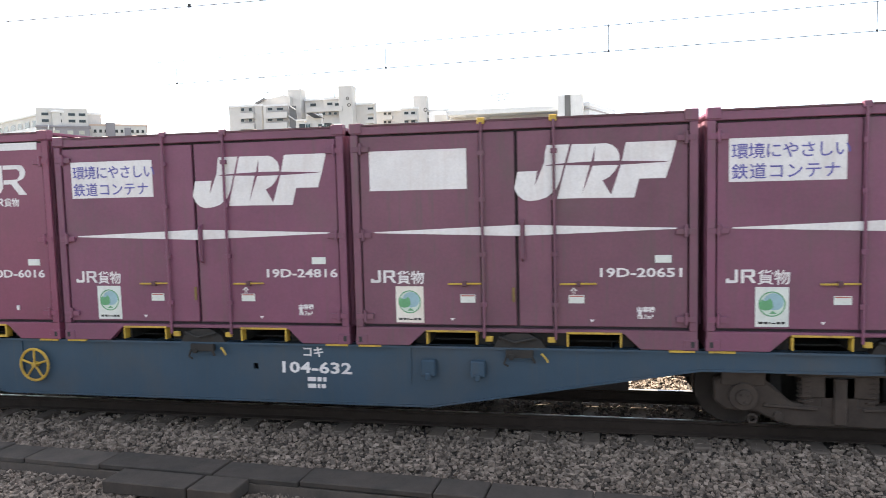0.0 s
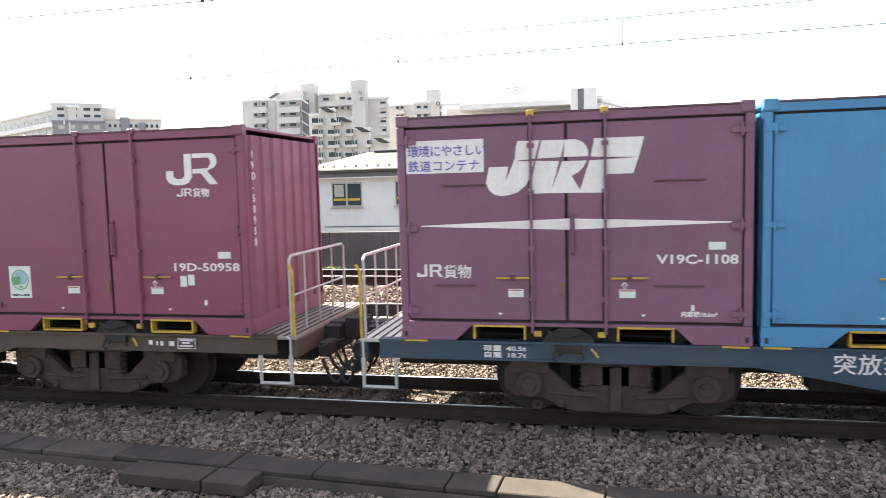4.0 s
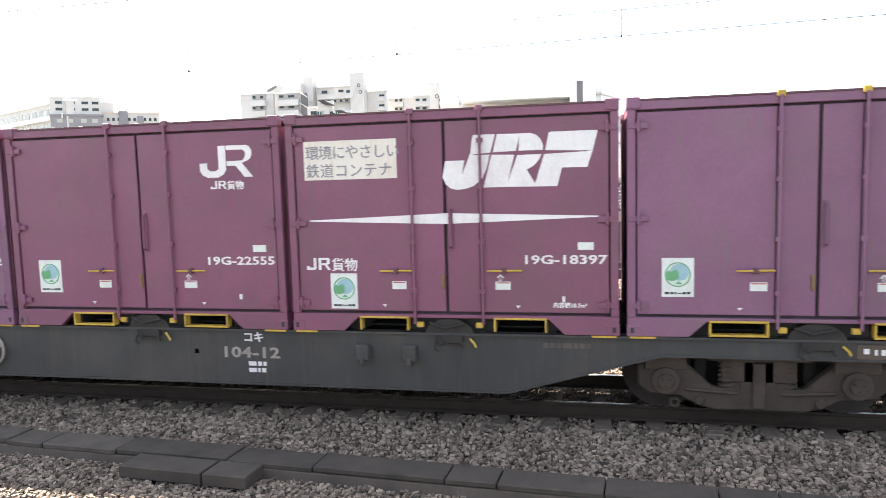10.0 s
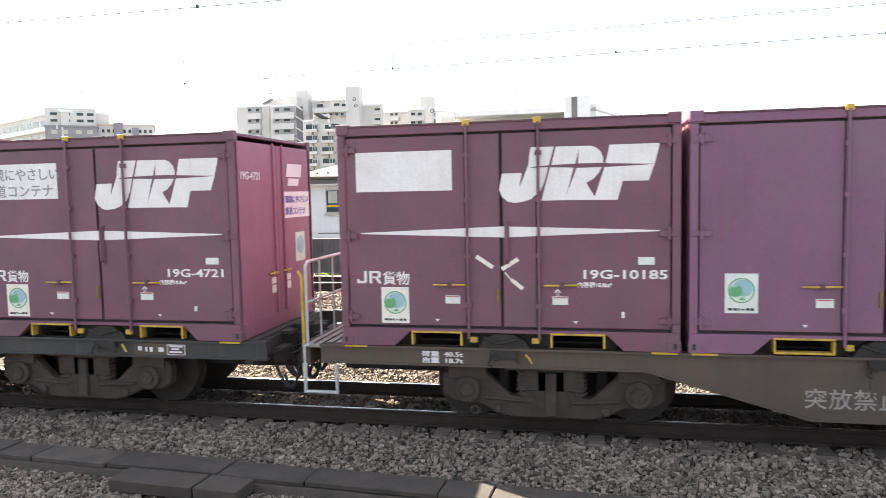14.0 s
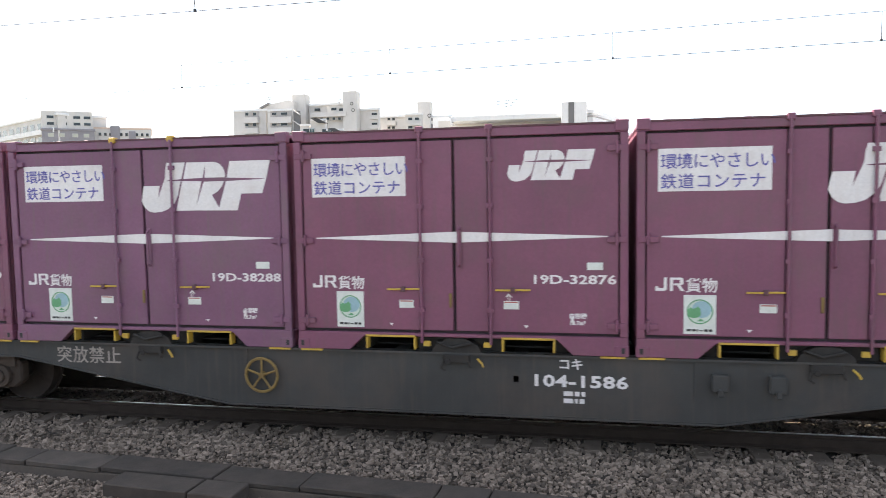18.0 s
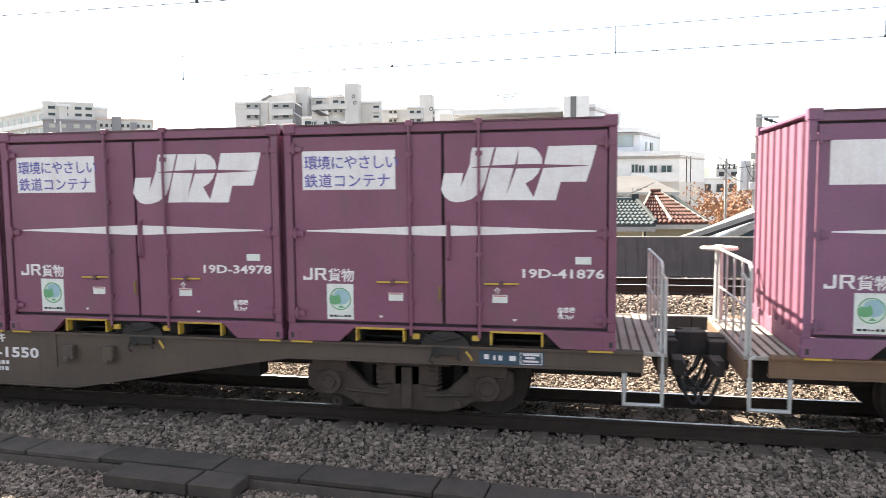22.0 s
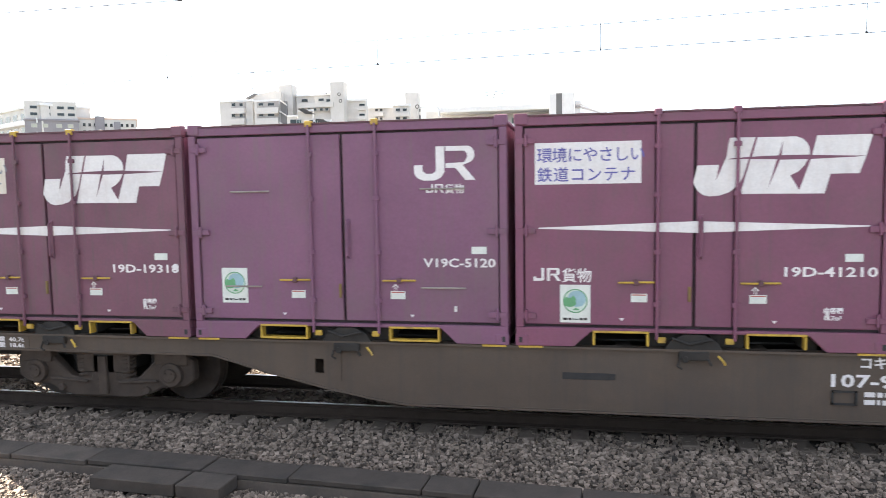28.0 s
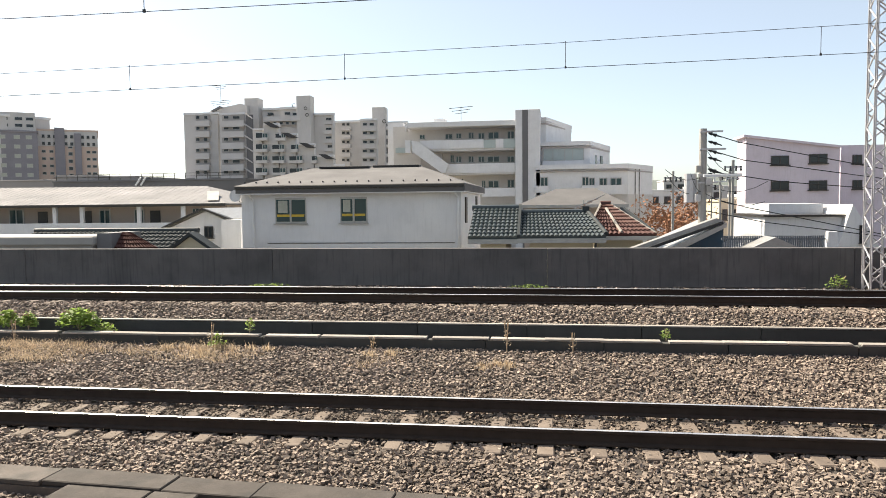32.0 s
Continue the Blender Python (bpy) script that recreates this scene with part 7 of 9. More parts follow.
def weeds():
    leaf_clump("shrub", "bright green leafy weed beside the drain", "shrub", (-8.78, 12.43, 0.33), 560, (0.44, 0.24, 0.44), 0.06, M_LEAF, 1, 9)
    leaf_clump("shrub", "bright green leafy weed beside the drain", "shrub", (-9.84, 12.43, 0.33), 170, (0.17, 0.14, 0.36), 0.06, M_LEAF, 2, 5)
    leaf_clump("shrub", "bright green leafy weed beside the drain", "shrub", (-10.26, 12.43, 0.33), 220, (0.24, 0.15, 0.40), 0.06, M_LEAF, 3, 5)
    leaf_clump("shrub", "small blue-green weed in the drain", "shrub", (-8.36, 12.58, 0.22), 150, (0.25, 0.12, 0.25), 0.04, M_LEAF, 4, 4)
    leaf_clump("shrub", "small green weed on the far bank", "shrub", (-0.35, 16.6, 0.68), 130, (0.5, 0.12, 0.10), 0.035, M_LEAF, 5)
    leaf_clump("shrub", "small green weed on the far bank", "shrub", (-6.6, 16.6, 0.68), 120, (0.6, 0.12, 0.09), 0.035, M_LEAF, 6)
    leaf_clump("shrub", "small green weed in the drain", "shrub", (2.06, 12.48, 0.28), 70, (0.10, 0.08, 0.24), 0.03, M_LEAF, 7, 3)
    leaf_clump("shrub", "thin green weed among dry grass", "shrub", (-5.78, 11.98, bed_z(11.98)), 70, (0.16, 0.12, 0.34), 0.035, M_LEAF, 8, 4)
    leaf_clump("shrub", "thin green weed among dry grass", "shrub", (-5.34, 12.38, 0.33), 60, (0.09, 0.09, 0.30), 0.035, M_LEAF, 18, 3)
    # This weed is added in place of a dark shadow on the wall.
    leaf_clump("shrub", "weed at the mast foot, added for a shadow on the wall", "shrub", (6.35, 16.6, 0.68), 120, (0.25, 0.15, 0.35), 0.04, M_LEAF, 9, 4)
    grass_band("dry_grass", "band of dry straw-coloured grass before the drain", -11.9, -8.1, 11.25, 12.12, 5200, 0.17, 41)
    grass_band("dry_grass", "thinner dry straw-coloured grass before the drain", -8.1, -6.8, 11.65, 12.12, 650, 0.14, 42)
    grass_band("dry_grass", "patch of dry grass and thin weeds before the drain", -6.7, -5.05, 11.4, 12.12, 1300, 0.20, 43)
    grass_band("dry_grass", "sparse dry grass in the ballast", -3.0, -2.2, 11.3, 11.9, 400, 0.12, 44)
    for x, y, k in ((-6.28, 11.86, 1), (-5.97, 11.71, 2), (-5.46, 11.91, 1), (-5.15, 11.96, 1), (-2.94, 11.76, 1), (-2.58, 11.86, 1), (-0.77, 11.46, 1), (-0.57, 11.41, 2), (-0.98, 11.36, 1), (-6.70, 11.86, 2), (-4.84, 11.96, 1)):
        leaf_clump("dry_grass", "tuft of dry straw-coloured grass in the ballast", "grass", (x, y, bed_z(y)), 60 * k, (0.16, 0.14, 0.18), 0.008, M_GRASS, 90 + int(x * 10), None, 1.0)
    for x, hgt in ((-0.62, 0.62), (0.48, 0.42), (-2.95, 0.3), (-9.8, 0.5), (-5.9, 0.5)):
        t = leaf_clump("dry_stalk", "single dry weed stalk with a feathery head", "weed", (x, 12.0, bed_z(12.0)), 40, (0.07, 0.07, hgt), 0.018, M_GRASS, 200 + int(x * 7), 3)


def autumn_tree(at, size, seed):
    rng = random.Random(seed)
    t = thing("tree", "bare reddish-brown autumn tree between the houses", "tree", at=pose(*at))
    k, s = Shape(), Shape()
    k.tube([(0, 0, 0), (0.05, 0, size * 0.4), (0, 0.05, size * 0.8)], [0.14, 0.10, 0.05], 8)
    for i in range(26):
        a, z = rng.uniform(0, 6.283), rng.uniform(0.35, 0.8) * size
        L = size * rng.uniform(0.25, 0.5)
        e = Vector((math.cos(a) * L, math.sin(a) * L, z + L * rng.uniform(0.2, 0.7)))
        k.tube([(0, 0, z), e * 0.55 + Vector((0, 0, z * 0.45)), e], [0.035, 0.022, 0.008], 5)
        for j in range(26):
            c = e.lerp(Vector((0, 0, z)), rng.random() * 0.6) + Vector([rng.uniform(-0.3, 0.3) for _ in range(3)])
            d = Vector([rng.uniform(-1, 1) for _ in range(3)]).normalized() * 0.11
            f = Vector([rng.uniform(-1, 1) for _ in range(3)]).normalized() * 0.075
            s.add([c - d, c + f, c + d, c - f], [(0, 1, 2, 3)])
    part("trunk", k.mesh("trunk", M_TREE), t)
    part("crown", s.mesh("crown", M_TREE), t, "sparse brown leaves", kind="stuff")


low_houses()
power_poles()
lattice_mast()
catenary()
weeds()
autumn_tree((7.5, 45, GROUND), 5.6, 4)
autumn_tree((8.6, 50, GROUND), 5.4, 6)
autumn_tree((6.9, 42, GROUND), 5.0, 9)
# a low wooded hill on the horizon, and pale buildings before it
hill = Shape()
rh = random.Random(31)
crest = [(-900 + 30 * i, 700, 17 + 6 * math.sin(i * 0.23) + 3 * math.sin(i * 0.71 + 1) + rh.uniform(-1.2, 1.2)) for i in range(61)]
hill.v = [(x, 640, GROUND) for x, y, z in crest] + crest + [(x, 820, GROUND) for x, y, z in crest]
hill.f = [(i, i + 1, 62 + i, 61 + i) for i in range(60)] + [(61 + i, 62 + i, 123 + i, 122 + i) for i in range(60)]
tagged(new("hill", hill.mesh("hill", M_HILL)), "low hazy wooded hill on the horizon", "hill", kind="structure")
for x0, x1, y, top, m in ((13.6, 19.6, 96, 3.8, M_WALLW), (19.9, 27.5, 99, 4.3, M_WALLG), (14.5, 17.2, 62, 2.5, M_CREAMW), (17.6, 19.4, 64, 2.9, M_WALLW), (24.0, 33.0, 150, 6.5, M_WALLG), (12.0, 22.0, 170, 6.2, M_WALLP)):
    far = block("town_house", "pale distant town building with dark windows", "building", x0, x1, y, y + 8, GROUND, top, m)
    step = (x1 - x0) / 4
    windows(far, y - 0.02, [(x0 + step * (k + 0.5), top - 1.5 - 2.2 * r, step * 0.55, 0.9) for k in range(4) for r in range(2)], "bronze")
# houses far off between the near roofs
rf = random.Random(12)
for i in range(34):
    y = rf.uniform(62, 210)
    x = rf.uniform(-0.95, 0.62) * y
    if -0.55 * y < x < 0.16 * y and y < 125:
        continue
    wd, top = rf.uniform(6, 14), rf.uniform(2.6, 4.6) + (y - 60) * 0.012
    block("town_house", "distant grey-brown town house", "house", x, x + wd, y, y + 8, GROUND, top, M_FAR)

# a white two-storey house behind the parapet
white_house()
terrace_apartments()
tower_a = thing("apartment_block", "tall apartment block with dark grey tiled front", "apartment block", at=pose(-102.98, 135.26, 0, 0, 0, 37.3))
part("wall", Shape().box(-9.83, 0, 0, 16, -2.3, 17.90).mesh("wall", M_TOWER), tower_a)
part("roof", Shape().box(-10.03, 0.2, -0.2, 16, 17.90, 18.30).mesh("roof", M_TOWER, 0.05), tower_a)
part("upper_storey", Shape().box(-9.83, -0.28, 0.6, 15, 17.9, 22.0).mesh("upper_storey", M_WALLG, 0.05), tower_a, "white upper storeys")
windows(tower_a, -0.02, [(-8.15, 16.53, 1.12, 0.82), (-6.18, 16.53, 1.12, 0.82), (-3.65, 16.53, 1.12, 0.82), (-1.54, 16.53, 1.13, 0.82), (-8.15, 14.61, 1.12, 0.82), (-6.18, 14.61, 1.12, 0.82), (-3.65, 14.61, 1.12, 0.82), (-1.54, 14.61, 1.13, 0.82), (-8.15, 12.69, 1.12, 0.83), (-6.18, 12.69, 1.12, 0.83), (-3.65, 12.69, 1.12, 0.83), (-1.54, 12.69, 1.13, 0.83), (-8.15, 10.78, 1.12, 0.82), (-6.18, 10.78, 1.12, 0.82), (-3.65, 10.78, 1.12, 0.82), (-1.54, 10.78, 1.13, 0.82), (-8.15, 8.86, 1.12, 0.82), (-6.18, 8.86, 1.12, 0.82), (-3.65, 8.86, 1.12, 0.82), (-1.54, 8.86, 1.13, 0.82), (-8.15, 6.94, 1.12, 0.83), (-6.18, 6.94, 1.12, 0.83), (-3.65, 6.94, 1.12, 0.83), (-1.54, 6.94, 1.13, 0.83), (-8.15, 5.03, 1.12, 0.82), (-6.18, 5.03, 1.12, 0.82), (-3.65, 5.03, 1.12, 0.82), (-1.54, 5.03, 1.13, 0.82)], "pale")
windows(tower_a, 0.58, [(-8.15, 20.36, 1.4, 0.69), (-5.76, 20.36, 1.4, 0.69), (-3.23, 20.36, 1.4, 0.69), (-1.27, 20.36, 1.41, 0.69), (-8.15, 18.99, 1.4, 0.69), (-5.76, 18.99, 1.4, 0.69), (-3.23, 18.99, 1.4, 0.69), (-1.27, 18.99, 1.41, 0.69)], "light")
side = thing("apartment_block", "long white apartment block with rows of balconies", "apartment block", at=pose(-151.34, 155.01, 0, 0, 0, -29.1))
part("wall", Shape().box(0, 49.27, 0, 10, -2.3, 20.99).mesh("wall", M_WALLG), side)
part("roof", Shape().box(-0.2, 49.47, -0.3, 10.2, 20.99, 21.49).mesh("roof", M_WALLW, 0.05), side)
windows(side, -0.02, [(2.1 + 4.2 * i, 20.99 - 2.4 - 2.9 * r, 2.6, 1.5) for r in range(6) for i in range(11)], "deep")
for r in range(6):
    part("balcony", Shape().box(0.1, 49.17, -0.9, -0.75, 20.99 - 3.5 - 2.9 * r, 20.99 - 2.5 - 2.9 * r).mesh("balcony", M_WALLW), side, "white balcony band")
tower_b = thing("apartment_block", "beige and grey apartment block with darker upright bays", "apartment block", at=pose(-95.03, 143.36, 0, 0, 0, 33.5))
part("wall", Shape().box(-15.07, 0, 0, 16, -2.3, 18.59).mesh("wall", M_BEIGE), tower_b)
part("roof", Shape().box(-15.27, 0.2, -0.2, 16, 18.59, 18.99).mesh("roof", M_BEIGE, 0.05), tower_b)
part("wall_bay", Shape().box(-15.07, -11.37, -0.6, 1, -2.3, 18.87).mesh("wall_bay", M_WALLG), tower_b, "pale grey wing")
# Darker boxes, standing slightly proud of the wall.
part("wall_bay", Shape().box(-8.1, -6.25, -0.6, 1, -2.3, 19.29).mesh("wall_bay", M_TOWER), tower_b, "darker upright bay")
part("wall_bay", Shape().box(-4.41, -3.13, -0.6, 1, -2.3, 18.18).mesh("wall_bay", M_TOWER), tower_b, "darker upright bay")
windows(tower_b, -0.02, [(-5.26, 16.52, 0.86, 0.83), (-5.26, 14.99, 0.86, 0.83), (-5.26, 13.47, 0.86, 0.83), (-5.26, 11.94, 0.86, 0.84), (-5.26, 10.42, 0.86, 0.83), (-5.26, 8.9, 0.86, 0.83), (-5.26, 7.37, 0.86, 0.83)], "light")
windows(tower_b, -0.02, [(-10.23, 17.07, 0.85, 0.55), (-8.82, 17.07, 0.85, 0.55), (-1.84, 17.07, 0.85, 0.55), (-0.71, 17.07, 0.86, 0.55), (-10.23, 15.55, 0.85, 0.55), (-8.82, 15.55, 0.85, 0.55), (-1.84, 15.55, 0.85, 0.55), (-0.71, 15.55, 0.86, 0.55), (-10.23, 14.02, 0.85, 0.56), (-8.82, 14.02, 0.85, 0.56), (-1.84, 14.02, 0.85, 0.56), (-0.71, 14.02, 0.86, 0.56), (-10.23, 12.5, 0.85, 0.55), (-8.82, 12.5, 0.85, 0.55), (-1.84, 12.5, 0.85, 0.55), (-0.71, 12.5, 0.86, 0.55), (-10.23, 10.98, 0.85, 0.55), (-8.82, 10.98, 0.85, 0.55), (-1.84, 10.98, 0.85, 0.55), (-0.71, 10.98, 0.86, 0.55), (-10.23, 9.45, 0.85, 0.56), (-8.82, 9.45, 0.85, 0.56), (-1.84, 9.45, 0.85, 0.56), (-0.71, 9.45, 0.86, 0.56), (-10.23, 7.93, 0.85, 0.55), (-8.82, 7.93, 0.85, 0.55), (-1.84, 7.93, 0.85, 0.55), (-0.71, 7.93, 0.86, 0.55), (-10.23, 6.4, 0.85, 0.56), (-8.82, 6.4, 0.85, 0.56), (-1.84, 6.4, 0.85, 0.56), (-0.71, 6.4, 0.86, 0.56)], "light")
windows(tower_b, -0.62, [(-13.5, 17.07, 0.85, 0.55), (-12.09, 17.07, 0.85, 0.55), (-13.5, 15.55, 0.85, 0.55), (-12.09, 15.55, 0.85, 0.55), (-13.5, 14.02, 0.85, 0.56), (-12.09, 14.02, 0.85, 0.56), (-13.5, 12.5, 0.85, 0.55), (-12.09, 12.5, 0.85, 0.55), (-13.5, 10.98, 0.85, 0.55), (-12.09, 10.98, 0.85, 0.55), (-13.5, 9.45, 0.85, 0.56), (-12.09, 9.45, 0.85, 0.56), (-13.5, 7.93, 0.85, 0.55), (-12.09, 7.93, 0.85, 0.55), (-13.5, 6.4, 0.85, 0.56), (-12.09, 6.4, 0.85, 0.56)], "light")
part("upper_storey", Shape().box(-11.3, 0.05, -0.1, 1, 15.4, 18.62).mesh("upper_storey", M_WALLG), tower_b, "pale grey upper storeys")
windows(tower_b, -0.12, [(-10.2 + 1.05 * k, 15.7 + 1.5 * r, 0.5, 0.6) for k in range(10) for r in range(2)], "bronze")
dark_hall = block("long_building", "long low dark roofed building far behind the houses", "building", -67.92, -39.68, 92, 102, -2.3, 6.03, M_WALLD)
for i in range(17):
    part("fence_post", kept(("hallpost",), lambda: Shape().box(-0.03, 0.03, 0, 0.06, 0, 0.85).mesh("fence_post", M_BRONZE)), dark_hall, at=pose(-67.92 + 0.4 + 1.6 * i, 92.1, 6.03 + 0.2))
for z in (0.45, 0.85):
    part("fence_rail", Shape().box(-67.92, -39.68, 92.09, 92.15, 6.03 + 0.2 + z, 6.03 + 0.25 + z).mesh("fence_rail", M_BRONZE), dark_hall)
part("flue", Shape().tube([(-55.34, 91.6, 5.5), (-54.55, 91.6, 6.57)], 0.13, 8).mesh("flue", M_WALLW), dark_hall, "slanting white flue pipe")
part("flue", Shape().tube([(-54.6, 91.6, 5.49), (-53.81, 91.6, 6.56)], 0.13, 8).mesh("flue", M_WALLW), dark_hall, "slanting white flue pipe")
block("town_house", "distant grey-brown town building", "building", -70.41, -64.6, 96, 103, -2.3, 7.0, M_FAR)
block("town_house", "distant grey-brown town building", "building", -68.68, -60.42, 100, 107, -2.3, 6.92, M_FAR)
block("town_house", "distant grey-brown town building", "building", -65.21, -59.09, 104, 111, -2.3, 6.84, M_FAR)
block("town_house", "distant grey-brown town building", "building", -61.37, -56.54, 108, 115, -2.3, 6.56, M_FAR)
block("town_house", "distant grey-brown town building", "building", -58.62, -48.78, 112, 119, -2.3, 6.96, M_FAR)
block("town_house", "distant grey-brown town building", "building", -96.11, -85.09, 116, 123, -2.3, 7.23, M_FAR)
big = thing("apartment_block", "large grey stepped apartment block with rooftop towers", "apartment block")
part("wall", Shape().box(-58.69, -52.82, 112, 112.9, -2.3, 17.78).mesh("wall", M_WALLG), big)
part("wall", Shape().box(-52.03, -47.93, 111, 112.2, -2.3, 17.5).mesh("wall", M_WALLG), big)
part("roof", Shape().prism([(-54.74, 18.11), (-52.75, 18.65), (-49.2, 19.29), (-48.14, 18.93), (-48.19, 17.28), (-54.76, 17.46)], 113, 118).mesh("roof", M_WALLG), big, "low sloped roof")
part("roof_hatch", Shape().prism([(-54.34, 18.19), (-52.65, 18.94), (-52.46, 18.69), (-53.95, 17.99)], 112.6, 114).mesh("roof_hatch", M_WALLD), big, "dark sloping hatch")
part("parapet", Shape().box(-58.63, -52.54, 111.8, 112.1, 17.53, 17.85).mesh("parapet", M_WALLW), big, "pale roof edge")
part("parapet", Shape().box(-51.89, -47.65, 110.8, 111.1, 17.25, 17.56).mesh("parapet", M_WALLW), big, "pale roof edge")
part("tower", Shape().box(-49.02, -46.63, 114, 116.2, -2.3, 20.29).mesh("tower", M_WALLG, 0.05), big, "plain rooftop stair tower")
part("tower", Shape().box(-39.73, -37.41, 113, 115.2, -2.3, 20.27).mesh("tower", M_WALLG, 0.05), big, "plain rooftop stair tower")
part("wing", Shape().box(-46.34, -43.11, 115, 115.8, -2.3, 18.68).mesh("wing", M_WALLG), big)
part("wing", Shape().box(-42.73, -39.48, 114, 115.2, -2.3, 18.63).mesh("wing", M_WALLG), big)
part("wing", Shape().box(-37.51, -34.37, 115, 116.4, -2.3, 17.55).mesh("wing", M_WALLG), big)
part("eave", Shape().box(-42.67, -39.01, 113.6, 114.1, 18.25, 18.63).mesh("eave", M_WALLW), big, "pale roof slab")
part("eave", Shape().box(-46.28, -43.05, 114.6, 115.1, 18.35, 18.67).mesh("eave", M_WALLW), big, "pale roof slab")
part("eave", Shape().box(-37.37, -33.93, 114.6, 115.1, 17.22, 17.56).mesh("eave", M_WALLW), big, "pale roof slab")
# A solid dark panel stands in for the shaded open stairwell.
part("stair_slot", Shape().box(-47.35, -46.28, 110.6, 111.0, -2.3, 17.14).mesh("stair_slot", M_WALLD), big, "dark panel coloured as the stairwell's shade")
part("landing", Shape().prism([(-47.36, 17.39), (-46.1, 16.55), (-46.1, 16.37), (-47.36, 17.21)], 110.1, 110.5).mesh("landing", M_WALLG), big, "stair flight")
part("landing", Shape().prism([(-47.41, 15.69), (-46.15, 14.85), (-46.15, 14.67), (-47.41, 15.51)], 110.1, 110.5).mesh("landing", M_WALLG), big, "stair flight")
part("landing", Shape().prism([(-47.46, 13.89), (-46.2, 13.06), (-46.21, 12.88), (-47.47, 13.71)], 110.1, 110.5).mesh("landing", M_WALLG), big, "stair flight")
part("landing", Shape().prism([(-47.51, 12.18), (-46.25, 11.35), (-46.26, 11.17), (-47.52, 12.0)], 110.1, 110.5).mesh("landing", M_WALLG), big, "stair flight")
part("landing", Shape().prism([(-47.57, 10.38), (-46.3, 9.55), (-46.31, 9.36), (-47.57, 10.2)], 110.1, 110.5).mesh("landing", M_WALLG), big, "stair flight")
part("landing", Shape().prism([(-47.62, 8.66), (-46.35, 7.83), (-46.36, 7.65), (-47.62, 8.48)], 110.1, 110.5).mesh("landing", M_WALLG), big, "stair flight")
part("balcony", Shape().box(-56.4, -53.96, 111.2, 112.0, 15.53, 16.48).mesh("balcony", M_WALLG), big)
part("balcony", Shape().box(-51.36, -47.6, 110.2, 111.0, 15.23, 16.22).mesh("balcony", M_WALLG), big)
part("balcony_back", Shape().box(-56.57, -54.06, 111.9, 111.98, 16.52, 17.53).mesh("balcony_back", M_SHADEBAND), big, "balcony wall with recess shade in its grey")
part("balcony_back", Shape().box(-51.51, -47.7, 110.9, 110.98, 16.26, 17.26).mesh("balcony_back", M_SHADEBAND), big, "balcony wall with recess shade in its grey")
part("balcony", Shape().box(-56.46, -54.01, 111.2, 112.0, 13.79, 14.75).mesh("balcony", M_WALLG), big)
part("balcony", Shape().box(-51.41, -47.65, 110.2, 111.0, 13.53, 14.52).mesh("balcony", M_WALLG), big)
part("balcony_back", Shape().box(-56.63, -54.12, 111.9, 111.98, 14.78, 15.79).mesh("balcony_back", M_SHADEBAND), big, "balcony wall with recess shade in its grey")
part("balcony_back", Shape().box(-51.56, -47.76, 110.9, 110.98, 14.55, 15.54).mesh("balcony_back", M_SHADEBAND), big, "balcony wall with recess shade in its grey")
part("balcony", Shape().box(-56.52, -54.07, 111.2, 112.0, 11.96, 12.92).mesh("balcony", M_WALLG), big)
part("balcony", Shape().box(-51.47, -47.7, 110.2, 111.0, 11.72, 12.71).mesh("balcony", M_WALLG), big)
part("balcony_back", Shape().box(-56.7, -54.18, 111.9, 111.98, 12.94, 13.95).mesh("balcony_back", M_SHADEBAND), big, "balcony wall with recess shade in its grey")
part("balcony_back", Shape().box(-51.62, -47.81, 110.9, 110.98, 12.73, 13.73).mesh("balcony_back", M_SHADEBAND), big, "balcony wall with recess shade in its grey")
part("balcony", Shape().box(-56.58, -54.13, 111.2, 112.0, 10.22, 11.18).mesh("balcony", M_WALLG), big)
part("balcony", Shape().box(-51.53, -47.75, 110.2, 111.0, 10.01, 11.0).mesh("balcony", M_WALLG), big)
part("balcony_back", Shape().box(-56.76, -54.24, 111.9, 111.98, 11.19, 12.2).mesh("balcony_back", M_SHADEBAND), big, "balcony wall with recess shade in its grey")
part("balcony_back", Shape().box(-51.68, -47.86, 110.9, 110.98, 11.01, 12.01).mesh("balcony_back", M_SHADEBAND), big, "balcony wall with recess shade in its grey")
part("balcony", Shape().box(-56.65, -54.19, 111.2, 112.0, 8.38, 9.34).mesh("balcony", M_WALLG), big)
part("balcony", Shape().box(-51.59, -47.81, 110.2, 111.0, 8.19, 9.19).mesh("balcony", M_WALLG), big)
part("balcony_back", Shape().box(-56.82, -54.3, 111.9, 111.98, 9.34, 10.36).mesh("balcony_back", M_SHADEBAND), big, "balcony wall with recess shade in its grey")
part("balcony_back", Shape().box(-51.74, -47.92, 110.9, 110.98, 9.19, 10.19).mesh("balcony_back", M_SHADEBAND), big, "balcony wall with recess shade in its grey")
part("balcony", Shape().box(-56.71, -54.25, 111.2, 112.0, 6.63, 7.6).mesh("balcony", M_WALLG), big)
part("balcony", Shape().box(-51.64, -47.86, 110.2, 111.0, 6.47, 7.47).mesh("balcony", M_WALLG), big)
part("balcony_back", Shape().box(-56.88, -54.36, 111.9, 111.98, 7.58, 8.6).mesh("balcony_back", M_SHADEBAND), big, "balcony wall with recess shade in its grey")
part("balcony_back", Shape().box(-51.79, -47.97, 110.9, 110.98, 7.45, 8.46).mesh("balcony_back", M_SHADEBAND), big, "balcony wall with recess shade in its grey")
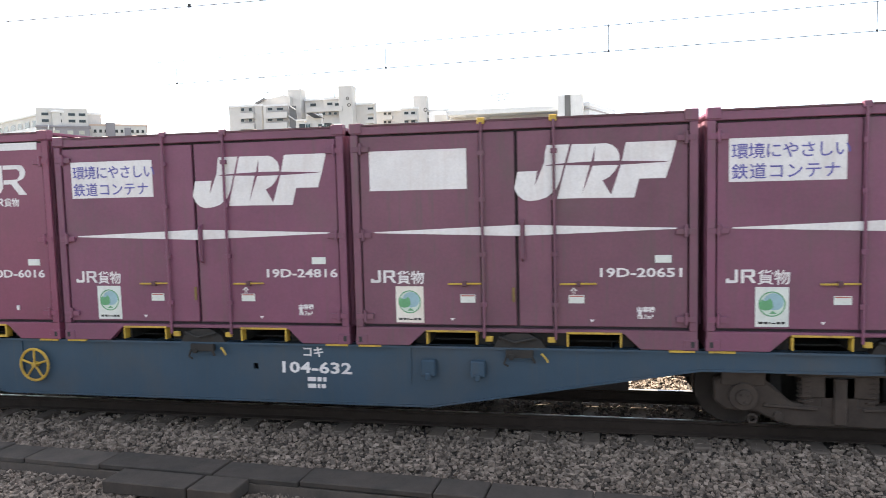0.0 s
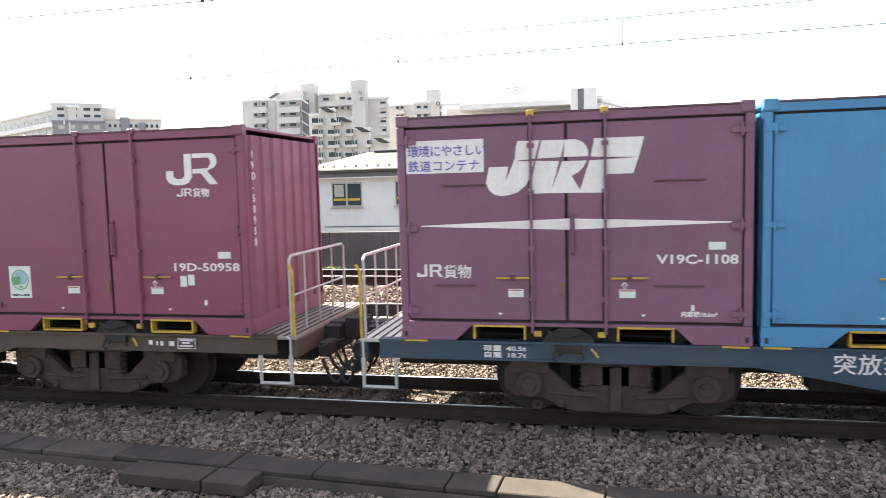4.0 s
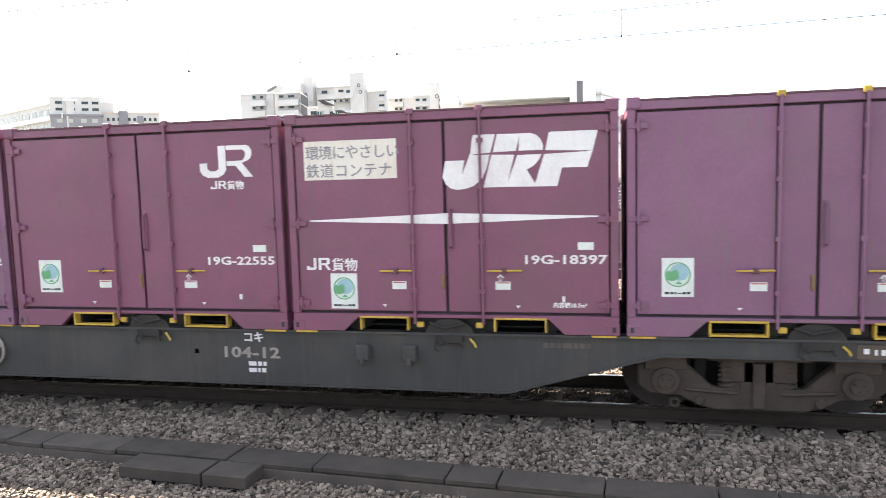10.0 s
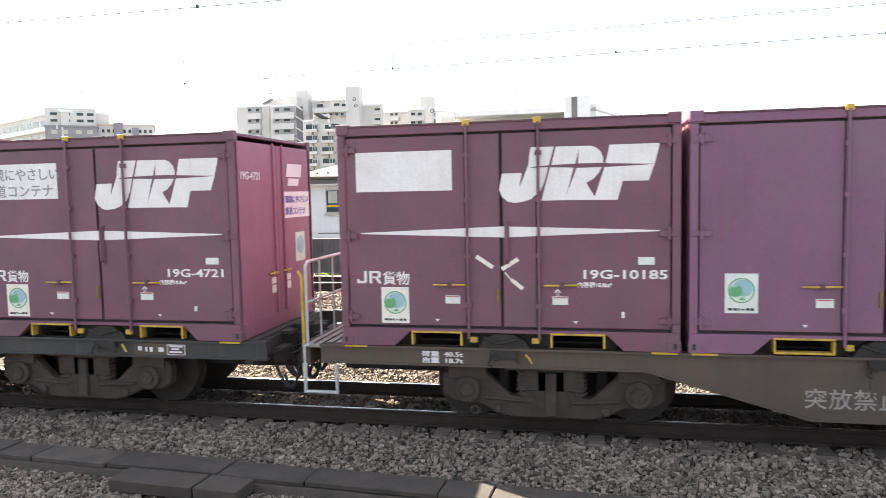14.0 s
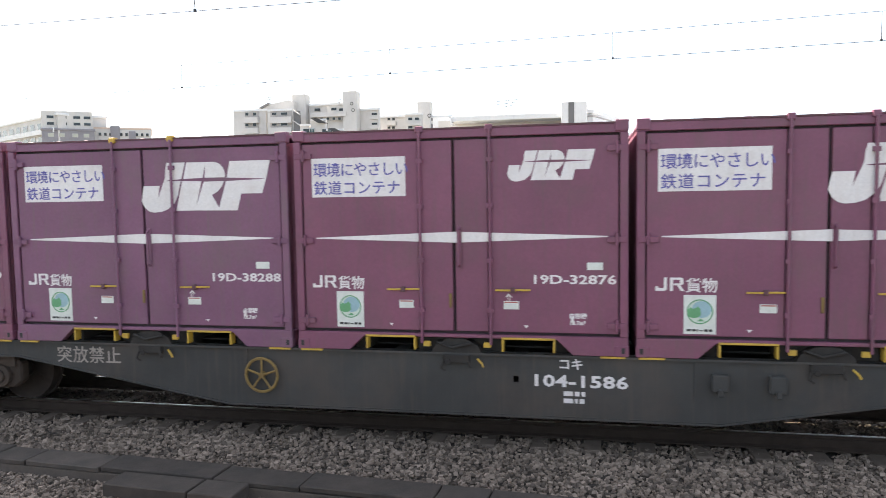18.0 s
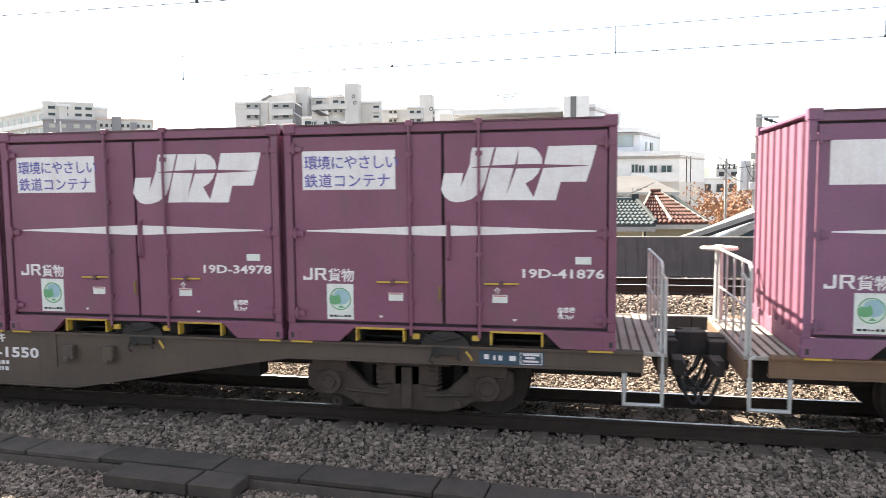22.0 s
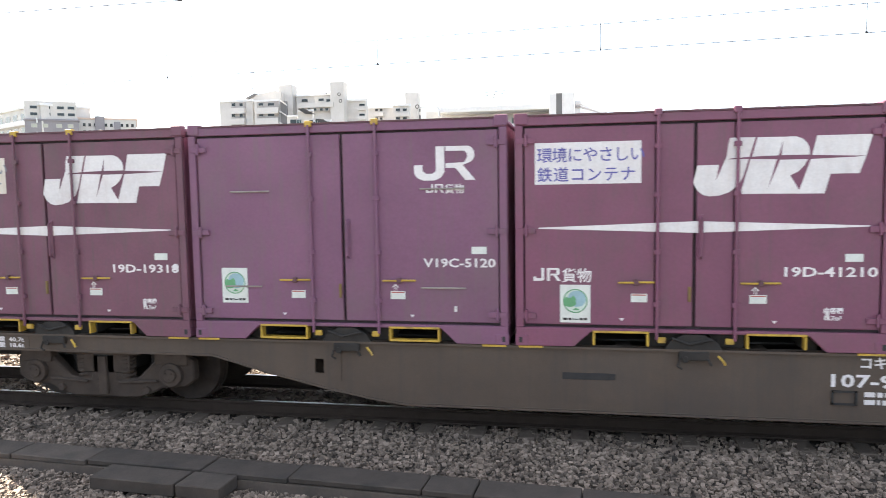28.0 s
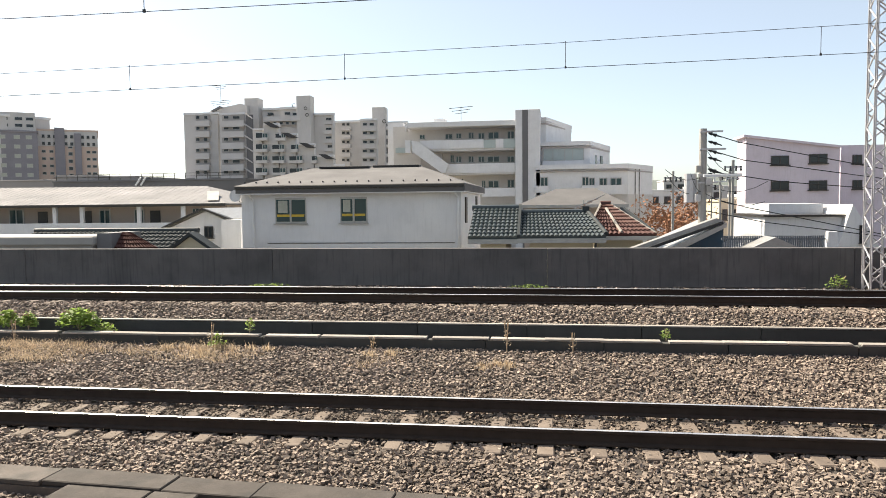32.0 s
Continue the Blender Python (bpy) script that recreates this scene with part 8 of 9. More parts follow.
windows(big, 111.88, [(-56.14, 16.78, 0.69, 0.55), (-54.76, 16.74, 0.69, 0.55), (-56.2, 15.03, 0.69, 0.55), (-54.82, 15.0, 0.69, 0.55), (-56.26, 13.19, 0.69, 0.55), (-54.88, 13.16, 0.69, 0.55), (-56.32, 11.44, 0.69, 0.55), (-54.94, 11.41, 0.69, 0.55), (-56.38, 9.59, 0.69, 0.55), (-55.0, 9.56, 0.69, 0.56), (-56.44, 7.83, 0.69, 0.55), (-55.06, 7.8, 0.69, 0.56)], "light")
windows(big, 110.88, [(-50.8, 16.57, 0.87, 0.54), (-49.06, 16.52, 1.25, 0.54), (-50.84, 14.85, 0.87, 0.54), (-49.12, 14.8, 1.25, 0.55), (-50.9, 13.03, 0.87, 0.55), (-49.18, 12.99, 1.25, 0.55), (-50.96, 11.3, 0.86, 0.55), (-49.22, 11.27, 1.25, 0.54), (-51.02, 9.48, 0.87, 0.55), (-49.28, 9.45, 1.26, 0.55), (-51.08, 7.75, 0.87, 0.55), (-49.34, 7.72, 1.25, 0.55)], "light")
windows(big, 113.98, [(-41.6, 17.32, 0.97, 0.45), (-40.15, 17.18, 1.16, 0.46)], "light")
windows(big, 114.98, [(-44.89, 17.52, 0.98, 0.38)], "bronze")
part("balcony", Shape().box(-45.3, -39.13, 112.8, 113.5, 16.23, 17.0).mesh("balcony", M_WALLG), big)
part("balcony_back", Shape().box(-45.47, -39.14, 113.4, 113.5, 15.62, 16.27).mesh("balcony_back", M_SHADEBAND), big, "balcony wall with recess shade in its grey")
windows(big, 113.38, [(-44.6, 15.77, 0.59, 0.5), (-43.53, 15.74, 0.58, 0.5), (-42.47, 15.71, 0.58, 0.51), (-41.41, 15.68, 0.58, 0.51), (-40.45, 15.66, 0.58, 0.5), (-39.59, 15.64, 0.58, 0.5)], "light")
windows(big, 114.98, [(-34.93, 16.42, 0.96, 0.37), (-34.96, 14.81, 0.96, 0.42), (-34.99, 13.39, 0.96, 0.36), (-34.83, 11.9, 0.76, 0.47)], "light")
part("balcony", Shape().box(-35.46, -34.19, 114.2, 114.9, 15.69, 16.24).mesh("balcony", M_WALLG), big)
part("balcony", Shape().box(-35.49, -34.22, 114.2, 114.9, 14.14, 14.68).mesh("balcony", M_WALLG), big)
part("balcony", Shape().box(-35.52, -34.25, 114.2, 114.9, 12.67, 13.22).mesh("balcony", M_WALLG), big)
part("balcony", Shape().box(-35.55, -34.28, 114.2, 114.9, 11.29, 11.84).mesh("balcony", M_WALLG), big)
for dx, dz in ((0.0, 0.0), (0.22, -1.05)):
    part("tank_ring", kept(("tankring",), lambda: Shape().ring((0, 0, 0), 0.24, 0.055, 12, "y").mesh("tank_ring", M_BRONZE)), big, "dark round fitting on the tower", pose(-38.03 + dx, 112.55, 18.14 + dz))
part("ladder_rail", Shape().tube([(-40.09, 112.5, 18.27), (-40.28, 112.5, 18.9), (-39.8, 112.5, 18.9)], 0.06, 5).mesh("ladder_rail", M_BRONZE), big)
for k, (ax, az) in enumerate([(-54.02, 22.9), (-54.71, 20.28), (-53.3, 20.33), (-8.86, 13.01)]):
    aerial = thing("roof_aerial", "thin television aerial on a mast above the roofs", "aerial", "roof aerials", pose(ax, 116 if k < 3 else 78, az))
    part("mast", Shape().tube([(0, 0, -3.6 if k < 3 else -2.6), (0, 0, 0.1)], 0.035, 5).mesh("mast", M_FRAME), aerial)
    for i in range(3):
        part("cross_bar", kept(("aerialbar", i), lambda: Shape().tube([(-1.3 + 0.3 * i, 0, -0.12 - 0.3 * i), (1.3 - 0.3 * i, 0, 0.06 - 0.3 * i)], 0.03, 5).mesh("cross_bar", M_BRONZE)), aerial)
terraces = thing("apartment_terraces", "stepped grey apartment terraces with deep balconies", "apartment block")
part("wall", Shape().box(-41.0, -39.64, 98, 99.0, -2.3, 13.47).mesh("wall", M_WALLG), terraces)
part("parapet", Shape().box(-40.92, -39.3, 97.8, 98.05, 13.25, 13.51).mesh("parapet", M_WALLW), terraces, "pale parapet edge")
part("wall", Shape().box(-39.38, -37.25, 98, 99.0, -2.3, 14.14).mesh("wall", M_WALLG), terraces)
part("parapet", Shape().box(-39.3, -36.94, 97.8, 98.05, 13.92, 14.18).mesh("parapet", M_WALLW), terraces, "pale parapet edge")
part("wall", Shape().box(-37.08, -34.6, 98, 99.0, -2.3, 12.65).mesh("wall", M_WALLG), terraces)
part("parapet", Shape().box(-37.0, -34.31, 97.8, 98.05, 12.43, 12.69).mesh("parapet", M_WALLW), terraces, "pale parapet edge")
part("wall", Shape().box(-34.46, -32.05, 98, 99.0, -2.3, 11.17).mesh("wall", M_WALLG), terraces)
part("parapet", Shape().box(-34.38, -31.79, 97.8, 98.05, 10.95, 11.21).mesh("parapet", M_WALLW), terraces, "pale parapet edge")
part("wall", Shape().box(-31.93, -29.27, 98, 99.0, -2.3, 9.53).mesh("wall", M_WALLG), terraces)
part("parapet", Shape().box(-31.86, -29.03, 97.8, 98.05, 9.32, 9.58).mesh("parapet", M_WALLW), terraces, "pale parapet edge")
part("wall", Shape().box(-29.25, -27.81, 98, 99.0, -2.3, 8.23).mesh("wall", M_WALLG), terraces)
part("parapet", Shape().box(-29.19, -27.59, 97.8, 98.05, 8.02, 8.28).mesh("parapet", M_WALLW), terraces, "pale parapet edge")
part("roof", Shape().prism([(-39.1, 14.27), (-38.01, 14.2), (-36.74, 13.5), (-38.03, 13.57)], 97.3, 98.2).mesh("roof", M_ROOFD), terraces, "dark sloping roof light")
part("roof", Shape().prism([(-36.56, 12.78), (-35.48, 12.72), (-34.22, 12.02), (-35.5, 12.09)], 97.3, 98.2).mesh("roof", M_ROOFD), terraces, "dark sloping roof light")
part("roof", Shape().prism([(-33.95, 11.3), (-32.88, 11.24), (-31.62, 10.54), (-32.89, 10.61)], 97.3, 98.2).mesh("roof", M_ROOFD), terraces, "dark sloping roof light")
part("roof", Shape().prism([(-31.19, 9.67), (-30.13, 9.61), (-28.88, 8.92), (-30.14, 8.98)], 97.3, 98.2).mesh("roof", M_ROOFD), terraces, "dark sloping roof light")
part("balcony", Shape().box(-40.29, -38.54, 97.0, 97.75, 11.7, 12.09).mesh("balcony", M_WALLG), terraces)
part("balcony", Shape().box(-37.38, -35.88, 97.0, 97.75, 11.63, 12.03).mesh("balcony", M_WALLG), terraces)
part("balcony", Shape().box(-40.33, -38.59, 97.0, 97.75, 10.12, 10.51).mesh("balcony", M_WALLG), terraces)
part("balcony", Shape().box(-37.92, -36.09, 97.0, 97.75, 10.07, 10.46).mesh("balcony", M_WALLG), terraces)
part("balcony", Shape().box(-35.19, -34.1, 97.0, 97.75, 10.02, 10.41).mesh("balcony", M_WALLG), terraces)
part("balcony", Shape().box(-40.38, -38.63, 97.0, 97.75, 8.53, 8.93).mesh("balcony", M_WALLG), terraces)
part("balcony", Shape().box(-37.96, -36.13, 97.0, 97.75, 8.49, 8.88).mesh("balcony", M_WALLG), terraces)
part("balcony", Shape().box(-35.48, -33.47, 97.0, 97.75, 8.44, 8.84).mesh("balcony", M_WALLG), terraces)
part("balcony", Shape().box(-32.19, -31.41, 97.0, 97.75, 8.39, 8.79).mesh("balcony", M_WALLG), terraces)
part("balcony", Shape().box(-40.43, -38.68, 97.0, 97.75, 6.83, 7.23).mesh("balcony", M_WALLG), terraces)
part("balcony", Shape().box(-37.92, -36.0, 97.0, 97.75, 6.79, 7.18).mesh("balcony", M_WALLG), terraces)
part("balcony", Shape().box(-35.44, -33.51, 97.0, 97.75, 6.75, 7.14).mesh("balcony", M_WALLG), terraces)
part("balcony", Shape().box(-32.89, -30.88, 97.0, 97.75, 6.71, 7.1).mesh("balcony", M_WALLG), terraces)
windows(terraces, 97.93, [(-39.61, 11.94, 1.93, 0.96), (-36.81, 11.88, 1.66, 0.95), (-39.66, 10.35, 1.93, 0.96), (-37.18, 10.3, 2.01, 0.95), (-34.81, 10.25, 1.24, 0.95), (-39.7, 8.75, 1.94, 0.96), (-37.22, 8.71, 2.01, 0.95), (-34.64, 8.66, 2.15, 0.95), (-31.96, 8.61, 0.91, 0.95), (-39.75, 7.03, 1.94, 0.96), (-37.14, 6.99, 2.09, 0.96), (-34.64, 6.95, 2.07, 0.95), (-32.04, 6.91, 2.14, 0.95)], "deep")
windows(terraces, 97.78, [(-39.07, 12.12, 0.8, 0.67), (-36.34, 12.05, 0.66, 0.68), (-39.11, 10.53, 0.79, 0.67), (-36.63, 10.47, 0.84, 0.68), (-34.45, 10.43, 0.46, 0.67), (-39.16, 8.93, 0.8, 0.68), (-36.67, 8.89, 0.84, 0.67), (-34.06, 8.84, 0.91, 0.67), (-31.68, 8.79, 0.29, 0.67), (-39.21, 7.21, 0.8, 0.68), (-36.57, 7.17, 0.88, 0.68), (-34.08, 7.13, 0.87, 0.68), (-31.46, 7.09, 0.91, 0.67)], "balcony")
second = thing("apartment_block", "grey apartment block with stair tower and balconies", "apartment block")
part("wall", Shape().box(-36.15, -31.31, 122, 122.8, -2.3, 17.07).mesh("wall", M_WALLG), second)
part("wing", Shape().box(-31.11, -28.26, 120.5, 121.4, -2.3, 17.14).mesh("wing", M_WALLG), second)
part("eave", Shape().box(-36.08, -31.13, 121.6, 122.1, 16.74, 17.09).mesh("eave", M_WALLW), second, "pale roof slab")
part("eave", Shape().box(-31.06, -28.02, 120.1, 120.6, 16.8, 17.15).mesh("eave", M_WALLW), second, "pale roof slab")
part("tower", Shape().box(-29.84, -27.53, 124, 126.4, -2.3, 19.56).mesh("tower", M_WALLG, 0.05), second, "rooftop stair tower")
part("wing", Shape().box(-27.69, -23.96, 126, 126.8, -2.3, 17.11).mesh("wing", M_WALLG), second)
part("eave", Shape().box(-27.7, -23.77, 125.6, 126.1, 16.77, 17.16).mesh("eave", M_WALLW), second, "pale roof slab")
part("balcony", Shape().box(-34.62, -33.06, 121.2, 121.9, 15.34, 16.02).mesh("balcony", M_WALLG), second)
part("balcony", Shape().box(-30.63, -28.19, 119.7, 120.4, 14.99, 15.76).mesh("balcony", M_WALLG), second)
part("balcony", Shape().box(-34.65, -33.08, 121.2, 121.9, 13.89, 14.57).mesh("balcony", M_WALLG), second)
part("balcony", Shape().box(-30.66, -28.22, 119.7, 120.4, 13.57, 14.33).mesh("balcony", M_WALLG), second)
part("balcony", Shape().box(-34.68, -33.11, 121.2, 121.9, 12.34, 13.02).mesh("balcony", M_WALLG), second)
part("balcony", Shape().box(-30.69, -28.24, 119.7, 120.4, 12.04, 12.8).mesh("balcony", M_WALLG), second)
part("balcony", Shape().box(-34.72, -33.15, 121.2, 121.9, 10.79, 11.47).mesh("balcony", M_WALLG), second)
part("balcony", Shape().box(-30.72, -28.27, 119.7, 120.4, 10.51, 11.28).mesh("balcony", M_WALLG), second)
part("balcony", Shape().box(-34.75, -33.18, 121.2, 121.9, 9.23, 9.91).mesh("balcony", M_WALLG), second)
part("balcony", Shape().box(-30.74, -28.3, 119.7, 120.4, 8.98, 9.75).mesh("balcony", M_WALLG), second)
windows(second, 121.98, [(-34.44, 16.22, 0.61, 0.53), (-33.62, 16.2, 0.61, 0.53), (-34.47, 14.76, 0.61, 0.53), (-33.66, 14.74, 0.61, 0.53), (-34.49, 13.2, 0.61, 0.53), (-33.68, 13.18, 0.61, 0.53), (-34.52, 11.63, 0.61, 0.54), (-33.72, 11.62, 0.61, 0.53), (-34.56, 10.07, 0.61, 0.53), (-33.74, 10.05, 0.61, 0.54)], "light")
windows(second, 120.48, [(-30.24, 15.96, 0.79, 0.52), (-29.04, 15.93, 0.79, 0.52), (-30.26, 14.52, 0.79, 0.53), (-29.07, 14.49, 0.8, 0.53), (-30.28, 12.98, 0.79, 0.53), (-29.1, 12.96, 0.79, 0.52), (-30.32, 11.45, 0.79, 0.52), (-29.12, 11.42, 0.79, 0.53), (-30.34, 9.9, 0.8, 0.53), (-29.15, 9.88, 0.8, 0.53)], "light")
# Stairwell shade again as a solid dark panel.
part("stair_slot", Shape().box(-26.36, -25.26, 119.5, 119.8, -2.3, 16.12).mesh("stair_slot", M_WALLD), second, "dark panel coloured as the stairwell's shade")
part("landing", Shape().box(-26.24, -25.3, 118.9, 119.5, 15.11, 15.58).mesh("landing", M_WALLG), second, "stair landing")
part("landing", Shape().box(-26.26, -25.32, 118.9, 119.5, 13.6, 14.08).mesh("landing", M_WALLG), second, "stair landing")
part("landing", Shape().box(-26.29, -25.35, 118.9, 119.5, 12.1, 12.57).mesh("landing", M_WALLG), second, "stair landing")
part("landing", Shape().box(-26.31, -25.37, 118.9, 119.5, 10.58, 11.06).mesh("landing", M_WALLG), second, "stair landing")
part("landing", Shape().box(-26.34, -25.39, 118.9, 119.5, 9.07, 9.54).mesh("landing", M_WALLG), second, "stair landing")
part("tank_ring", kept(("tankring",), lambda: None), second, "dark round fitting on the tower", pose(-27.54, 123.5, 16.98) @ Matrix.Scale(1.25, 4))
clinic = thing("white_building", "white five-storey building with balconies, outside stair and striped tower", "building")
part("wall", Shape().box(-15.97, -2.88, 76, 85, -2.3, 10.86).mesh("wall", M_WALLC2), clinic)
part("wing", Shape().box(-17.02, -15.31, 78, 81, -2.3, 11.49).mesh("wing", M_WALLW), clinic, "white end wing")
part("roof_slab", Shape().box(-14.04, -2.85, 73.4, 86, 10.45, 10.99).mesh("roof_slab", M_WALLW, 0.03), clinic, "thick white roof slab")
part("roof_box", Shape().box(-11.91, -10.62, 78, 79.5, 11.49, 11.85).mesh("roof_box", M_WALLW), clinic, "roof hatch")
part("slab_end", Shape().box(-14.11, -14.01, 73.1, 74.3, 10.1, 10.85).mesh("slab_end", M_WALLW), clinic, "white slab end")
part("floor_slab", Shape().box(-12.75, -2.94, 73.6, 76.0, 7.99, 8.22).mesh("floor_slab", M_WALLW), clinic)
part("floor_slab", Shape().box(-10.12, -2.95, 73.6, 76.0, 5.54, 5.72).mesh("floor_slab", M_WALLW), clinic)
part("balcony", Shape().box(-12.65, -6.06, 73.4, 73.55, 8.21, 9.1).mesh("balcony", M_WALLW), clinic, "solid white balcony front")
part("balcony", Shape().box(-4.84, -4.04, 73.4, 73.55, 8.19, 9.13).mesh("balcony", M_WALLW), clinic, "solid white balcony front")
part("glass_rail", Shape().box(-6.05, -4.85, 73.45, 73.5, 8.19, 9.02).mesh("glass_rail", M_GLASSP), clinic, "greenish glass balustrade")
part("glass_rail", Shape().box(-4.04, -2.84, 73.45, 73.5, 8.17, 9.09).mesh("glass_rail", M_GLASSP), clinic, "greenish glass balustrade")
part("balcony", Shape().box(-10.14, -2.85, 73.4, 73.55, 5.71, 6.66).mesh("balcony", M_WALLW), clinic, "solid white balcony front")
part("balcony", Shape().box(-6.26, -2.86, 73.4, 73.55, 3.26, 4.13).mesh("balcony", M_WALLW), clinic, "solid white balcony front")
part("balcony", Shape().box(-15.67, -14.6, 75.6, 75.75, 8.04, 8.58).mesh("balcony", M_GLASSP), clinic, "slatted balcony front")
part("outside_stair", Shape().prism([(-13.37, 9.08), (-12.66, 8.95), (-9.6, 6.6), (-9.95, 5.71), (-10.3, 5.72), (-13.38, 7.99)], 72.7, 72.95).mesh("outside_stair", M_WALLW), clinic, "white sloping stair front")
part("stair_landing", Shape().box(-14.04, -13.5, 72.6, 74.0, 7.81, 9.1).mesh("stair_landing", M_WALLW), clinic, "white stair landing")
part("stair_underside", Shape().box(-12.74, -10.45, 74.2, 74.4, 5.77, 7.88).mesh("stair_underside", M_SHADEBAND), clinic, "brown-grey wall under the stair, shade in its colour")
windows(clinic, 75.98, [(-12.82, 9.46, 0.55, 0.48), (-9.96, 9.39, 0.79, 0.57), (-8.9, 9.43, 0.6, 0.59), (-7.57, 9.4, 0.6, 0.65), (-6.5, 9.32, 0.72, 0.71), (-5.22, 9.29, 1.25, 0.79), (-3.4, 9.25, 0.83, 0.88), (-9.62, 6.94, 0.43, 0.78), (-8.92, 6.93, 0.6, 0.65), (-7.59, 6.9, 0.6, 0.66), (-6.52, 6.88, 0.71, 0.66), (-5.23, 6.86, 1.26, 0.71), (-3.42, 6.83, 0.83, 0.71), (-6.29, 4.2, 0.36, 0.78), (-5.24, 4.19, 1.25, 0.83), (-3.42, 4.16, 0.83, 0.89)], "balcony")
windows(clinic, 77.98, [(-15.24, 8.94, 0.95, 0.99), (-14.16, 9.41, 0.7, 0.56), (-15.26, 6.72, 0.95, 0.74), (-14.2, 6.7, 0.69, 0.74)], "balcony")
part("stair_tower", Shape().prism([(-2.83, 73), (-0.34, 73), (-0.25, 78), (-2.54, 78)], -2.3, 11.95, "z").mesh("stair_tower", M_WALLW, 0.03), clinic, "tall white stair tower")
part("dark_stripe", Shape().box(-2.12, -1.55, 72.95, 73.1, -2.3, 11.9).mesh("dark_stripe", M_WALLD), clinic, "dark vertical tile stripe")
part("wing", Shape().prism([(-0.29, 76), (0.23, 76), (3.16, 84.6), (-0.29, 84.6)], -2.3, 11.41, "z").mesh("wing", M_WALLW), clinic, "white stepped wing")
part("parapet", Shape().prism([(-0.32, 75.7), (0.29, 75.7), (3.24, 85), (-0.32, 85)], 11.05, 11.43, "z").mesh("parapet", M_WALLW), clinic, "white parapet")
part("band", Shape().prism([(-0.32, 75.75), (0.29, 75.75), (3.24, 85), (-0.32, 85)], 10.71, 10.86, "z").mesh("band", M_SHADEBAND), clinic, "grey band under the parapet")
part("wing", Shape().prism([(-0.23, 75), (4.68, 75), (7.32, 82.5), (-0.23, 82.5)], -2.3, 8.75, "z").mesh("wing", M_WALLW), clinic, "white stepped wing")
part("parapet", Shape().prism([(-0.29, 74.6), (4.71, 74.6), (7.41, 82.8), (-0.29, 82.8)], 8.37, 8.8, "z").mesh("parapet", M_WALLW), clinic, "white parapet")
part("band", Shape().prism([(-0.29, 74.75), (4.72, 74.75), (7.4, 82.7), (-0.29, 82.7)], 8.1, 8.27, "z").mesh("band", M_SHADEBAND), clinic, "grey band under the parapet")
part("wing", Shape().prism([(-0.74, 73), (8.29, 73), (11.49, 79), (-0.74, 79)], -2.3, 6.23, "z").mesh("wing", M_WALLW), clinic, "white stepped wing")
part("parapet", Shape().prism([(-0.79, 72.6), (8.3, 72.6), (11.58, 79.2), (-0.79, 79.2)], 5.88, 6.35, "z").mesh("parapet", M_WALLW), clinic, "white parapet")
part("band", Shape().prism([(-0.79, 72.8), (8.32, 72.8), (11.57, 79.1), (-0.79, 79.1)], 5.61, 5.75, "z").mesh("band", M_SHADEBAND), clinic, "grey band under the parapet")
part("plinth", Shape().prism([(-0.8, 72.9), (8.32, 72.9), (11.55, 79.05), (-0.8, 79.05)], -2.3, 3.33, "z").mesh("plinth", M_WALLG), clinic, "grey lower storey")
part("glazed_front", Shape().box(-0.06, 4.0, 74.88, 75, 6.9, 8.22).mesh("glazed_front", M_GLASSP), clinic, "glazed sun room front")
part("glazing_bar", Shape().box(-0.06, 0.01, 74.8, 74.9, 6.89, 8.27).mesh("glazing_bar", M_FRAME), clinic)
part("glazing_bar", Shape().box(0.91, 0.98, 74.8, 74.9, 6.89, 8.27).mesh("glazing_bar", M_FRAME), clinic)
part("glazing_bar", Shape().box(2.11, 2.18, 74.8, 74.9, 6.89, 8.27).mesh("glazing_bar", M_FRAME), clinic)
part("glazing_bar", Shape().box(2.91, 2.98, 74.8, 74.9, 6.89, 8.27).mesh("glazing_bar", M_FRAME), clinic)
part("glazing_bar", Shape().box(3.99, 4.06, 74.8, 74.9, 6.89, 8.27).mesh("glazing_bar", M_FRAME), clinic)
part("balcony", Shape().box(-0.12, 3.97, 74.3, 74.5, 5.95, 6.84).mesh("balcony", M_WALLW), clinic, "solid white balcony front")
part("balcony", Shape().box(-0.74, 0.49, 72.3, 72.5, 3.6, 4.27).mesh("balcony", M_WALLW), clinic, "solid white balcony front")
part("balcony", Shape().box(3.75, 8.0, 72.3, 72.5, 3.36, 4.24).mesh("balcony", M_WALLW), clinic, "solid white balcony front")
windows(clinic, 72.98, [(0.05, 4.17, 0.79, 1.02), (4.12, 4.23, 0.66, 0.95), (4.76, 4.22, 0.61, 0.79), (5.86, 4.2, 0.82, 0.84), (7.1, 4.19, 1.09, 0.84)], "balcony")
windows(clinic, 74.98, [(1.72, 6.91, 0.8, 0.69), (0.48, 6.93, 0.52, 0.7)], "balcony")
part("side_window", Shape().prism([(5.27, 76.9), (5.53, 77.7), (5.63, 77.68), (5.37, 76.88)], 6.54, 7.49, "z").mesh("side_window", M_GLASS), clinic, "narrow side window")
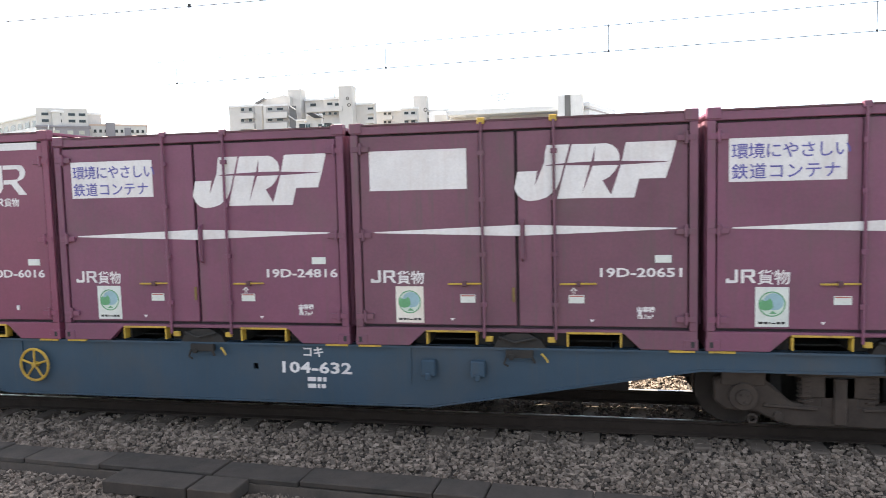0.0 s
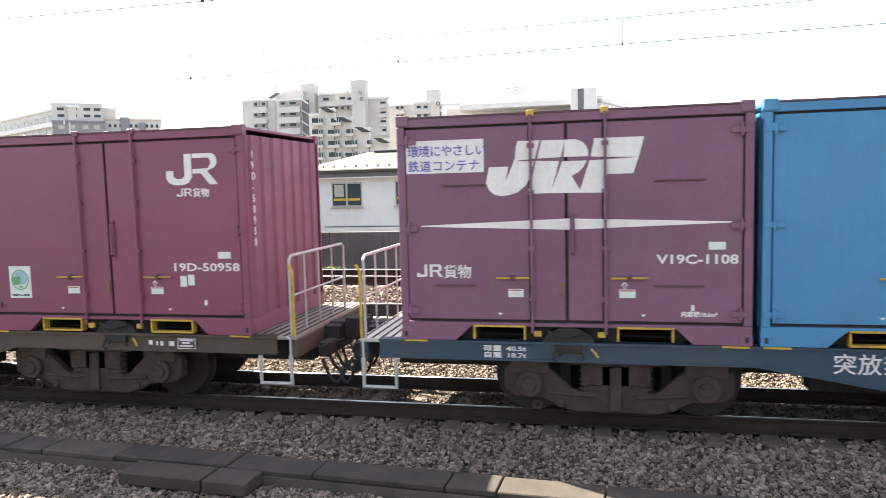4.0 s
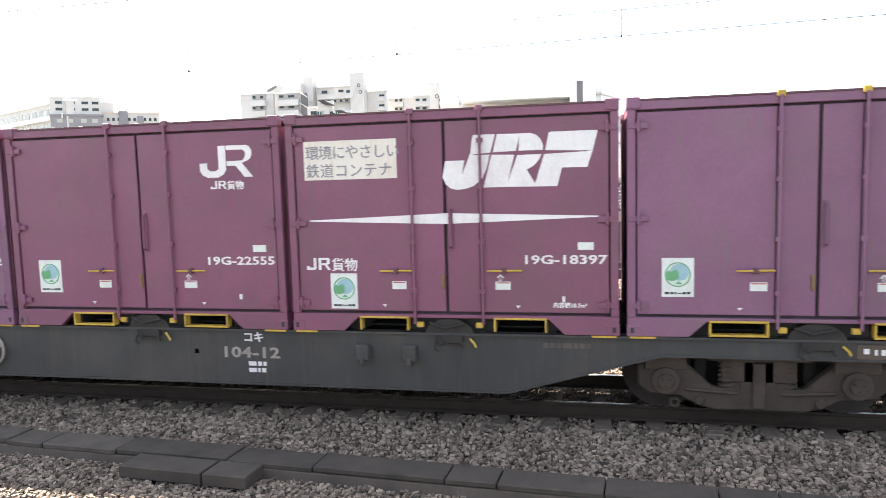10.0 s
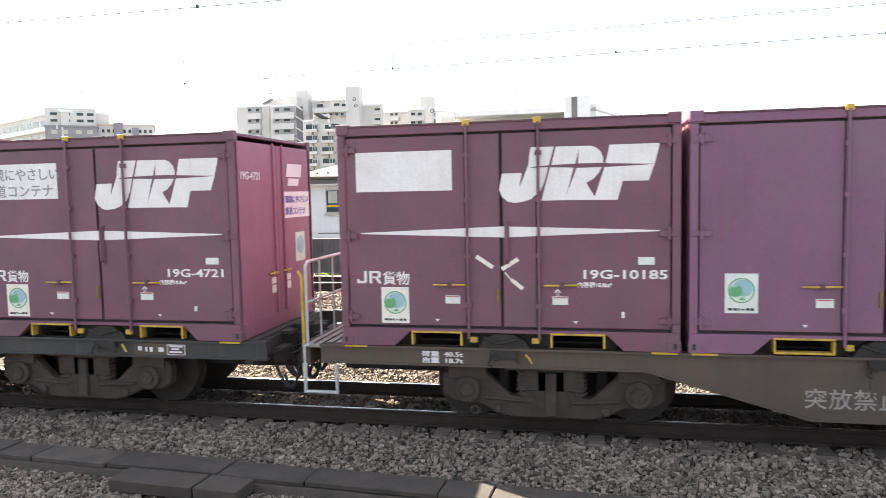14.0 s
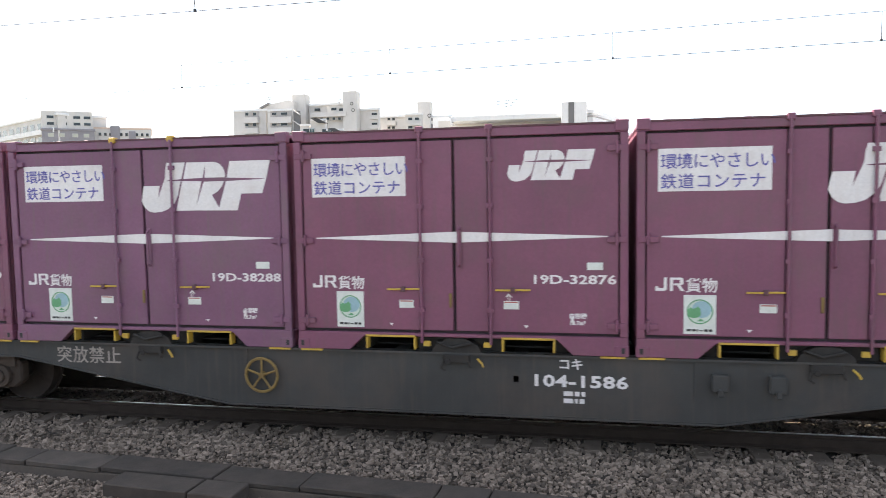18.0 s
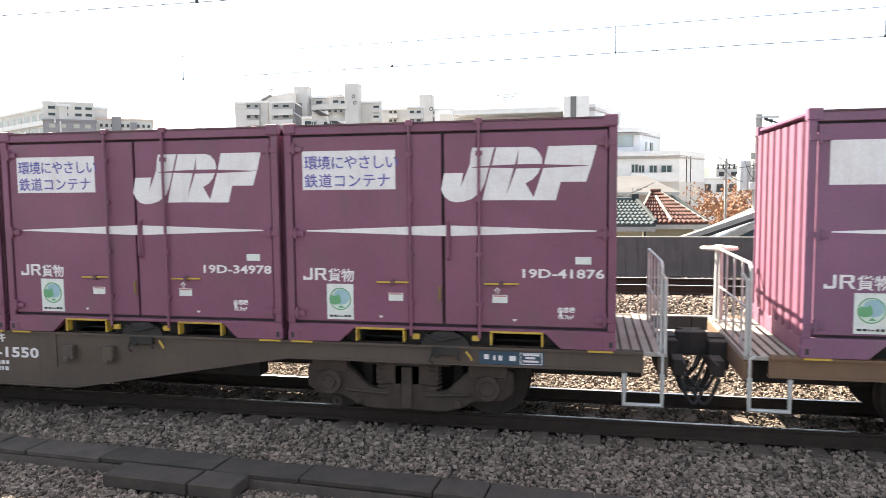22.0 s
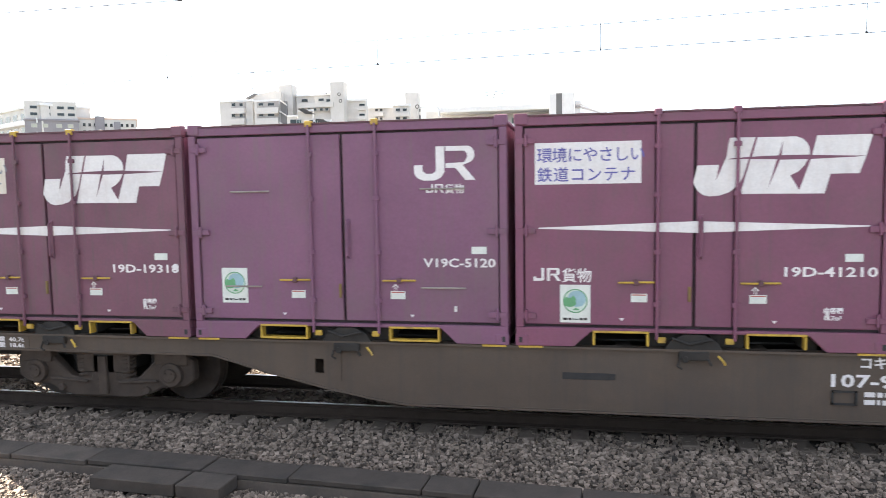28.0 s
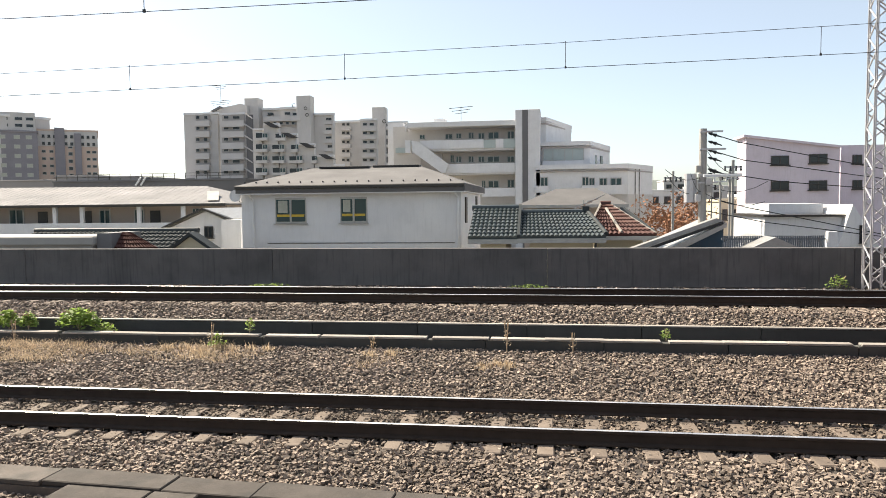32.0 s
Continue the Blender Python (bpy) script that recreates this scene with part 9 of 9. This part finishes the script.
part("side_window", Shape().prism([(5.95, 78.7), (6.22, 79.4), (6.32, 79.38), (6.05, 78.68)], 6.62, 7.52, "z").mesh("side_window", M_GLASS), clinic, "narrow side window")
part("side_pipe", Shape().tube([(9.13, 74.56, -2.3), (9.13, 74.56, 5.84)], 0.07, 6).mesh("side_pipe", M_BRONZE), clinic, "dark downpipe")
part("side_pipe", Shape().tube([(9.65, 75.54, -2.3), (9.65, 75.54, 5.88)], 0.07, 6).mesh("side_pipe", M_BRONZE), clinic, "dark downpipe")
lilac = thing("apartment_house", "pale lilac three-storey house with dark framed windows", "apartment house")
part("wall", Shape().prism([(15.39, -2.3), (22.14, -2.3), (22.14, 6.49), (15.39, 7.45)], 58, 60.5).mesh("wall", M_WALLP), lilac)
part("roof_edge", Shape().prism([(15.14, 7.45), (22.14, 6.49), (22.14, 6.67), (15.14, 7.63)], 57.75, 60.7).mesh("roof_edge", M_WALLP), lilac)
part("wing", Shape().box(22.98, 30.96, 60, 67, -2.3, 6.82).mesh("wing", M_WALLP), lilac)
windows(lilac, 57.98, [(17.85, 5.29, 1.27, 0.73), (20.59, 5.37, 1.28, 0.68), (17.88, 3.36, 1.31, 0.73), (20.62, 3.37, 1.33, 0.72), (17.68, 1.46, 0.94, 0.65)], "bronze")
windows(lilac, 59.98, [(24.16, 5.37, 0.74, 0.66), (24.21, 3.4, 0.74, 0.7)], "bronze")


def motions():
    """The train rolls past; its wheels turn while they are near."""
    for ob, x, z in RIDERS:
        walk(ob, [(t, pose(x + s, TRACK1, z)) for t, s in TRAIN_AT])
    ts, ss = [t for t, _ in TRAIN_AT], [s for _, s in TRAIN_AT]
    for ws, wagon_x, off in SPINNERS:
        spin = [i / 15 for i in range(32 * 15 + 1) if -12 < wagon_x + off + np.interp(i / 15, ts, ss) < 7]
        base = ws.location.copy()
        rows = [(t, pose(*base, 0, math.degrees(float(np.interp(t, ts, ss)) / 0.43) % 360, 0)) for t in spin]
        if not rows:
            continue
        if rows[0][0] > 0.01:
            rows.insert(0, (0.0, rows[0][1]))
        if rows[-1][0] < 31.99:
            rows.append((32.0, rows[-1][1]))
        walk(ws, rows)


motions()
